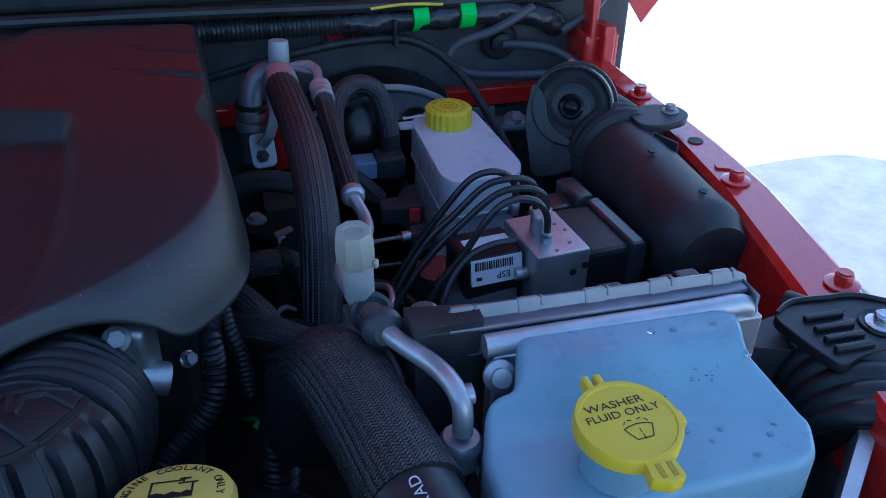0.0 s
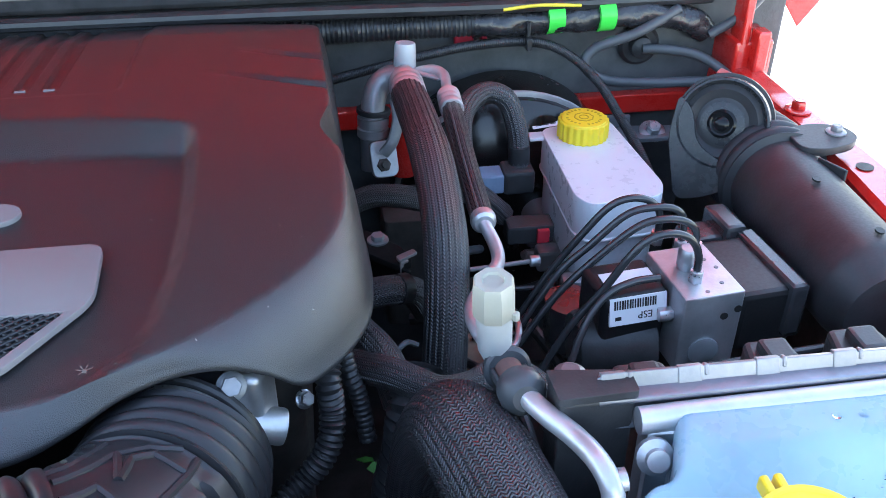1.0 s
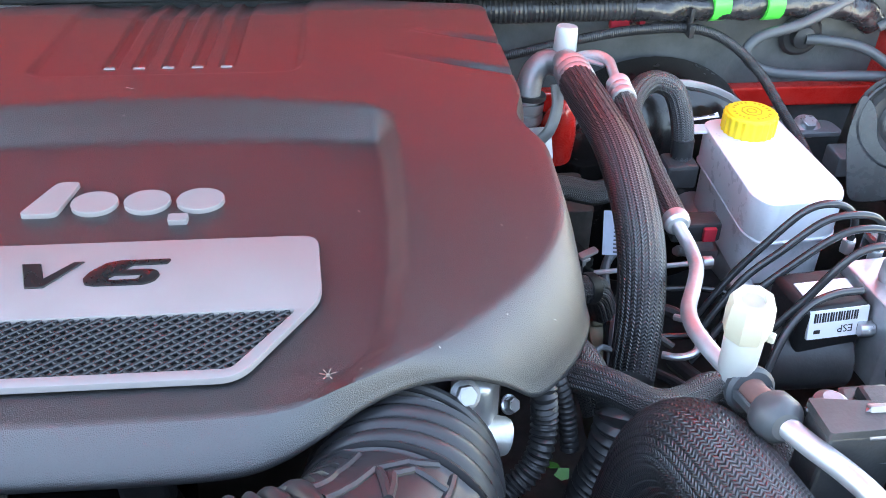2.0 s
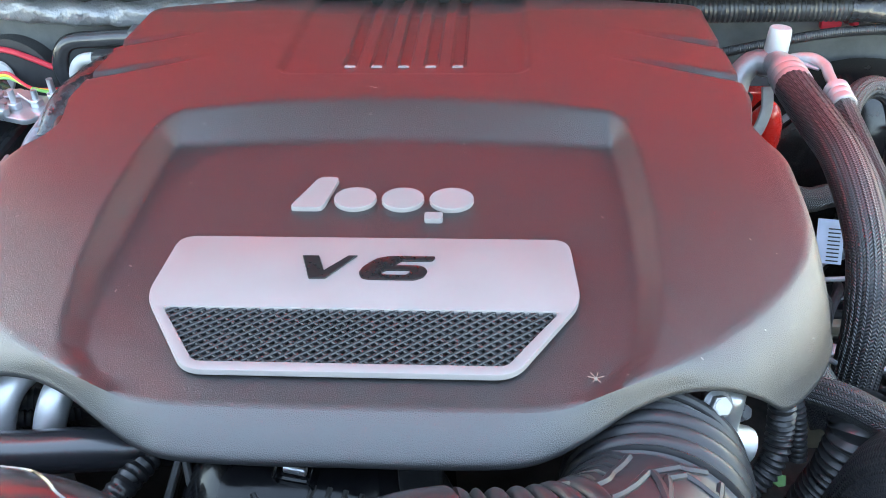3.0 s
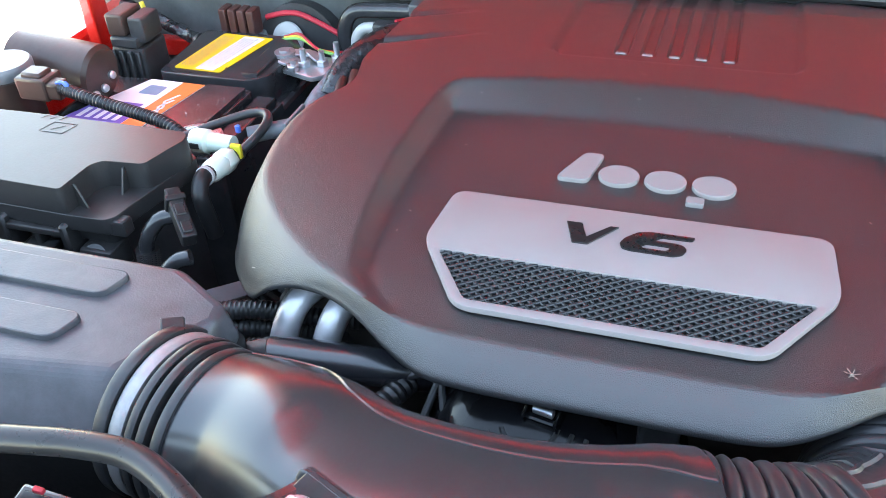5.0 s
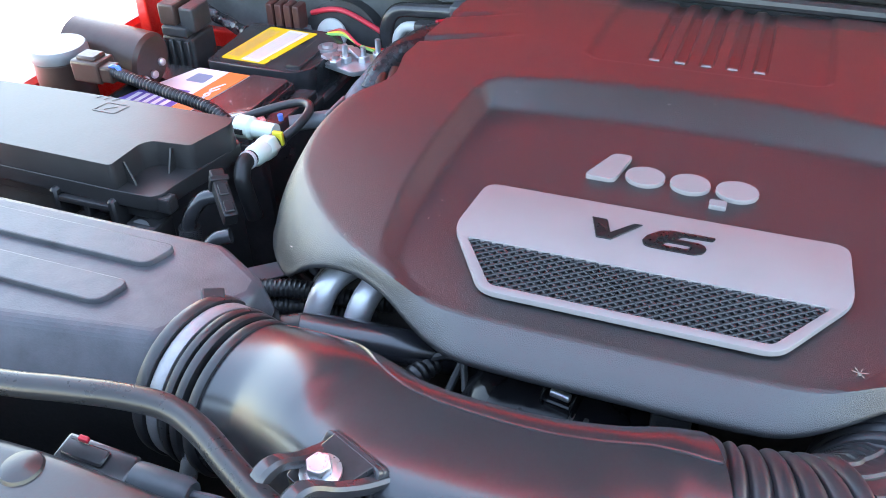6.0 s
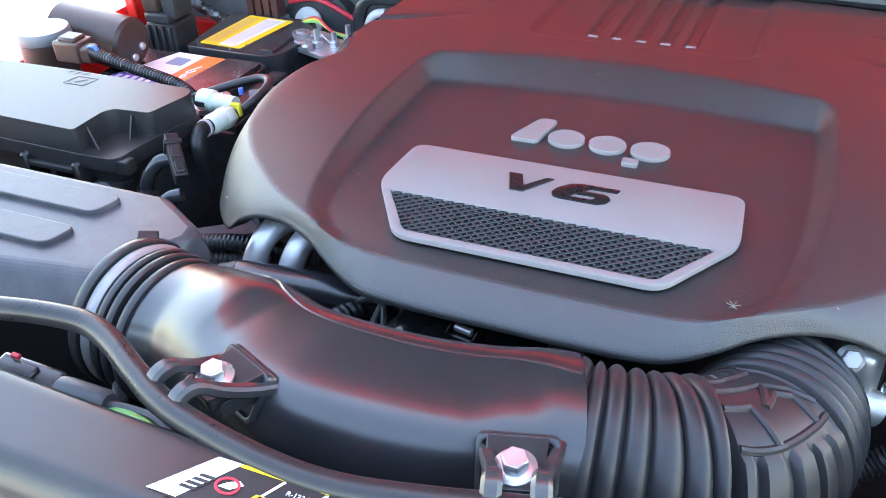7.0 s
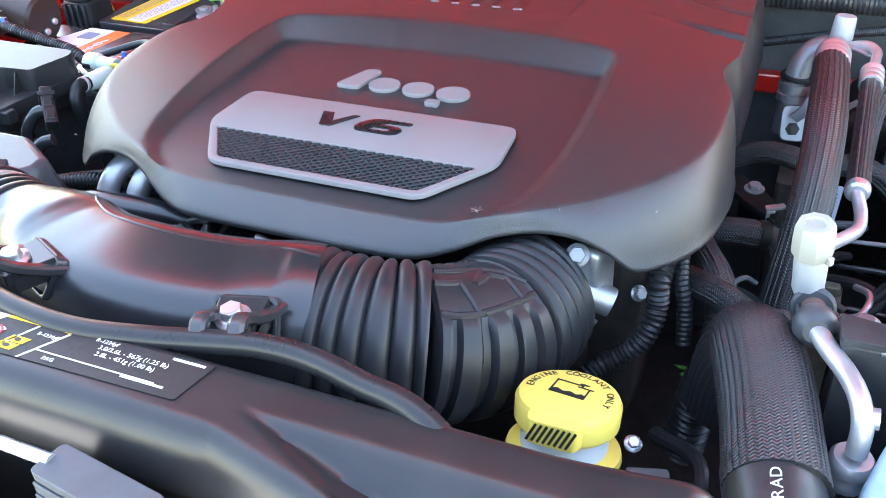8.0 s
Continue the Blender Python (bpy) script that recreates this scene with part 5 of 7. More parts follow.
for x, y, z, sx, sy, sz, yaw, m_ in ((0.275, -0.115, 0.93, 0.03, 0.025, 0.05, 20, M_GREY), (0.262, -0.145, 0.92, 0.02, 0.02, 0.06, -10, M_BLACK)):
    solo("steel_bracket", rbox(-sx / 2, sx / 2, -sy / 2, sy / 2, -sz / 2, sz / 2, 0.003, 2, pose(x, y, z, 10, 5, yaw)), m_, "small bracket deep between the hoses", "bracket", "brackets between the hoses")
flange_bolt((0.262, -0.098, 0.965), (0.2, -0.4, 1), 0.0042, M_ZINC, "zinc bolt deep beside the hose", 1.5)
tag = thing("tag_plate", (0.364, 0.242, 0.95), "small white bar-code tag behind the hose", "label")
part("card", rbox(-0.012, 0.010, -0.0005, 0.0005, -0.019, 0.019, 0, 1, pose(0.364, 0.246, 0.972, -35, 0, -8)), mat("faded_tag_paper", (0.40, 0.44, 0.54), 0.5, bump=0), tag)
part("bars", joined(*[rbox(-0.003, 0.007, -0.0012, -0.0006, -0.017 + k * 0.0034, -0.0158 + k * 0.0034, 0, 1, pose(0.364, 0.246, 0.972, -35, 0, -8)) for k in range(9)]), M_INK, tag)

# ---------------------------------------------------------------- air conditioning lines
big = thing("ac_suction_hose", (0.35, 0.2, 0.95), "thick braided air-conditioning hose with crimped ends", "hose")
part("sleeve", tube([(0.3445, 0.362, 1.0590), (0.3460, 0.325, 1.0600), (0.3470, 0.280, 1.0625), (0.3475, 0.230, 1.0650), (0.3480, 0.185, 1.0560), (0.3470, 0.140, 1.0370), (0.3435, 0.110, 1.0060), (0.3400, 0.095, 0.97), (0.336, 0.085, 0.92)], 0.0168, 84, 0.003, knit_shape(21, 0.022)), M_BRAID, big, "braided black sleeve")
cd = Vector((0.0, -1.0, 0.03)).normalized()
c0 = Vector((0.3450, 0.398, 1.0580))
part("crimp", lathe([(0.0, 0), (0.0125, 0), (0.0165, 0.004), (0.0172, 0.010), (0.0158, 0.013), (0.0172, 0.016), (0.0172, 0.022), (0.0158, 0.025), (0.0172, 0.028), (0.0172, 0.036), (0.016, 0.038)], 30, aim(c0, cd)), M_PIPE, big, "crimped aluminium ferrule")
part("elbow", tube([(0.345, 0.392, 1.058), (0.346, 0.415, 1.056), (0.348, 0.440, 1.045), (0.342, 0.455, 1.035)], 0.0115, 20, 0.004), M_PIPE, big, "bent aluminium pipe")
PORT = aim((0.3490, 0.447, 1.030), (0.05, 0.10, 1))
part("port_body", lathe([(0, 0), (0.0105, 0), (0.0105, 0.012), (0.0085, 0.014), (0.0085, 0.028), (0, 0.028)], 20, PORT), M_PIPE, big)
part("port_cap", lathe([(0, 0.022), (0.0106, 0.022), (0.0116, 0.024), (0.0111, 0.040), (0.0106, 0.046), (0.0095, 0.0475), (0, 0.0475)], 48, PORT, 6, 0.07), M_WHITE, big, "white plastic service cap with grip ribs")
part("manifold", tube([(0.346, 0.445, 1.043), (0.332, 0.452, 1.040), (0.319, 0.446, 1.028), (0.3135, 0.434, 1.004), (0.311, 0.424, 0.95)], 0.0125, 22), M_CAST, big, "bent aluminium pipe")
part("manifold_ring", lathe([(0.012, 0), (0.0175, 0), (0.0182, 0.002), (0.0175, 0.005), (0.012, 0.005)], 28, aim((0.315, 0.438, 1.008), (0.1, 0.1, 1))), M_RESO, big)
part("pipe_collar", lathe([(0, 0), (0.0150, 0), (0.0165, 0.002), (0.0165, 0.010), (0.0145, 0.011), (0.0145, 0.013), (0.0165, 0.014), (0.0165, 0.022), (0, 0.022)], 28, aim((0.313, 0.432, 0.984), (0.05, 0.1, 1))), M_ALU, big, "bright machined pipe collar")
part("flange", slab(rounded([(-0.013, -0.020), (0.015, -0.021), (0.017, 0.016), (-0.011, 0.018)], 0.009, 5), -0.003, 0.003, 0.001, 2, pose(0.319, 0.398, 0.976, 62, 0, 14)), M_ALU, big, "oval aluminium flange")
part("flange_nut", lathe([(0, 0), (0.0072, 0), (0.0072, 0.005), (0.0035, 0.006), (0.0035, 0.009), (0, 0.009)], 6, pose(0.320, 0.3935, 0.970, 62, 0, 14)), M_DARK, big, "dark steel nut")
part("heat_strap", tube([(0.336, 0.408, 1.036), (0.337, 0.400, 1.016), (0.330, 0.392, 0.996), (0.320, 0.390, 0.984)], 0.0062, 10, 0.004, flat=0.5), M_CAST, big, "bent steel strap")

small = thing("ac_liquid_line", (0.37, 0.1, 0.95), "bare aluminium air-conditioning line with a braided section", "pipe")
part("top_loop", tube([(0.352, 0.440, 1.044), (0.364, 0.436, 1.052), (0.377, 0.424, 1.058), (0.385, 0.410, 1.0575), (0.3845, 0.392, 1.056), (0.383, 0.372, 1.056)], 0.0050, 14, 0.003), M_PIPE, small)
part("web", slab([(0.350, 0.436), (0.380, 0.408), (0.384, 0.414), (0.355, 0.443)], 1.0515, 1.0545, 0.0008, 1), M_PIPE, small)
part("crimp", lathe([(0, 0), (0.0085, 0), (0.0112, 0.003), (0.0112, 0.010), (0.010, 0.012), (0.0112, 0.014), (0.0112, 0.019), (0.010, 0.021), (0.0112, 0.023), (0.0112, 0.030), (0.0105, 0.031)], 24, aim((0.3825, 0.366, 1.056), (-0.02, -0.99, -0.06))), M_PIPE, small, "crimped aluminium ferrule")
part("sleeve", tube([(0.382, 0.337, 1.0535), (0.3815, 0.29, 1.0480), (0.3810, 0.24, 1.0420), (0.3805, 0.20, 1.0395), (0.380, 0.166, 1.0385)], 0.0092, 36, 0.003, knit_shape(9, 0.05)), M_BRAID_B, small, "braided black sleeve")
part("end_ring", lathe([(0.004, 0), (0.0098, 0), (0.0104, 0.003), (0.0098, 0.008), (0.0075, 0.010), (0.004, 0.010)], 24, aim((0.380, 0.168, 1.0385), (0, -1, -0.05))), M_PIPE, small)
part("pipe", tube([(0.380, 0.160, 1.0375), (0.3850, 0.142, 1.0300), (0.3845, 0.124, 1.0275), (0.3780, 0.106, 1.0310), (0.3660, 0.080, 1.0380), (0.3540, 0.054, 1.0455), (0.3475, 0.030, 1.0530), (0.3470, 0.010, 1.0570), (0.3510, -0.008, 1.0575), (0.355, -0.025, 1.060)], 0.0052, 18, 0.003), M_PIPE, small, "bent aluminium pipe")
CAP = aim((0.3515, -0.0265, 1.0620), (-0.07, -0.10, 1))
part("port_body", lathe([(0, 0), (0.0065, 0.0), (0.0100, 0.010), (0.0106, 0.042), (0, 0.042)], 24, CAP), M_WHITE, small, "white port base")
part("port_cap", joined(lathe([(0, 0.037), (0.0118, 0.037), (0.0126, 0.039), (0.0126, 0.050), (0.0119, 0.0590), (0.0108, 0.0615), (0.0066, 0.0615), (0.0060, 0.0600), (0, 0.0600)], 8, CAP), rbox(0.0108, 0.0150, -0.002, 0.002, 0.036, 0.042, 0.0008, 1, CAP)), M_CREAM, small, "cream plastic service cap")
jd = Vector((0.06, -0.96, 0.27)).normalized()
JM = aim((0.3560, -0.0330, 1.0620), jd)
part("joint_core", lathe([(0, 0.004), (0.0085, 0.004), (0.0078, 0.012), (0.0085, 0.020), (0.0078, 0.030), (0, 0.034)], 24, JM), mat("reddish_seal_rubber", (0.16, 0.085, 0.075), 0.5), small, "reddish grey seal core")
part("joint_ring", lathe([(0.006, 0.0), (0.0118, 0.0), (0.0138, 0.0018), (0.0140, 0.0055), (0.0120, 0.0072), (0.006, 0.0072)], 28, JM), M_JOINT, small, "grey rubber ring")
part("joint_ring", lathe([(0.006, 0.026), (0.0112, 0.026), (0.0130, 0.0285), (0.0134, 0.0370), (0.0105, 0.0415), (0.0075, 0.044), (0, 0.044)], 28, JM), M_JOINT, small, "grey rubber ring")
for jx in (-0.0095, 0.0095):
    part("joint_clip", rbox(jx - 0.0012, jx + 0.0012, -0.003, 0.003, 0.004, 0.028, 0.0008, 1, JM), M_JOINT, small)
part("pipe_front", tube([(0.3575, -0.066, 1.0720), (0.3660, -0.085, 1.0725), (0.3780, -0.104, 1.0715), (0.3850, -0.122, 1.0710), (0.3885, -0.135, 1.0640), (0.3890, -0.138, 1.0450)], 0.0060, 20, 0.002), M_PIPE, small, "bent aluminium pipe")
part("end_fitting", lathe([(0, 0), (0.0105, 0), (0.0125, 0.003), (0.0125, 0.008), (0.0108, 0.010), (0.0108, 0.013), (0.0122, 0.015), (0.0122, 0.020), (0.010, 0.023), (0, 0.023)], 26, aim((0.3885, -0.137, 1.0420), (-0.06, 0.05, -1))), M_PIPE, small, "ribbed aluminium fitting")
part("tail", tube([(0.387, -0.136, 1.022), (0.384, -0.138, 1.00), (0.38, -0.15, 0.96)], 0.0095, 20, 0.003, sleeve_shape(9, 0.05)), M_BRAID_B, small)
part("stub", lathe([(0, 0), (0.006, 0), (0.006, 0.008), (0, 0.008)], 14, aim((0.3885, -0.130, 1.066), (1, 0, 0.1))), M_PIPE, small)

# ---------------------------------------------------------------- brake booster, cylinder and bottle
boost = thing("brake_booster", (0.49, 0.47, 0.8), "black steel brake booster against the firewall", "brake booster")
part("drum", lathe([(0, 0), (0.05, 0), (0.10, 0.012), (0.125, 0.03), (0.130, 0.05), (0.130, 0.10), (0, 0.10)], 48, aim((0.465, 0.415, 0.885), (0, 1, 0.02))), mat("glossy_enamelled_steel", (0.012, 0.010, 0.010), 0.2, bump=0.05, bscale=60, spec=0.6), boost)
part("rim", lathe([(0.1285, 0.036), (0.1315, 0.037), (0.1325, 0.039), (0.1315, 0.041), (0.1295, 0.042)], 48, aim((0.465, 0.415, 0.885), (0, 1, 0.02))), M_CAST, boost, "crimped steel rim")
BL = face_pose(Vector((0.498, 0.4335, 0.9885)), Vector((0.12, -0.62, 0.78)))
part("booster_label", rbox(-0.016, 0.016, -0.0075, 0.0075, 0, 0.0006, 0, 1, BL), M_LABEL_W, boost, "small white paper label")
part("booster_label_print", joined(*[rbox(-0.012 + 0.0085 * k, -0.0055 + 0.0085 * k, -0.005 + 0.0028 * j, -0.0035 + 0.0028 * j, 0.0007, 0.0009, 0, 1, BL) for k in range(3) for j in range(4)]), M_INK, boost)
nudge(-0.0086, 0.0119, -0.009)
brake = thing("brake_fluid_bottle", (0.525, 0.31, 0.88), "milky white brake fluid bottle with a yellow cap", "brake bottle")
res_top = rounded([(0.494, 0.392), (0.571, 0.404), (0.581, 0.262), (0.572, 0.240), (0.503, 0.233), (0.493, 0.250)], 0.014, 5)
part("bottle", slab(res_top, 0.962, 1.004, 0.006, 3), M_RES, brake)
part("bottle_foot", slab([(0.537 + (x - 0.537) * 0.93, 0.312 + (y - 0.312) * 0.93) for x, y in res_top], 0.915, 0.964, 0.008, 3), M_RES, brake)
part("seam", slab([(0.537 + (x - 0.537) * 1.02, 0.312 + (y - 0.312) * 1.02) for x, y in res_top], 0.962, 0.9655, 0.001, 1), M_RES, brake)
part("spout", rbox(0.479, 0.498, 0.372, 0.388, 0.999, 1.0025, 0.001), M_RES, brake)


def fluted(r, z0, z1, n, at, dip=0.05):
    bm = bmesh.new()
    out = []
    for i in range(n * 4):
        a = 2 * math.pi * i / (n * 4)
        k = r * (1 - (dip if i % 4 in (0, 1) else 0))
        out.append((at[0] + k * math.cos(a), at[1] + k * math.sin(a)))
    return slab(out, z0, z1, 0.0008, 1)


bcap = part("cap", joined(fluted(0.0262, 1.002, 1.0225, 22, (0.533, 0.370)), lathe([(0, 1.0220), (0.0235, 1.0220), (0.0225, 1.0240), (0.0195, 1.0245), (0, 1.0240)], 36, pose(0.533, 0.370, 0))), M_YELLOW, brake, "ribbed yellow screw cap")
part("cap_rings", joined(frame_plate(oval(0.533, 0.370, 0.0105, 0.0105, 8), oval(0.533, 0.370, 0.0092, 0.0092, 8), 1.0243, 1.0247, 0.00001), frame_plate(oval(0.533, 0.370, 0.0052, 0.0052, 20), oval(0.533, 0.370, 0.0040, 0.0040, 20), 1.0243, 1.0247, 0.00001),
                         *[sheet([(0.016, -0.0011), (0.0185, -0.0011), (0.0185, 0.0011), (0.016, 0.0011)], 0, 0.0003, pose(0.533, 0.370, 1.0244, 0, 0, 15 * k)) for k in range(24) if k % 6 != 5]), mat("dull_yellow_print", (0.45, 0.31, 0.02), 0.5, bump=0), bcap)
mc = thing("master_cylinder", (0.52, 0.33, 0.86), "dull aluminium brake master cylinder with pipe nuts", "brake cylinder")
part("barrel", lathe([(0, 0), (0.019, 0), (0.021, 0.01), (0.021, 0.16), (0, 0.16)], 26, aim((0.525, 0.255, 0.893), (-0.15, 1, 0.0))), M_ALU, mc)
part("lug", rbox(0.476, 0.50, 0.30, 0.32, 0.885, 0.91, 0.004), M_ALU, mc)
part("lug", rbox(0.482, 0.505, 0.225, 0.245, 0.90, 0.925, 0.004), M_ALU, mc)
part("boss", lathe([(0, 0), (0.015, 0), (0.016, 0.008), (0.010, 0.016), (0, 0.016)], 22, aim((0.487, 0.345, 0.905), (-0.7, -0.6, 0.4))), M_GREY, mc)
flange_bolt((0.482, 0.336, 0.885), (-0.8, -0.3, 0.2), 0.006, M_ZINC, "zinc pipe nut on the brake cylinder", 1.1, 2.0)
part("sensor", rbox(0.436, 0.482, 0.268, 0.292, 0.943, 0.963, 0.003), M_BLACK, mc, "black sensor plug")
part("sensor_clip", rbox(0.464, 0.476, 0.264, 0.272, 0.946, 0.960, 0.001), M_WIRE_R, mc, "red locking clip")

nudge(-0.0140, 0.0080, 0.001)
vac = thing("vacuum_hose", (0.45, 0.40, 0.95), "braided black vacuum hose looping to a plug", "hose")
part("loop", tube([(0.400, 0.275, 0.995), (0.402, 0.31, 1.022), (0.411, 0.352, 1.038), (0.434, 0.378, 1.045), (0.458, 0.378, 1.037), (0.468, 0.366, 1.008), (0.469, 0.355, 0.975), (0.468, 0.350, 0.955)], 0.0105, 52, 0.003, knit_shape(13, 0.03)), M_BRAID, vac, "braided black hose")
part("cuff", lathe([(0, 0), (0.0105, 0), (0.0105, 0.04), (0.0115, 0.042), (0.0115, 0.046), (0, 0.046)], 22, aim((0.469, 0.357, 0.995), (0, -0.08, -1))), M_RUBBER, vac)
part("elbow_block", rbox(0.450, 0.482, 0.335, 0.365, 0.951, 0.977, 0.004, 2), M_BLACK, vac, "black plug")
part("plug", rbox(0.426, 0.451, 0.337, 0.362, 0.953, 0.973, 0.002, 2), M_BLUEGREY, vac, "blue-grey connector")

# ---------------------------------------------------------------- brake hydraulic unit
nudge(-0.0200, 0.0010, 0.0065)
absu = thing("brake_control_unit", (0.58, 0.11, 0.88), "machined aluminium brake control unit with black modules", "brake unit")
am = pose(0.560, 0.118, 0.0, 0, 0, 6)
part("block", rbox(-0.025, 0.025, -0.034, 0.034, 0.93, 0.999, 0.0016, 2, am), M_ALU, absu, "machined aluminium block")
part("plug_disc", lathe([(0, 0), (0.0125, 0), (0.0125, 0.002), (0.0105, 0.003), (0, 0.0025)], 24, aim(am @ Vector((-0.003, -0.034, 0.947)), (0, -1, 0))), M_GREY, absu)
for hx, hz in ((0.010, 0.978), (0.021, 0.983)):
    part("hole", lathe([(0, 0), (0.0032, 0), (0.0032, 0.0006), (0, 0.0006)], 14, aim(am @ Vector((hx, -0.0341, hz)), (0, -1, 0))), M_INK, absu)
for hx, hy in ((0.012, -0.02), (0.018, 0.0), (0.014, 0.012), (-0.004, -0.028)):
    part("hole", lathe([(0, 0), (0.0018, 0), (0.0018, 0.0006), (0, 0.0006)], 10, am @ pose(hx, hy, 0.9988)), M_GREY, absu)
part("module", rbox(0.026, 0.078, -0.030, 0.050, 0.935, 0.990, 0.005, 2, am), M_PLUG, absu, "black plastic control module")
part("module_rim", joined(rbox(0.066, 0.083, -0.034, 0.054, 0.945, 0.994, 0.004, 2, am), *[rbox(0.070, 0.086, y, y + 0.012, 0.94, 0.988, 0.002, 1, am) for y in (-0.03, -0.012, 0.012, 0.034)]), M_SATIN, absu)
part("module_plug", joined(rbox(0.026, 0.072, 0.054, 0.084, 0.935, 0.988, 0.004, 2, am), rbox(0.056, 0.076, 0.050, 0.092, 0.955, 0.998, 0.004, 2, am)), M_SATIN, absu)
part("motor", lathe([(0, 0), (0.026, 0), (0.028, 0.004), (0.028, 0.062), (0, 0.062)], 36, aim(am @ Vector((-0.092, 0.010, 0.935)), (1, 0, 0))), M_BLACK, absu, "black round motor")
part("motor_shell", rbox(-0.080, -0.026, -0.012, 0.036, 0.915, 0.993, 0.005, 3, am), M_PLUG, absu)
part("top_label", rbox(-0.072, -0.030, 0.004, 0.020, 0.9925, 0.9938, 0.0, 1, am), M_LABEL_W, absu, "small white label on the motor")
LM = am @ pose(-0.0515, -0.0128, 0.9805, 78, 0, 0)
eslab = part("unit_label", rbox(-0.0235, 0.0235, -0.0115, 0.0115, -0.002, 0.0008, 0.0, 1, LM), M_LABEL_W, absu, "white bar-code label")
part("unit_print", joined(*[rbox(-0.020 + k * 0.0021, -0.020 + k * 0.0021 + (0.0011 if k % 3 else 0.0015), 0.002, 0.0095, 0.0009, 0.0012, 0, 1, LM) for k in range(17)], letters("ESP", 0.0085, 0.0001, "CENTER", LM @ pose(0.006, -0.0045, 0.0010, 0, 0, 180)),
                          lathe([(0, 0), (0.0042, 0), (0.0042, 0.0003), (0, 0.0003)], 5, LM @ pose(0.019, -0.005, 0.0009)), rbox(-0.019, -0.014, -0.007, -0.004, 0.0009, 0.0012, 0, 1, LM)), M_INK, eslab, "dark print and bar code")
part("valve", lathe([(0, 0), (0.008, 0), (0.0085, 0.003), (0.0085, 0.015), (0.0065, 0.018), (0, 0.018)], 20, am @ pose(-0.004, 0.006, 0.999)), M_ALU, absu)
for ny, nz in ((-0.018, 0.975), (0.022, 0.985)):
    part("nut", hexagon(0.006, 0, 0.011, aim(am @ Vector((-0.025, ny, nz)), (-1, 0, 0))), M_ZINC, absu)
brake_runs = ([(0.552, 0.18, 0.985), (0.552, 0.18, 1.012), (0.543, 0.18, 1.026), (0.526, 0.18, 1.031), (0.507, 0.18, 1.024), (0.484, 0.18, 0.996), (0.461, 0.178, 0.966), (0.435, 0.17, 0.93)],
              [(0.567, 0.165, 0.985), (0.567, 0.165, 1.013), (0.559, 0.165, 1.026), (0.541, 0.165, 1.030), (0.517, 0.165, 1.025), (0.490, 0.165, 0.999), (0.462, 0.162, 0.973), (0.43, 0.15, 0.93)],
              [(0.570, 0.145, 0.995), (0.569, 0.145, 1.016), (0.559, 0.145, 1.027), (0.540, 0.145, 1.031), (0.520, 0.145, 1.026), (0.493, 0.145, 1.003), (0.457, 0.142, 0.967), (0.42, 0.13, 0.92)],
              [(0.555, 0.105, 0.997), (0.554, 0.105, 1.022), (0.545, 0.105, 1.038), (0.529, 0.105, 1.044), (0.513, 0.105, 1.040), (0.500, 0.105, 1.026), (0.482, 0.105, 0.997), (0.459, 0.103, 0.967), (0.43, 0.095, 0.92)])
for run in brake_runs:
    bl = thing("brake_line", run[0], "thin black brake pipe bent over the aluminium block", "brake pipe", "brake pipes on the unit")
    part("nut", hexagon(0.0058, 0, 0.012, pose(run[0][0], run[0][1], run[0][2])), M_ZINC, bl)
    part("pipe", tube(run, 0.0031, 12, 0.003), M_SATIN, bl)
bl = thing("brake_line", (0.53, 0.1, 0.97), "thin black brake pipe along the motor", "brake pipe", "brake pipes on the unit")
part("pipe", tube([(0.529, 0.112, 0.9995), (0.505, 0.108, 1.000), (0.482, 0.100, 0.994), (0.462, 0.086, 0.972), (0.44, 0.060, 0.92)], 0.0031, 12, 0.003), M_SATIN, bl)
for k in range(2):
    solo("cross_pipe", tube([(0.40, 0.20 + 0.05 * k, 0.885 + 0.012 * k), (0.48, 0.19 + 0.05 * k, 0.89 + 0.012 * k), (0.53, 0.15 + 0.05 * k, 0.90)], 0.003, 10, 0.01), M_SATIN, "thin black pipe across the bay", "pipe", "pipes across the bay")
solo("black_valve", lathe([(0, 0), (0.02, 0), (0.022, 0.01), (0.022, 0.045), (0, 0.045)], 24, pose(0.478, 0.165, 0.90)), M_SATIN, "round black valve below the brake bottle", "valve")

# ---------------------------------------------------------------- cooler, shroud, washer tank
M_FLANGE = mat("dull_aluminium_sheet", (0.25, 0.26, 0.29), 0.40, metal=0.85, bump=0.2, bscale=300, var=0.15)
nudge()
cooler = thing("oil_cooler", (0.50, -0.09, 0.85), "bright aluminium cooler with a clipped header bar", "cooler")
hm = pose(0.4987, -0.0815, 1.0865) @ Matrix.Diagonal((0.848, 0.848, 0.848, 1))
part("flange", slab(rounded([(-0.132, -0.030), (0.116, -0.040), (0.116, 0.0), (0.109, 0.004), (-0.118, 0.006), (-0.132, -0.004)], 0.004), -0.002, 0.002, 0.0005, 1, hm @ pose(0, 0.004, -0.004, 68, 0, 0)), M_FLANGE, cooler, "dull folded flange")
part("header_bar", tube([hm @ Vector(p) for p in ((-0.100, -0.016, -0.020), (-0.05, -0.016, -0.019), (0.06, -0.016, -0.018), (0.098, -0.016, -0.017), (0.108, -0.015, -0.021), (0.112, -0.014, -0.032))], 0.0070, 22, 0.004, flat=1.15), M_PIPE, cooler, "rolled bright header bar")
part("ledge", rbox(-0.125, 0.112, -0.010, 0.004, -0.012, -0.007, 0.002, 2, hm), M_FLANGE, cooler)
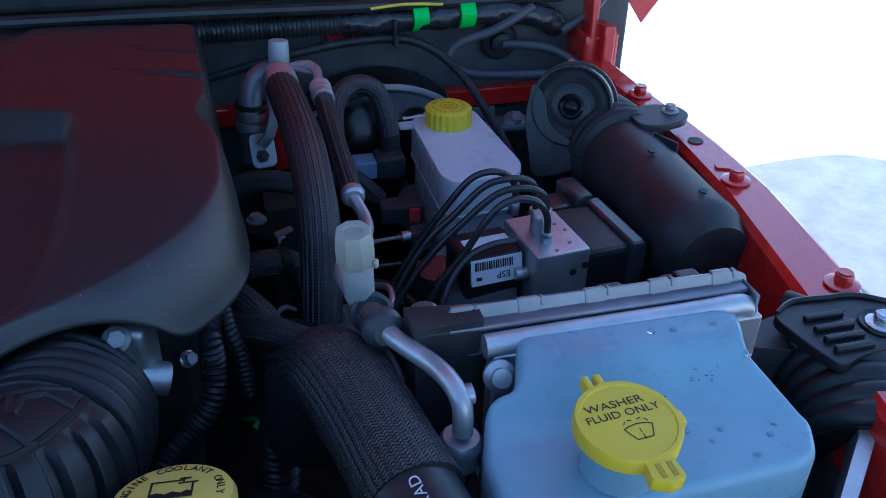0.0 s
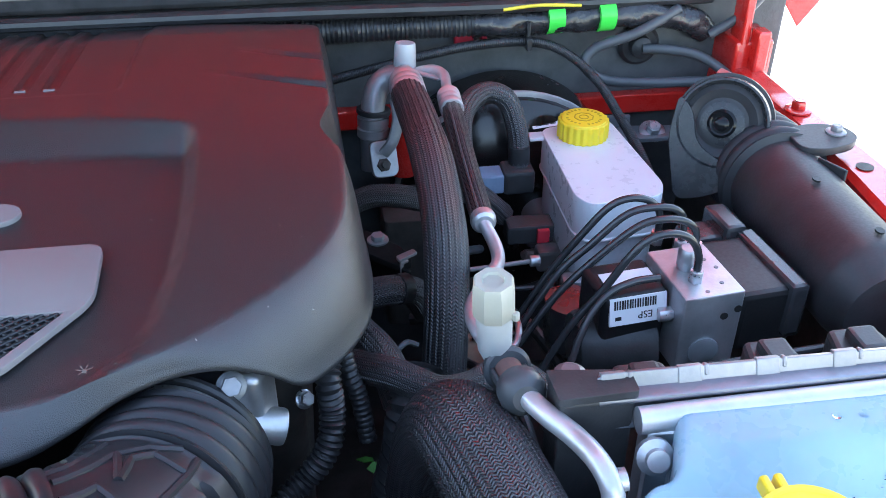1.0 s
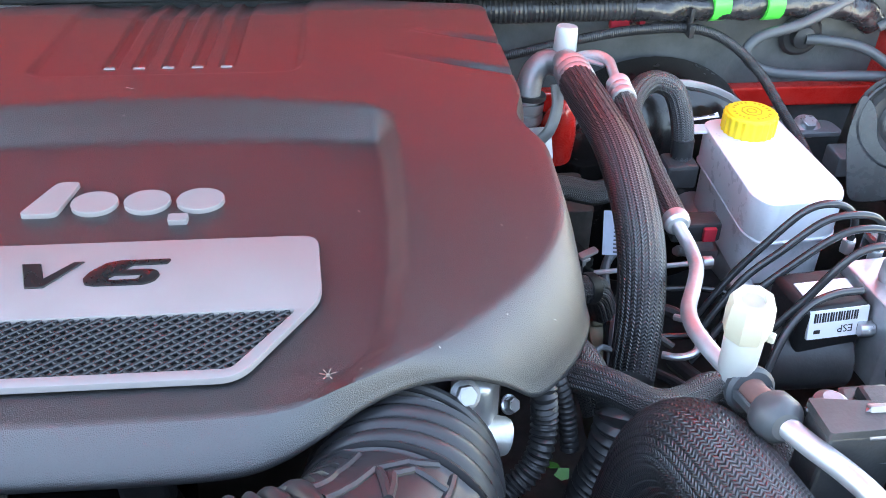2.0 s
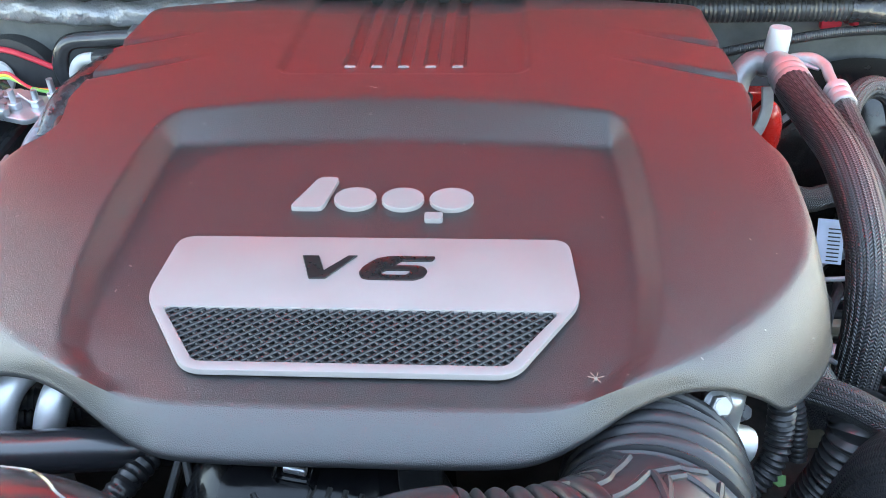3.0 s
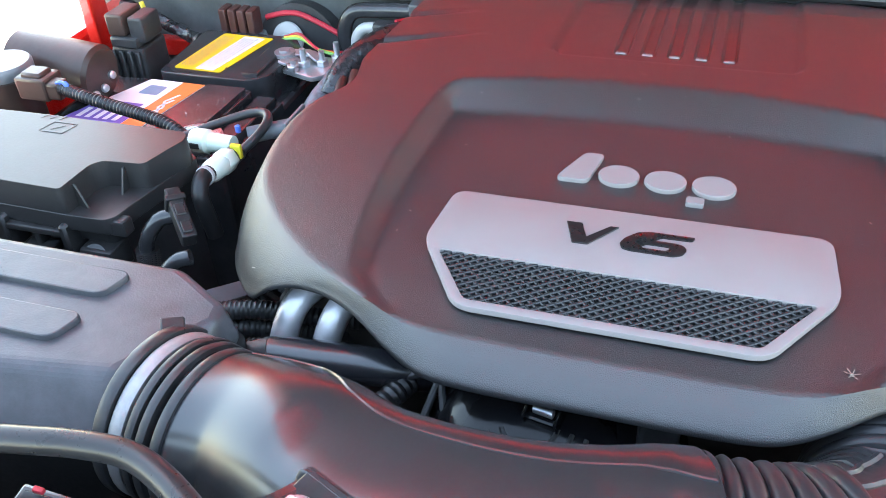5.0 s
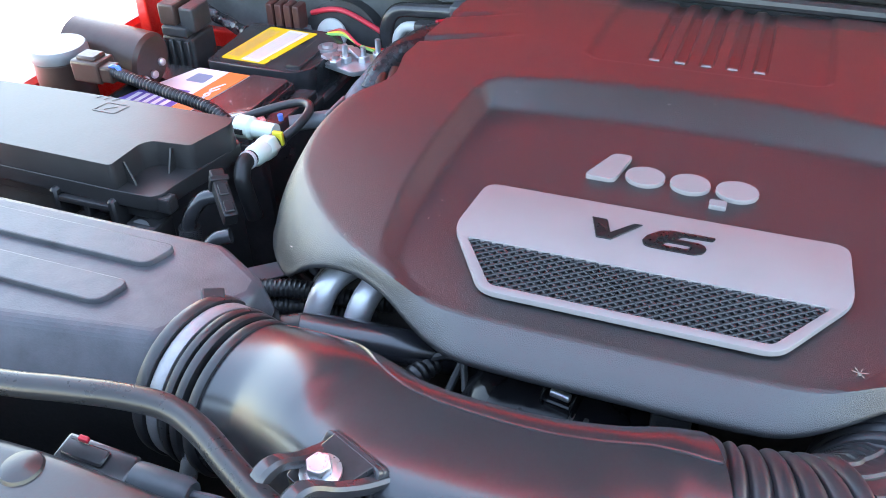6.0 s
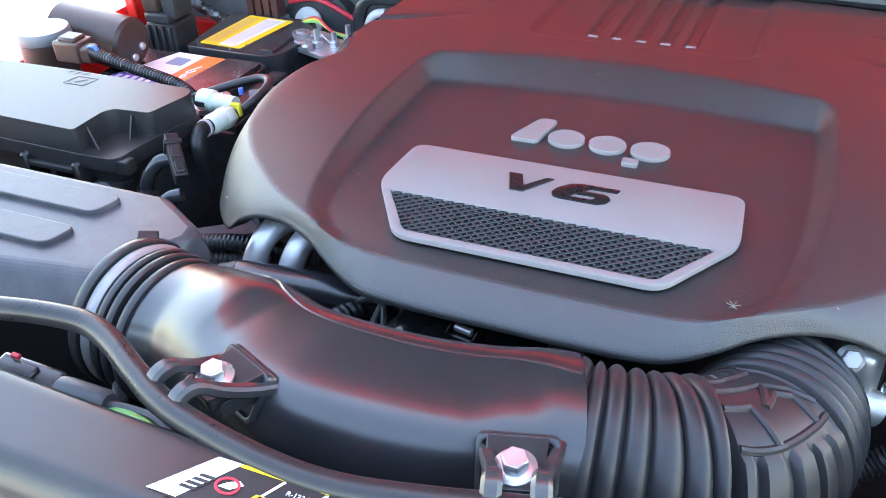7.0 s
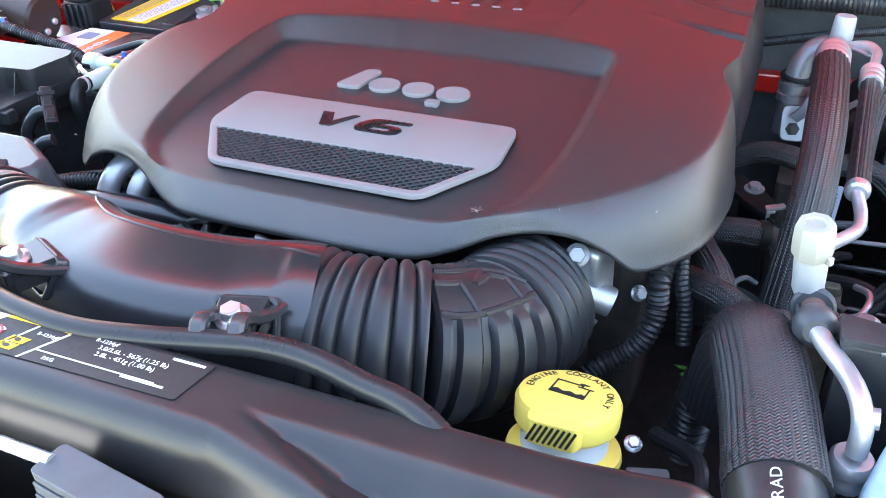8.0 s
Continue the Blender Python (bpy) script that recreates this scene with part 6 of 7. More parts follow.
part("end_plate", rbox(0.112, 0.1145, -0.022, 0.004, -0.10, -0.006, 0.001, 1, hm), M_FLANGE, cooler)
CE = hm @ pose(0, 0.004, -0.004, 68, 0, 0)
for cx in (-0.112, -0.062, -0.010, 0.042, 0.094):
    part("clip", rbox(cx - 0.0080, cx + 0.0080, -0.006, 0.0064, -0.0026, 0.0029, 0.001, 2, CE), M_CAST, cooler)
    part("clip_notch", rbox(cx + 0.0095, cx + 0.0125, -0.001, 0.0062, -0.0026, 0.0028, 0.0008, 1, CE), M_CAST, cooler)
part("core", rbox(-0.095, 0.12, -0.024, -0.006, -0.25, -0.024, 0.002, 1, hm), M_ALU, cooler)
part("end_knob", lathe([(0, 0), (0.009, 0), (0.010, 0.003), (0.009, 0.008), (0.005, 0.011), (0, 0.011)], 22, pose(0.384, -0.067, 1.074)), M_FLANGE, cooler)
part("side_bolt", lathe([(0, 0), (0.010, 0), (0.010, 0.004), (0.006, 0.006), (0.006, 0.010), (0, 0.010)], 20, aim((0.419, -0.109, 1.058), (-0.1, -1, 0.5))), M_ALU, cooler)
nudge(-0.0125, -0.0140, 0.0155)
shroud = thing("fan_shroud", (0.41, -0.15, 0.80), "black plastic fan shroud beside the cooler", "shroud")
part("post", slab([(0.3835, -0.054), (0.4265, -0.060), (0.4265, -0.0750), (0.3850, -0.0765)], 0.80, 1.0655, 0.002, 2), M_BLACK, shroud)
part("post_top", slab(rounded([(0.3825, -0.053), (0.4275, -0.059), (0.4275, -0.0760), (0.3840, -0.0775)], 0.002), 1.0657, 1.0705, 0.0015, 2), M_BLACK, shroud)
part("side_wall", rbox(0.392, 0.412, -0.26, -0.086, 0.80, 0.99, 0.003), M_BLACK, shroud)
part("foot", slab([(0.386, -0.09), (0.420, -0.10), (0.418, -0.16), (0.39, -0.16)], 0.86, 0.97, 0.006, 2), M_BLACK, shroud)

nudge(-0.015, -0.012, 0.008)
for x, y, w in ((0.468, -0.002, 0.05), (0.56, 0.008, 0.045), (0.625, 0.012, 0.05)):
    solo("black_bracket", joined(slab([(x - w / 2, y - 0.02), (x + w / 2, y - 0.022), (x + w / 2 - 0.008, y + 0.02), (x - w / 2 + 0.008, y + 0.02)], 0.99, 1.012, 0.004, 2), rbox(x - 0.01, x + 0.01, y - 0.012, y + 0.012, 1.01, 1.02, 0.003)), M_BLACK, "black plastic bracket behind the cooler", "bracket", "brackets behind the cooler")
solo("cross_rod", tube([(0.44, 0.022, 0.985), (0.53, 0.03, 0.99), (0.65, 0.035, 0.995)], 0.003, 8, 0.02), M_SATIN, "thin black rod behind the cooler", "rod")

nudge()
tank = thing("washer_tank", (0.49, -0.16, 0.75), "milky blue washer fluid tank with a yellow flip cap", "washer tank")


def tank_top(x, y):
    """Height of the tank's upper side: a high shelf at the back, a crease, a lower front."""
    z = 1.0545 + 0.0215 * smooth(-0.160, -0.122, y) - 0.07 * max(0.0, -0.17 - y)
    z -= 0.0020 * math.exp(-((x - 0.494 - 0.08 * (y + 0.1)) / 0.009) ** 2) - 0.0016 * math.exp(-((x - 0.506 - 0.08 * (y + 0.1)) / 0.010) ** 2)
    return z + 0.0022 * smooth(0.500, 0.520, x) * smooth(-0.175, -0.150, y) * smooth(-0.105, -0.125, y)


def tank_mesh():
    """Blow-moulded body over a notched outline."""
    outline = rounded([(0.434, -0.0955), (0.566, -0.0975), (0.578, -0.1065), (0.567, -0.132), (0.5845, -0.183), (0.574, -0.205), (0.560, -0.210), (0.390, -0.216), (0.391, -0.168), (0.401, -0.140), (0.408, -0.1355), (0.420, -0.134)], 0.0075, 6)
    n = len(outline)
    cx, cy = 0.488, -0.160
    inward = []
    for i in range(n):
        d = Vector(outline[(i + 1) % n]) - Vector(outline[i - 1])
        inward.append(Vector((d.y, -d.x)).normalized())
    loops = []
    for off, dz in ((-0.002, None), (0.0, -0.05), (0.0, -0.007), (0.0006, -0.0042), (0.0018, -0.0018), (0.0032, -0.0005), (0.0046, 0.0)):
        row = []
        for (x, y), w in zip(outline, inward):
            px, py = x + w.x * off, y + w.y * off
            row.append((px, py, 0.75 if dz is None else tank_top(px, py) + dz))
        loops.append(row)
    for i in range(1, 26):
        k = 1 - i / 26
        loops.append([(cx + (x - cx) * k, cy + (y - cy) * k, tank_top(cx + (x - cx) * k, cy + (y - cy) * k)) for x, y, _ in loops[6]])
    verts = [v for r in loops for v in r]
    faces = [(a * n + j, a * n + (j + 1) % n, (a + 1) * n + (j + 1) % n, (a + 1) * n + j) for a in range(len(loops) - 1) for j in range(n)]
    faces.append(tuple((len(loops) - 1) * n + j for j in range(n)))
    me = bpy.data.meshes.new("t")
    me.from_pydata(verts, [], faces)
    bm = bmesh.new()
    bm.from_mesh(me)
    bpy.data.meshes.remove(me)
    return bm


part("tank_shell", tank_mesh(), M_TANK, tank, sharp=1.0)
WM = pose(0.4595, -0.1925, 1.0845, 4, 0, 2) @ Matrix.Diagonal((0.87, 0.87, 0.87, 1))
part("neck", lathe([(0, -0.035), (0.024, -0.035), (0.024, -0.004), (0, -0.004)], 36, WM), M_TANK, tank)
wcap = part("cap", lathe([(0, -0.006), (0.031, -0.006), (0.0325, -0.004), (0.0325, 0.004), (0.0315, 0.0062), (0.0290, 0.0062), (0.0282, 0.005), (0, 0.005)], 48, WM), M_YELLOW, tank, "yellow flip cap")
part("cap_tab", slab(rounded([(-0.005, -0.029), (0.012, -0.029), (0.013, -0.046), (0.004, -0.048), (-0.007, -0.043)], 0.002), -0.004, 0.0055, 0.0012, 2, WM), M_YELLOW, wcap)
for hx in (-0.013, -0.005):
    part("cap_hinge", rbox(hx, hx + 0.005, 0.029, 0.0405, -0.004, 0.006, 0.0015, 2, WM), M_YELLOW, wcap)
part("cap_lug", rbox(0.029, 0.0345, -0.009, 0.001, -0.005, 0.005, 0.0015, 2, WM), M_YELLOW, wcap)
part("cap_tab_slots", joined(rbox(-0.001, 0.002, -0.044, -0.034, 0.0056, 0.006, 0, 1, WM), rbox(0.006, 0.009, -0.044, -0.034, 0.0056, 0.006, 0, 1, WM)), mat("cap_shadow_line", (0.5, 0.34, 0.02), 0.5, bump=0), wcap)
TM = WM @ pose(0.0005, 0.001, 0.0052, 0, 0, 3) @ Matrix.Diagonal((0.88, 0.9, 1, 1))
part("cap_text", joined(letters("WASHER", 0.0088, 0.0001, "CENTER", TM @ pose(-0.003, 0.0145, 0), squash=1.25), letters("FLUID ONLY", 0.0088, 0.0001, "CENTER", TM @ pose(-0.001, 0.0055, 0), squash=1.12)), M_INK, wcap, "black printed words")


def stroke(pts, w, m):
    bits = []
    for a, b in zip(pts, pts[1:]):
        a, b = Vector(a), Vector(b)
        d = (b - a).normalized()
        nrm = Vector((-d.y, d.x)) * w / 2
        bits.append(sheet([tuple(a - nrm), tuple(b - nrm), tuple(b + nrm), tuple(a + nrm)], 0, 0.0002, m))
    return joined(*bits)


part("cap_sign", joined(stroke([(-0.003, -0.0175), (0.009, -0.0175), (0.0135, -0.0075), (0.009, -0.0058), (0.003, -0.0050), (-0.003, -0.0058), (-0.0075, -0.0075), (-0.003, -0.0175)], 0.0007, TM), stroke([(0.003, -0.0185), (0.003, -0.014)], 0.0006, TM), stroke([(0.003, -0.0125), (0.003, -0.009)], 0.0006, TM),
                        stroke([(-0.006, -0.004), (-0.004, -0.0015)], 0.0006, TM), stroke([(-0.002, -0.0010), (0.001, -0.0015)], 0.0006, TM), stroke([(0.005, -0.0015), (0.008, -0.0010)], 0.0006, TM), stroke([(0.010, -0.002), (0.012, -0.0045)], 0.0006, TM)), M_INK, wcap, "black windscreen sign")
beads = []
rnd = random.Random(5)
for k in range(70):
    x, y = rnd.uniform(0.462, 0.56), rnd.uniform(-0.160, -0.140)
    if k < 14:
        x, y = rnd.uniform(0.49, 0.57), rnd.uniform(-0.20, -0.11)
    r = rnd.uniform(0.0007, 0.0017) if k >= 14 else rnd.uniform(0.0018, 0.0032)
    zt = tank_top(x, y) - 0.0004
    beads.append(lathe([(0, 0), (r, 0), (r * 0.8, r * 0.3), (0, r * 0.45)], 8, pose(x, y, zt)))
solo("water_drops", joined(*beads), mat("water", (0.9, 0.95, 1.0), 0.05, trans=1.0, ior=1.33, bump=0, var=0.0, rvar=0.0), "water drops on the washer tank", "water drops", kind="stuff")

# ---------------------------------------------------------------- fender side: horn, resonator, front rubber duct
nudge(-0.0096, 0.0015, -0.0069)
M_HORN = mat("dark_grey_horn_plastic", (0.026, 0.027, 0.030), 0.28, bump=0.05, bscale=200, var=0.2)
horn = thing("horn", (0.665, 0.30, 0.98), "round black and grey car horn", "horn")
hx = Vector((-0.50, -0.80, 0.34))
hp = Vector((0.650, 0.312, 1.040))
HM = face_pose(hp, hx)
part("rear_shell", lathe([(0, -0.03), (0.024, -0.03), (0.038, -0.018), (0.042, -0.006), (0.0435, 0.0), (0.042, 0.004), (0.032, 0.010), (0.024, 0.006), (0.015, 0.008), (0.012, 0.013), (0, 0.014)], 44, aim(hp, hx)), M_RESO, horn, "black pressed steel shell")
part("rim", lathe([(0.042, -0.012), (0.0465, -0.012), (0.047, -0.009), (0.0465, -0.006), (0.042, -0.006)], 44, aim(hp, hx)), M_BLACK, horn)
part("trumpet", slab(rounded([(-0.044, 0.022), (-0.047, -0.02), (-0.030, -0.080), (-0.002, -0.072), (0.034, -0.050), (0.036, -0.036), (0.006, -0.036), (-0.020, -0.022), (-0.028, 0.008)], 0.012), 0.002, 0.012, 0.004, 3, HM), M_HORN, horn, "grey plastic trumpet")
part("stud", lathe([(0, 0.012), (0.013, 0.012), (0.0135, 0.0145), (0.011, 0.016), (0.008, 0.015), (0.007, 0.019), (0.004, 0.021), (0, 0.021)], 24, aim(hp, hx)), M_GLOSS, horn)
part("ring", lathe([(0.016, 0.0085), (0.0205, 0.0085), (0.021, 0.0105), (0.0165, 0.0115)], 30, aim(hp, hx)), M_HORN, horn)
part("volute", lathe([(0.036, 0.004), (0.0385, 0.010), (0.0405, 0.0125), (0.0425, 0.012), (0.0435, 0.008), (0.0435, 0.002)], 48, aim(hp, hx)), M_HORN, horn, "raised spiral horn wall")
part("strap", rbox(-0.004, 0.004, -0.01, 0.04, -0.0015, 0.0015, 0.001, 1, pose(0.688, 0.352, 1.06, 0, -35, 20)), M_ZINC, horn)

nudge(-0.0081, 0.004, -0.0052)
reso = thing("resonator", (0.68, 0.17, 0.9), "black plastic resonator bottle bolted to the fender", "resonator")


def bottle_shape(s, L, a):
    k = 1.0
    if s < 0.081:
        k += 0.10 + 0.12 * abs(math.cos(s / 0.0135 * math.pi)) ** 0.7 - 0.05
    k *= 1 - 0.22 * smooth(L - 0.03, L, s)
    return k


part("bottle", tube([(0.690, 0.338, 0.988), (0.688, 0.28, 0.995), (0.684, 0.20, 0.996), (0.682, 0.12, 0.996), (0.682, 0.078, 0.996), (0.682, 0.062, 0.995)], 0.0437, 48, 0.0027, bottle_shape, flat=1.05), M_RESO, reso, "black moulded bottle")
part("ear", slab(rounded([(0.690, 0.236), (0.712, 0.230), (0.740, 0.238), (0.753, 0.252), (0.750, 0.274), (0.724, 0.284), (0.690, 0.276)], 0.012), 1.038, 1.0455, 0.002, 2), M_RESO, reso, "black fixing ear")
part("ear_web", rbox(-0.0014, 0.0014, -0.030, 0.0, -0.045, 0.002, 0.0008, 1, pose(0.700, 0.224, 1.040, 0, 0, 24)), M_RESO, reso)
for x, y, z in ((0.676, 0.183, 1.0435), (0.684, 0.100, 1.0435)):
    part("pinhole", lathe([(0, 0), (0.0038, 0), (0.0038, 0.0015), (0, 0.0015)], 14, aim((x, y, z), (0.1, -0.15, 1))), M_INK, reso)
flange_bolt((0.735, 0.261, 1.0455), (0, 0, 1), 0.0058, M_CAST, "zinc bolt holding the resonator ear", 1.6)
nudge(-0.011, 0.0046, -0.0093)
for x, y in ((0.749, 0.348), (0.746, 0.139), (0.736, -0.033)):
    flange_bolt((x, y, 1.031), (0, 0, 1), 0.0078, M_RED, "red painted bolt on the fender rail", 1.75, 1.15)

nudge()
M_OLDRUBBER = mat("dull_black_rubber", (0.014, 0.014, 0.016), 0.42, bump=0.15, bscale=200)
fr = thing("rubber_duct", (0.67, -0.12, 0.9), "ribbed black rubber air duct bolted over the red rail", "air duct")


def duct_ribs(s, L, a):
    """Round folds, gathered at both ends."""
    return 0.95 + 0.09 * abs(math.cos(math.pi * s / 0.0118)) ** 0.6 - 0.25 * smooth(0.010, 0.0, s) - 0.10 * smooth(L - 0.012, L, s)


part("hose", tube([(0.692, -0.044, 0.983), (0.690, -0.062, 0.984), (0.687, -0.085, 0.984), (0.683, -0.108, 0.982), (0.678, -0.130, 0.976), (0.674, -0.142, 0.970)], 0.0455, 48, 0.0010, duct_ribs), M_OLDRUBBER, fr, "folded rubber hose")
part("ear", slab(rounded([(0.640, -0.062), (0.662, -0.049), (0.690, -0.0510), (0.714, -0.0530), (0.740, -0.068), (0.746, -0.088), (0.726, -0.105), (0.698, -0.112), (0.674, -0.115), (0.654, -0.124), (0.646, -0.095)], 0.009), 1.0225, 1.0305, 0.003, 3), M_OLDRUBBER, fr, "flat fixing ear")
part("ear_lip", tube([(0.646, -0.060, 1.0300), (0.663, -0.0515, 1.0315), (0.690, -0.0530, 1.0320), (0.713, -0.0550, 1.0320), (0.737, -0.069, 1.0310)], 0.0022, 8, 0.003), M_OLDRUBBER, fr)
for y_ in (-0.0730, -0.0855, -0.0970, -0.1080):
    part("raised_rib", rbox(0.659, 0.690, y_ - 0.0026, y_ + 0.0026, 1.0295, 1.0345, 0.0014, 2), M_OLDRUBBER, fr)
part("bolt_seat", lathe([(0.0125, 0), (0.0155, 0.0), (0.0165, 0.0012), (0.0155, 0.0022), (0.0125, 0.0010)], 28, pose(0.711, -0.089, 1.0303)), M_OLDRUBBER, fr)
part("spigot", lathe([(0, 0), (0.010, 0), (0.0105, 0.003), (0.0095, 0.03), (0.008, 0.032), (0, 0.032)], 20, aim((0.696, -0.052, 1.012), (-0.62, 0.78, 0.05))), M_RESO, fr, "grey rubber spigot")
part("inlet", slab(rounded([(0.622, -0.072), (0.636, -0.047), (0.668, -0.040), (0.672, -0.062), (0.650, -0.082)], 0.004), 0.94, 1.013, 0.003, 2), M_RESO, fr, "dull plastic inlet")
flange_bolt((0.711, -0.089, 1.0305), (0, 0, 1), 0.0072, M_ZINC, "zinc bolt on the rubber duct", 1.6)
solo("bump_stop", lathe([(0, 0), (0.008, 0), (0.009, 0.004), (0.008, 0.009), (0.004, 0.011), (0, 0.011)], 22, aim((0.643, -0.027, 1.014), (-0.7, -0.5, 0.3))), M_RED, "small red bump stop behind the cooler", "bump stop")
solo("headlight_edge", slab(rounded([(0.666, -0.133), (0.673, -0.139), (0.667, -0.156), (0.612, -0.207), (0.604, -0.202), (0.653, -0.155)], 0.003), 0.93, 1.0, 0.003, 2), M_ALU, "bright trim edge at the fender corner", "trim")

# ---------------------------------------------------------------- firewall: looms, pipes, clips
nudge()
loom = thing("main_loom", (0.4, 0.5, 1.05), "thick taped wiring loom along the firewall", "wiring loom")
part("conduit", tube([(0.16, 0.497, 1.078), (0.26, 0.50, 1.075), (0.36, 0.502, 1.075), (0.435, 0.503, 1.075)], 0.0125, 20, 0.0016, ridged(0.0052, 0.14)), M_RUBBER, loom, "corrugated black conduit")
part("taped", tube([(0.430, 0.503, 1.075), (0.50, 0.504, 1.074), (0.56, 0.505, 1.075), (0.62, 0.507, 1.076), (0.675, 0.51, 1.066), (0.70, 0.515, 1.05)], 0.0145, 24, 0.004, lambda s, L, a: 1 + 0.06 * math.sin(s * 90 + 3 * a) + 0.04 * math.sin(s * 210 - 2 * a)), M_TAPE, loom, "wrinkled black tape")
for x in (0.518, 0.575):
    part("tape_band", tube([(x - 0.008, 0.5035, 1.0775), (x + 0.010, 0.5045, 1.078)], 0.0172, 24, 0.003, lambda s, L, a: 1 + 0.03 * math.sin(3 * a)), M_GREEN, loom, "bright green tape")
solo("wiring_conduit", tube([(0.27, 0.488, 1.025), (0.34, 0.49, 1.040), (0.42, 0.492, 1.054), (0.49, 0.492, 1.056), (0.53, 0.485, 1.044), (0.562, 0.465, 1.018), (0.58, 0.43, 0.99), (0.592, 0.38, 0.965), (0.60, 0.33, 0.93)], 0.0052, 12, 0.0007, ridged(0.0022, 0.10)), M_RUBBER, "black corrugated cable along the firewall", "conduit")
solo("cable_tie", joined(rbox(0.485, 0.491, 0.478, 0.500, 1.050, 1.064, 0.001, 1), rbox(0.486, 0.490, 0.484, 0.488, 1.06, 1.08, 0.001, 1)), M_RUBBER, "black cable tie on the firewall conduit", "cable tie")
solo("grey_hose", tube([(0.66, 0.50, 1.082), (0.61, 0.49, 1.060), (0.565, 0.485, 1.048), (0.552, 0.482, 1.03), (0.575, 0.48, 1.012), (0.63, 0.478, 1.006), (0.69, 0.478, 1.004), (0.74, 0.48, 1.0)], 0.0058, 14, 0.005), M_GREYHOSE, "thin grey rubber hose looping on the firewall", "hose")
solo("grey_hose", tube([(0.625, 0.505, 1.036), (0.655, 0.50, 1.035), (0.69, 0.492, 1.028), (0.72, 0.47, 1.01), (0.735, 0.44, 0.995)], 0.0055, 14, 0.005), M_GREYHOSE, "thin grey rubber hose to the fender", "hose")
solo("grey_hose", tube([(0.70, 0.50, 1.05), (0.735, 0.495, 1.075), (0.76, 0.50, 1.10)], 0.0055, 12, 0.005), M_GREYHOSE, "thin grey hose by the cowl", "hose")
solo("round_grommet", joined(lathe([(0, 0), (0.022, 0), (0.024, 0.004), (0.020, 0.008), (0.013, 0.008), (0.012, 0.016), (0.006, 0.02), (0, 0.02)], 28, aim((0.626, 0.5245, 1.035), (0, -1, 0)))), M_RESO, "dark round rubber grommet", "grommet")
solo("red_clip", joined(rbox(0.412, 0.434, 0.515, 0.5245, 1.046, 1.068, 0.003), rbox(0.440, 0.447, 0.505, 0.5245, 1.052, 1.064, 0.002)), M_WIRE_R, "red plastic clip on the firewall", "clip")
solo("steel_hanger", joined(slab(rounded([(0.60, 0.47), (0.68, 0.47), (0.675, 0.50), (0.605, 0.507)], 0.01), 0.935, 0.941, 0.001, 1), rbox(0.665, 0.69, 0.44, 0.475, 0.90, 0.925, 0.003)), M_GREY, "grey steel hanger below the flange", "bracket")
flange_bolt((0.642, 0.485, 0.941), (0, -0.5, 1), 0.009, M_ZINC, "zinc bolt on the firewall hanger", 1.7)
solo("steel_strip", rbox(0.36, 0.62, 0.500, 0.5075, 0.942, 0.956, 0.002), M_GREY, "grey steel strip below the red flange", "trim")
solo("yellow_wire", tube([(0.46, 0.488, 1.094), (0.50, 0.488, 1.097), (0.545, 0.49, 1.094)], 0.0018, 6, 0.004), M_WIRE_Y, "thin yellow wire over the loom", "wire")
solo("red_tower", lathe([(0, -0.03), (0.020, -0.03), (0.0195, 0.0), (0.016, 0.018), (0.010, 0.032), (0.005, 0.038), (0, 0.040)], 30, aim((0.345, 0.425, 0.976), (0.05, -0.25, 1))), M_RED, "red painted cone behind the hoses", "boss")
solo("black_bracket", slab(rounded([(0.315, 0.345), (0.372, 0.345), (0.372, 0.42), (0.315, 0.42)], 0.008), 0.80, 0.930, 0.006, 2), M_DARK, "grimy black bracket under the red boss", "bracket")

# ---------------------------------------------------------------- battery
nudge(-0.0124, 0.014, 0)
bat = thing("battery", (-0.50, 0.34, 0.84), "black car battery with yellow and white labels", "battery")
part("case", joined(rbox(-0.615, -0.405, 0.205, 0.340, 0.82, 0.985, 0.006, 2), rbox(-0.552, -0.409, 0.330, 0.455, 0.82, 0.984, 0.006, 2)), M_SATIN, bat)
part("lid_back", slab(rounded([(-0.556, 0.335), (-0.440, 0.335), (-0.425, 0.350), (-0.418, 0.425), (-0.44, 0.455), (-0.562, 0.455)], 0.008), 0.98, 1.0165, 0.004, 2), M_SATIN, bat)
part("lid_front", slab(rounded([(-0.615, 0.208), (-0.450, 0.208), (-0.436, 0.225), (-0.432, 0.328), (-0.615, 0.328)], 0.008), 0.98, 1.010, 0.004, 2), M_SATIN, bat)
part("lid_gutter", rbox(-0.440, -0.405, 0.21, 0.34, 0.98, 0.992, 0.002), M_SATIN, bat)
part("lid_ridge", rbox(-0.456, -0.436, 0.346, 0.425, 1.0150, 1.0200, 0.0016, 2, pose(0, 0, 0)), M_SATIN, bat)
part("vent_cover", slab(rounded([(-0.500, 0.216), (-0.452, 0.216), (-0.441, 0.230), (-0.437, 0.322), (-0.484, 0.322)], 0.003), 1.0085, 1.0150, 0.0016, 2), M_SATIN, bat, "raised vent cover")
part("vent_cover", rbox(-0.430, -0.408, 0.226, 0.330, 0.990, 1.0030, 0.002, 2), M_SATIN, bat, "raised vent cover")
ly = part("warning_label", sheet(rounded([(-0.543, 0.348), (-0.483, 0.346), (-0.464, 0.444), (-0.532, 0.447)], 0.003), 1.0167, 0.0005), M_LABEL_Y, bat, "yellow warning label")
part("label_panel", sheet([(-0.516, 0.350), (-0.492, 0.349), (-0.474, 0.440), (-0.502, 0.442)], 1.0173, 0.0004), M_LABEL_W, ly, "white text panel")
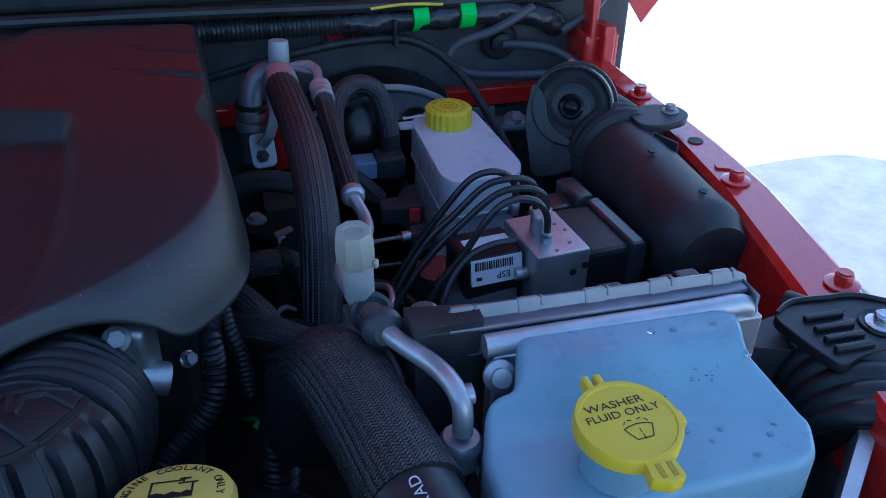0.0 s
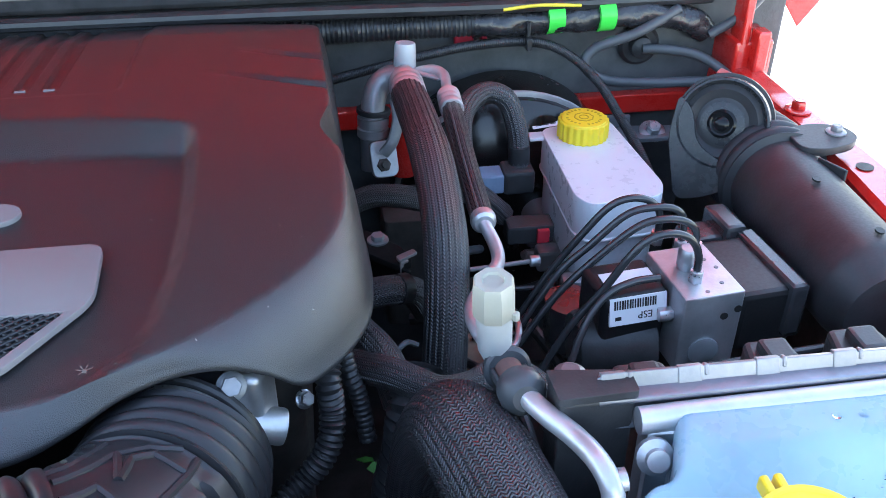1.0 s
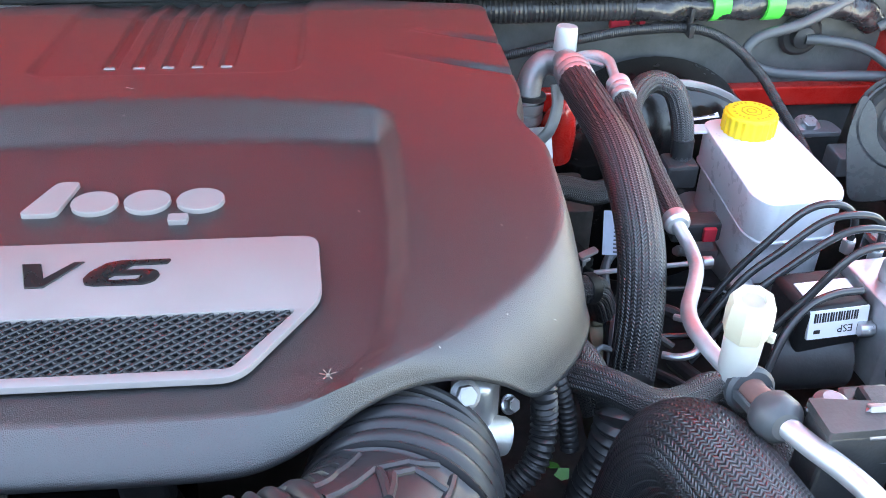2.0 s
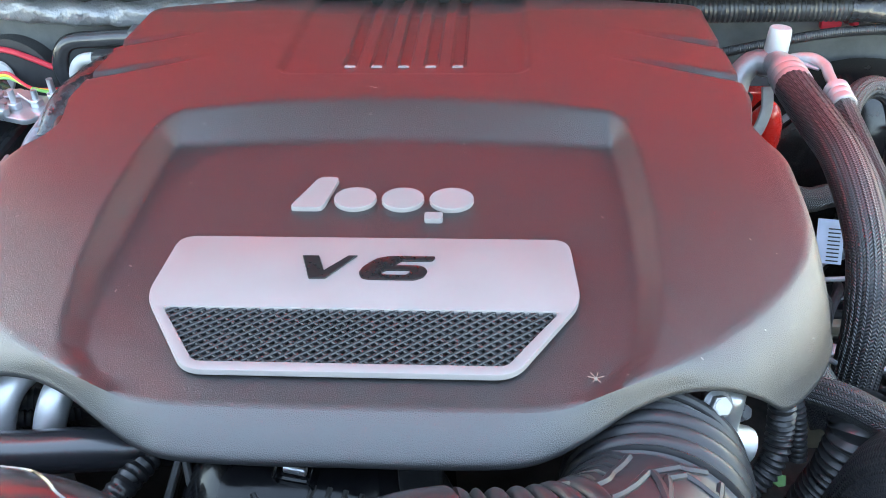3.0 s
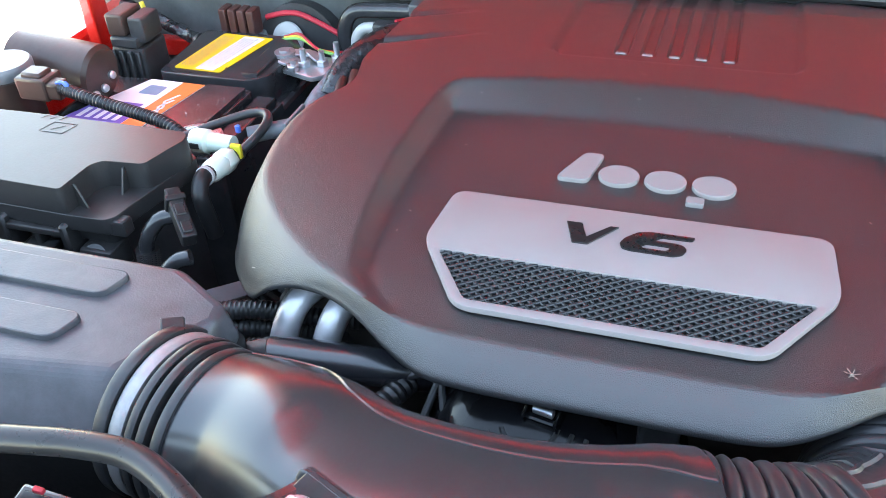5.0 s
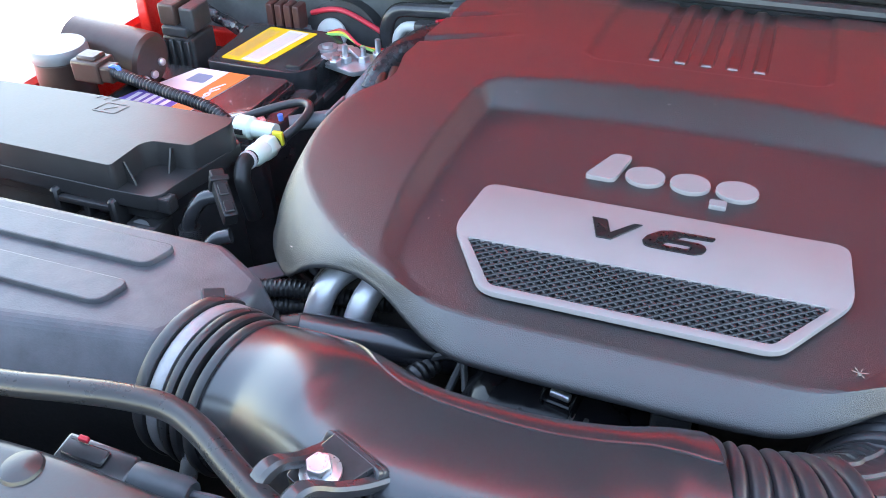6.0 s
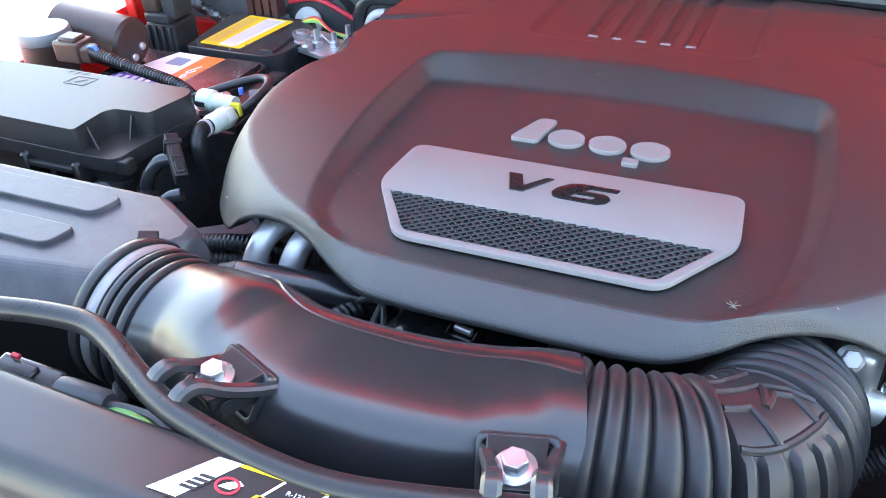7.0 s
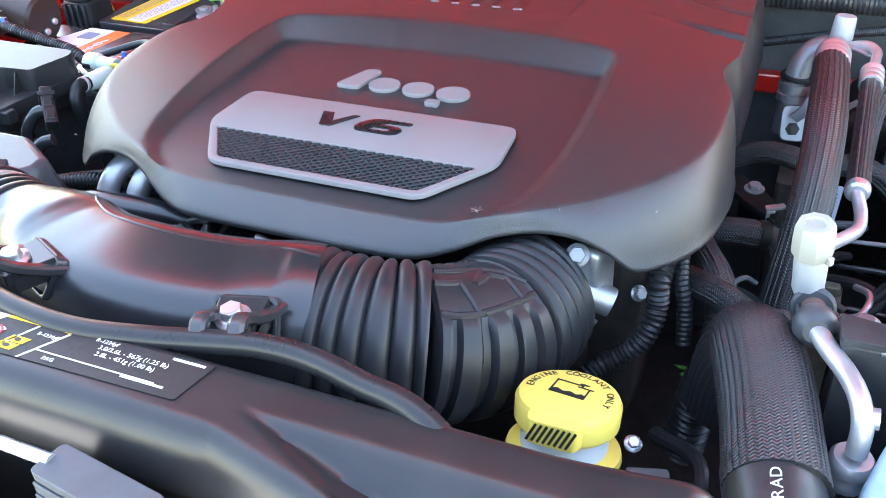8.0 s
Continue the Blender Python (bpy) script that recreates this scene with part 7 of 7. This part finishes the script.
def print_row(x0, y0, x1, y1, seed, w=0.0011):
    """Broken short bars standing for a line of small print."""
    r_ = random.Random(seed)
    d = Vector((x1 - x0, y1 - y0))
    t, bits = 0.0, []
    while t < 0.95:
        e = min(1.0, t + r_.uniform(0.04, 0.13))
        bits.append(stroke([tuple(Vector((x0, y0)) + d * t), tuple(Vector((x0, y0)) + d * e)], w, pose(0, 0, 1.0178)))
        t = e + 0.025
    return joined(*bits)


part("label_print", joined(*[print_row(-0.513 + k * 0.0042, 0.355, -0.4985 + k * 0.0042, 0.437, k) for k in range(5)], *[print_row(-0.537 + k * 0.0042, 0.355, -0.526 + k * 0.0042, 0.437, 20 + k, 0.0009) for k in range(4)]), mat("label_grey_print", (0.30, 0.28, 0.36), 0.5, bump=0), ly, "small unreadable print")
lw = part("maker_label", sheet(rounded([(-0.605, 0.224), (-0.508, 0.224), (-0.490, 0.326), (-0.560, 0.327)], 0.003), 1.0102, 0.0005), M_LABEL_W, bat, "white, violet and orange label")
part("label_orange", sheet([(-0.533, 0.2245), (-0.5085, 0.2245), (-0.4905, 0.3255), (-0.518, 0.3258)], 1.0108, 0.0003), M_LABEL_O, lw)
part("label_violet", joined(sheet([(-0.604, 0.2245), (-0.534, 0.2245), (-0.530, 0.256), (-0.592, 0.256)], 1.0108, 0.0003), sheet([(-0.570, 0.262), (-0.535, 0.262), (-0.534, 0.270), (-0.568, 0.270)], 1.0108, 0.0003)), M_LABEL_P, lw)
part("label_bars", joined(*[sheet([(-0.592 + 0.011 * k, 0.230), (-0.586 + 0.011 * k, 0.230), (-0.583 + 0.011 * k, 0.250), (-0.589 + 0.011 * k, 0.250)], 1.0113, 0.0002) for k in range(5)]), M_LABEL_W, lw)
part("label_mark", joined(sheet(rounded([(-0.556, 0.292), (-0.532, 0.292), (-0.530, 0.312), (-0.552, 0.313)], 0.003), 1.0108, 0.0003)), M_BLUEGREY, lw)
part("label_swirl", joined(*[stroke([(-0.516, 0.24 + d), (-0.508, 0.255 + d), (-0.514, 0.268 + d), (-0.505, 0.285 + d)], 0.003, pose(0, 0, 1.0113)) for d in (0.0, 0.012)]), M_LABEL_W, lw)

nudge(-0.008, 0.008, 0)
term = thing("battery_terminal", (-0.40, 0.40, 1.0), "zinc battery terminal with nuts and a fuse plate", "terminal")
part("plate", slab(rounded([(-0.445, 0.392), (-0.385, 0.372), (-0.362, 0.392), (-0.375, 0.425), (-0.44, 0.43)], 0.006), 1.006, 1.012, 0.0015, 2), M_ZINC, term)
part("clamp", lathe([(0.006, 0), (0.0125, 0), (0.0130, 0.003), (0.0120, 0.012), (0.0075, 0.012), (0.006, 0.010)], 24, pose(-0.435, 0.412, 1.009)), M_CAST, term, "cast clamp ring")
part("post", lathe([(0, 0), (0.0072, 0), (0.0066, 0.014), (0.0058, 0.0155), (0, 0.0155)], 20, pose(-0.435, 0.412, 1.008)), M_CAST, term)
for x, y, yaw, tip in ((-0.418, 0.421, 25, 8), (-0.398, 0.415, -35, -10), (-0.424, 0.398, 70, 6)):
    part("cable_lug", slab(rounded([(-0.012, -0.006), (0.010, -0.007), (0.014, 0.0), (0.010, 0.007), (-0.012, 0.006)], 0.003), -0.0015, 0.0015, 0.0006, 1, pose(x, y, 1.0165, tip, 8, yaw)), M_ZINC, term)
for x, y, hgt in ((-0.405, 0.398, 0.022), (-0.385, 0.405, 0.018), (-0.372, 0.418, 0.024), (-0.412, 0.385, 0.014)):
    part("nut", joined(hexagon(0.0075, 0, 0.008, pose(x, y, 1.011)), lathe([(0, 0), (0.0035, 0), (0.0032, hgt), (0, hgt)], 12, pose(x, y, 1.011))), M_ZINC, term)
for k, m_ in enumerate((M_WIRE_G, M_WIRE_Y, M_WIRE_R)):
    solo("thin_wire", tube([(-0.46, 0.455 + 0.004 * k, 1.015), (-0.43, 0.445, 1.022 + 0.003 * k), (-0.40, 0.43, 1.018), (-0.37, 0.428 + 0.006 * k, 1.012)], 0.0018, 6, 0.005), m_, "thin coloured wire at the battery terminal", "wire", "thin wires at the terminal")
cab = thing("battery_cables", (-0.35, 0.36, 0.95), "thick black battery cables with foil tape", "cable")
part("main_sheath", tube([(-0.292, 0.478, 1.030), (-0.309, 0.448, 1.035), (-0.329, 0.412, 1.033), (-0.346, 0.378, 1.020), (-0.352, 0.352, 1.000)], 0.0152, 22, 0.004, lambda s, L, a: 1 + 0.04 * math.sin(s * 120 + 2 * a)), M_TAPE, cab, "black taped sheath")
part("sheath_mouth", lathe([(0.010, 0), (0.0150, 0), (0.0155, 0.005), (0.0150, 0.010), (0.010, 0.010)], 24, aim((-0.305, 0.455, 1.034), (0.5, 0.85, 0))), M_RUBBER, cab)
part("foil_wrap", tube([(-0.354, 0.376, 1.016), (-0.366, 0.345, 0.998), (-0.373, 0.31, 0.978), (-0.374, 0.28, 0.958)], 0.0115, 20, 0.004, lambda s, L, a: 1 + 0.05 * math.sin(s * 150 + 3 * a)), M_FOIL, cab, "crinkled foil tape")
for dx in (0.0, 0.013):
    part("lead", tube([(-0.344 + dx, 0.374, 1.022), (-0.338 + dx, 0.345, 1.012), (-0.334 + dx, 0.315, 0.998), (-0.338 + dx, 0.285, 0.982)], 0.0065, 14, 0.005), M_BROWN, cab)
part("lead_knot", tube([(-0.331, 0.302, 0.992), (-0.325, 0.285, 0.986), (-0.332, 0.268, 0.978)], 0.012, 16, 0.004), M_BROWN, cab)
for k, m_ in enumerate((M_WIRE_Y, M_WIRE_G, M_WIRE_Y, M_WIRE_R)):
    part("strand", tube([(-0.312, 0.455, 1.040 + 0.003 * k), (-0.298, 0.475, 1.046), (-0.285 + 0.006 * k, 0.498, 1.05)], 0.0025, 8, 0.005), m_, cab)
solo("pink_boot", rbox(-0.316, -0.292, 0.43, 0.452, 1.006, 1.030, 0.005), mat("pink_plastic", (0.62, 0.10, 0.16), 0.45), "pink plastic boot by the cables", "boot")

# ---------------------------------------------------------------- fuse box
nudge()
fuse = thing("fuse_box", (-0.50, 0.09, 0.86), "black fuse box with a stepped lid and side latches", "fuse box")
lid = [(-0.66, 0.014), (-0.417, 0.010), (-0.4155, 0.046), (-0.409, 0.054), (-0.374, 0.057), (-0.3625, 0.098), (-0.365, 0.106), (-0.371, 0.110), (-0.52, 0.110), (-0.66, 0.106)]
part("lid_top", slab(rounded(lid, 0.004, 3), 1.071, 1.095, 0.0022, 3, taper=0.001), M_LID, fuse)
step = [(-0.66, 0.013), (-0.421, 0.0085), (-0.384, 0.0095), (-0.3775, 0.016), (-0.3755, 0.032), (-0.3635, 0.090), (-0.362, 0.108), (-0.372, 0.115), (-0.66, 0.113)]
part("lid_step", slab(rounded(step, 0.004), 1.0585, 1.0725, 0.0022, 3), M_LID, fuse)
part("lid_rim", slab(rounded([(-0.66, 0.020), (-0.44, 0.017), (-0.388, 0.017), (-0.381, 0.034), (-0.366, 0.108), (-0.376, 0.119), (-0.66, 0.117)], 0.006), 1.044, 1.0590, 0.003, 2), M_LID, fuse)
part("lid_tab", rbox(-0.386, -0.370, 0.012, 0.024, 1.056, 1.070, 0.002, 2), M_LID, fuse)
part("base", slab([(-0.66, 0.028), (-0.44, 0.026), (-0.392, 0.028), (-0.376, 0.115), (-0.66, 0.113)], 0.84, 1.046, 0.003, 1), M_BLACK, fuse)
for at_, way in (((-0.4165, 0.024), (1, -0.3)), ((-0.392, 0.0555), (0.1, -1))):
    part("gusset", fin(at_, way, 1.0720, 1.091, 0.012), M_LID, fuse)
for nm, bx in (("latch_bar", rbox(-0.478, -0.424, 0.004, 0.018, 1.052, 1.058, 0.002, 2)), ("latch_tongue", rbox(-0.464, -0.438, 0.001, 0.016, 1.034, 1.041, 0.001, 1)), ("latch_arm", rbox(-0.484, -0.477, 0.003, 0.026, 1.030, 1.064, 0.002, 1)), ("latch_arm", rbox(-0.426, -0.419, 0.003, 0.026, 1.030, 1.064, 0.002, 1)), ("latch_post", rbox(-0.455, -0.449, 0.006, 0.018, 1.036, 1.054, 0.001, 1))):
    part(nm, bx, M_LID, fuse)
part("socket_shell", rbox(-0.414, -0.384, 0.004, 0.030, 1.020, 1.044, 0.003, 2), M_LID, fuse)
part("socket", lathe([(0.007, 0), (0.012, 0), (0.012, 0.004), (0.007, 0.004)], 20, aim((-0.400, 0.004, 1.036), (0, -0.6, 0.8))), M_BLACK, fuse)
part("lid_sign", joined(stroke([(-0.493, 0.084), (-0.470, 0.084), (-0.466, 0.100), (-0.489, 0.100), (-0.493, 0.084)], 0.0012, pose(0, 0, 1.0952)), stroke([(-0.484, 0.088), (-0.475, 0.096)], 0.0012, pose(0, 0, 1.0952)), *[stroke([(-0.506 + 0.009 * k, 0.104), (-0.502 + 0.009 * k, 0.110)], 0.002, pose(0, 0, 1.0952)) for k in range(3)]), M_BLACK, fuse, "moulded signs")

# ---------------------------------------------------------------- canister, plugs and hoses on the left
nudge(-0.0124, 0.014, 0)
can = thing("fluid_canister", (-0.652, 0.206, 0.95), "sunlit brown plastic canister with a grey cap", "canister")
part("body", lathe([(0, 0.98), (0.027, 0.98), (0.029, 0.99), (0.029, 1.058), (0.026, 1.062), (0, 1.062)], 36, pose(-0.650, 0.214, 0.002)), M_BROWN, can)
part("cap", lathe([(0, 1.060), (0.030, 1.060), (0.031, 1.062), (0.031, 1.070), (0.029, 1.073), (0, 1.073)], 36, pose(-0.650, 0.214, 0.002)), M_GREY, can, "grey round cap")
part("connector", joined(rbox(-0.612, -0.576, 0.186, 0.214, 1.050, 1.074, 0.003, 2), rbox(-0.606, -0.582, 0.190, 0.210, 1.072, 1.078, 0.002, 1), rbox(-0.580, -0.562, 0.188, 0.206, 1.052, 1.070, 0.003, 2)), M_BROWN, can, "brown plug")
drum = thing("side_drum", (-0.58, 0.27, 1.0), "dark brown horizontal drum with steel rivets", "drum")
part("barrel", lathe([(0, 0), (0.028, 0), (0.032, 0.004), (0.032, 0.10), (0.028, 0.104), (0, 0.104)], 40, aim((-0.685, 0.276, 1.048), (1, 0.0, -0.10))), M_BROWN, drum)
for k in range(3):
    part("rivet", lathe([(0, 0), (0.005, 0), (0.004, 0.003), (0, 0.004)], 12, aim((-0.5800, 0.256 + 0.016 * k, 1.024 - 0.004 * k + 0.004 * k * k), (1, -0.3, 0.3))), M_ZINC, drum)
relay = thing("relay_box", (-0.56, 0.36, 1.0), "dark grey stacked relay housing", "relay box")
part("lower", rbox(-0.626, -0.583, 0.352, 0.40, 0.97, 1.033, 0.004, 2), M_BLACK, relay)
part("middle", rbox(-0.623, -0.587, 0.350, 0.396, 1.033, 1.046, 0.003, 2), M_BLACK, relay)
part("upper", rbox(-0.624, -0.601, 0.352, 0.392, 1.046, 1.072, 0.003, 2), M_BROWN, relay)
part("upper", rbox(-0.598, -0.578, 0.356, 0.392, 1.038, 1.068, 0.003, 2), M_BLACK, relay)
for k in range(4):
    part("rib", rbox(-0.624 + k * 0.011, -0.619 + k * 0.011, 0.347, 0.3525, 0.985, 1.03, 0.001, 1), M_BLACK, relay)

nudge(-0.0062, 0.0062, 0.0015)
con = thing("vent_valve", (-0.35, 0.12, 1.03), "pale green and white plastic valve on a hose", "valve")
vm = aim((-0.385, 0.142, 1.062), (0.97, -0.02, 0.0))
part("body", lathe([(0, 0), (0.0098, 0), (0.0108, 0.002), (0.0108, 0.015), (0.0085, 0.018), (0.008, 0.040), (0, 0.040)], 24, vm), M_PALEGREEN, con, "pale plastic valve body")
part("side_window", rbox(-0.006, 0.006, -0.003, 0.003, 0.0096, 0.0112, 0.0008, 1, pose(-0.379, 0.142, 1.062, 0, 0, 0) @ pose(0, 0, 0, 90, 0, 0)), M_INK, con)
cdir = Vector((0.04, -0.93, 0.16))
part("coil", hexagon(0.0108, 0, 0.015, aim((-0.338, 0.120, 1.062), cdir)), M_PALEGREEN, con, "pale green coil")
part("coil_nose", lathe([(0, 0.014), (0.0095, 0.014), (0.0095, 0.030), (0.0075, 0.034), (0, 0.034)], 20, aim((-0.338, 0.120, 1.062), cdir)), M_PALEGREEN, con)
part("rear_sleeve", lathe([(0, -0.016), (0.008, -0.016), (0.0085, 0.001), (0, 0.001)], 18, aim((-0.338, 0.120, 1.062), cdir)), M_RUBBER, con)
part("ring", lathe([(0.006, 0.038), (0.0082, 0.038), (0.0082, 0.041), (0.006, 0.041)], 18, aim((-0.338, 0.120, 1.062), cdir)), M_WHITE, con)
ce = Vector((-0.338, 0.120, 1.062)) + cdir.normalized() * 0.032
part("sleeve", tube([ce, ce + cdir.normalized() * 0.012, ce + cdir.normalized() * 0.020 + Vector((0.001, 0, -0.005)), ce + cdir.normalized() * 0.025 + Vector((0.003, 0, -0.016)), ce + cdir.normalized() * 0.026 + Vector((0.006, 0.004, -0.05))], 0.0070, 16, 0.002), M_PLUG, con, "black sleeve bending down")
part("lock", rbox(-0.338, -0.328, 0.124, 0.128, 1.060, 1.073, 0.001), M_WIRE_Y, con, "yellow lock")
part("blue_cap", lathe([(0, 0), (0.0025, 0), (0.0025, 0.006), (0, 0.007)], 12, pose(-0.350, 0.160, 1.064)), M_WIRE_B, con, "small blue cap")
part("loop", tube([(-0.333, 0.135, 1.062), (-0.326, 0.152, 1.068), (-0.326, 0.172, 1.072), (-0.336, 0.184, 1.072), (-0.355, 0.184, 1.068), (-0.385, 0.170, 1.060), (-0.405, 0.158, 1.054)], 0.0042, 12, 0.004), M_RUBBER, con, "black loop of hose")
solo("wiring_conduit", tube([(-0.562, 0.196, 1.066), (-0.530, 0.186, 1.066), (-0.490, 0.180, 1.062), (-0.455, 0.174, 1.060), (-0.43, 0.168, 1.058), (-0.405, 0.160, 1.050)], 0.0060, 14, 0.0011, ridged(0.0042, 0.18)), M_RUBBER, "black corrugated conduit over the fuse box", "conduit")
for k in range(3):
    solo("thin_wire", tube([(-0.566 + 0.004 * k, 0.194, 1.072), (-0.558 + 0.003 * k, 0.192, 1.075), (-0.550, 0.191, 1.070)], 0.0016, 6, 0.003), M_WIRE_B, "thin blue wire at the brown plug", "wire", "thin wires at the plug")
M_HOSEGREY = mat("slate_rubber_hose", (0.13, 0.14, 0.155), 0.38)
gp = thing("grey_hoses", (-0.30, 0.2, 1.0), "pair of grey rubber hoses with a clip", "hose")
for d in (0.0, 0.014):
    part("hose", tube([(-0.345, 0.166 + d, 1.058 - d * 0.4), (-0.31, 0.186 + d, 1.060 - d * 0.4), (-0.27, 0.204 + d, 1.060 - d * 0.4), (-0.22, 0.22 + d, 1.04)], 0.0075, 16, 0.006), M_HOSEGREY, gp)
part("clip", rbox(-0.3125, -0.3095, 0.174, 0.213, 1.046, 1.0695, 0.001), M_GREY, gp)
solo("water_drops", rain_drops(36, 5, lambda r_: (r_.uniform(-0.50, -0.46), r_.uniform(0.34, 0.38), 1.0166) if r_.random() < 0.3 else (r_.uniform(-0.482, -0.444), r_.uniform(0.225, 0.318), 1.0151), 0.0013), M_WATER, "rain drops left on the battery lid", "water", kind="stuff")
solo("filler_ring", joined(lathe([(0, 0), (0.024, 0), (0.026, 0.003), (0.026, 0.007), (0.018, 0.009), (0.016, 0.006), (0, 0.006)], 28, pose(-0.415, 0.185, 1.03)), hexagon(0.006, 0.006, 0.012, pose(-0.395, 0.19, 1.03))), M_ZINC, "round steel flange beside the battery", "flange")
side = thing("side_connector", (-0.315, 0.015, 1.05), "black harness connector with cable ends", "connector")
SC = pose(-0.318, 0.016, 1.076, 24, 8, 48) @ Matrix.Diagonal((0.72, 0.9, 0.8, 1))
part("housing", rbox(-0.008, 0.008, -0.026, 0.026, -0.008, 0.008, 0.002, 2, SC), M_PLUG, side)
part("collar", rbox(-0.0105, 0.0105, 0.012, 0.018, -0.0095, 0.0095, 0.0015, 2, SC), M_PLUG, side)
for y0 in (-0.022, -0.004):
    part("panel", rbox(-0.0055, 0.0055, y0, y0 + 0.012, 0.008, 0.0096, 0.001, 1, SC), M_PLUG, side)
for x, y, z in ((-0.350, 0.016, 1.062), (-0.322, -0.012, 1.048)):
    part("cable", tube([(x + 0.018, y + 0.010, z + 0.006), (x + 0.006, y + 0.004, z + 0.002), (x - 0.004, y - 0.004, z - 0.018), (x - 0.005, y - 0.006, z - 0.06)], 0.0062, 14, 0.004), M_SATIN, side)
    part("braid", tube([(x - 0.004, y - 0.004, z - 0.020), (x - 0.005, y - 0.006, z - 0.045), (x - 0.005, y - 0.006, z - 0.08)], 0.0090, 18, 0.003, sleeve_shape(9, 0.04)), M_BRAID_B, side)
solo("flat_strap", rbox(-0.008, 0.008, -0.03, 0.03, -0.001, 0.001, 0.0005, 1, pose(-0.292, 0.03, 1.0, -20, 20, -30)), M_GREY, "flat grey strap beside the cover", "strap")
for k in range(7):
    t = k / 6
    solo("dark_cable", tube([(-0.38 + 0.05 * t, 0.30 - 0.02 * k, 0.96), (-0.33 + 0.02 * t, 0.22 - 0.02 * k, 1.0 + 0.004 * k), (-0.29, 0.17 - 0.02 * k, 0.985), (-0.25, 0.14 - 0.015 * k, 0.96)], 0.0045 + 0.001 * (k % 3), 10, 0.008), M_RUBBER, "black cable beside the cover", "cable", "cables beside the cover")

# ---------------------------------------------------------------- left firewall
nudge(-0.010, 0.006, 0)
motor = thing("wiper_motor", (-0.48, 0.50, 0.98), "round black blower housing with a white disc and red trim", "motor")
part("housing", lathe([(0, 0), (0.05, 0), (0.055, 0.006), (0.055, 0.03), (0, 0.03)], 36, aim((-0.455, 0.520, 0.985), (0, -1, 0.15))), M_BLACK, motor)
part("disc", lathe([(0, 0), (0.020, 0), (0.021, 0.002), (0.020, 0.005), (0.008, 0.006), (0.006, 0.010), (0, 0.010)], 30, aim((-0.466, 0.488, 1.002), (0, -1, 0.25))), M_WHITE, motor, "white plastic disc")
part("red_trim", tube([(-0.495, 0.492, 1.026), (-0.470, 0.492, 1.033), (-0.448, 0.492, 1.033), (-0.420, 0.492, 1.022), (-0.388, 0.492, 1.006)], 0.0034, 10, 0.004), M_WIRE_R, motor, "red trim")
for k, m_ in enumerate((M_WIRE_R, M_WIRE_B, M_WIRE_R)):
    part("wire", tube([(-0.53, 0.49, 1.02 + 0.006 * k), (-0.51, 0.482, 1.012 + 0.004 * k), (-0.49, 0.478, 1.0 + 0.002 * k), (-0.47, 0.476, 0.995)], 0.0022, 8, 0.004), m_, motor)
M_COMB = mat("dark_red_plastic", (0.075, 0.028, 0.024), 0.45)
fb = thing("wire_comb", (-0.537, 0.47, 1.0), "dark red wire terminal block on a grey holder", "terminal block")
part("holder", slab(rounded([(-0.547, 0.462), (-0.490, 0.462), (-0.494, 0.486), (-0.543, 0.486)], 0.004), 0.985, 1.012, 0.003, 2, taper=0.006), M_GREY, fb)
for k in range(4):
    part("segment", rbox(-0.544 + k * 0.0125, -0.534 + k * 0.0125, 0.462, 0.484, 1.012, 1.044, 0.0025), M_COMB, fb)
    part("segment_foot", rbox(-0.543 + k * 0.0125, -0.535 + k * 0.0125, 0.458, 0.466, 1.006, 1.016, 0.0015), M_BLACK, fb)
solo("black_tube", tube([(-0.385, 0.485, 0.985), (-0.388, 0.485, 1.02), (-0.375, 0.488, 1.043), (-0.34, 0.49, 1.047), (-0.29, 0.49, 1.050), (-0.22, 0.495, 1.055)], 0.009, 16, 0.005), M_SATIN, "bent black tube along the firewall", "tube")
solo("white_elbow", tube([(-0.372, 0.478, 0.995), (-0.370, 0.477, 1.015), (-0.360, 0.477, 1.028), (-0.345, 0.477, 1.031)], 0.0065, 14, 0.003), M_WHITE, "white plastic elbow on the firewall", "elbow")
solo("wiring_plug", rbox(-0.346, -0.305, 0.468, 0.488, 1.020, 1.038, 0.004), M_BLACK, "black plug beside the white elbow", "connector")
solo("tube_clip", rbox(-0.302, -0.278, 0.476, 0.505, 1.034, 1.062, 0.003), M_GREYHOSE, "grey plastic clip round the tube", "clip")
solo("foil_loom", tube([(-0.46, 0.505, 1.078), (-0.38, 0.503, 1.072), (-0.30, 0.503, 1.07), (-0.24, 0.505, 1.075), (-0.16, 0.505, 1.085)], 0.013, 22, 0.004, lambda s, L, a: 1 + 0.08 * math.sin(s * 110 + 3 * a) + 0.05 * math.sin(s * 260 - 2 * a)), M_FOIL, "foil-wrapped loom along the firewall", "wiring loom")
solo("taped_loom", tube([(-0.70, 0.49, 1.03), (-0.64, 0.485, 1.01), (-0.60, 0.475, 1.0), (-0.57, 0.455, 1.005)], 0.008, 14, 0.004, lambda s, L, a: 1 + 0.1 * math.sin(s * 150 + 3 * a)), M_TAPE, "taped loom beside the battery", "wiring loom")
solo("yellow_wire", tube([(-0.625, 0.43, 1.06), (-0.615, 0.425, 1.03), (-0.600, 0.42, 1.0)], 0.003, 8, 0.004), M_WIRE_Y, "yellow wire beside the battery", "wire")
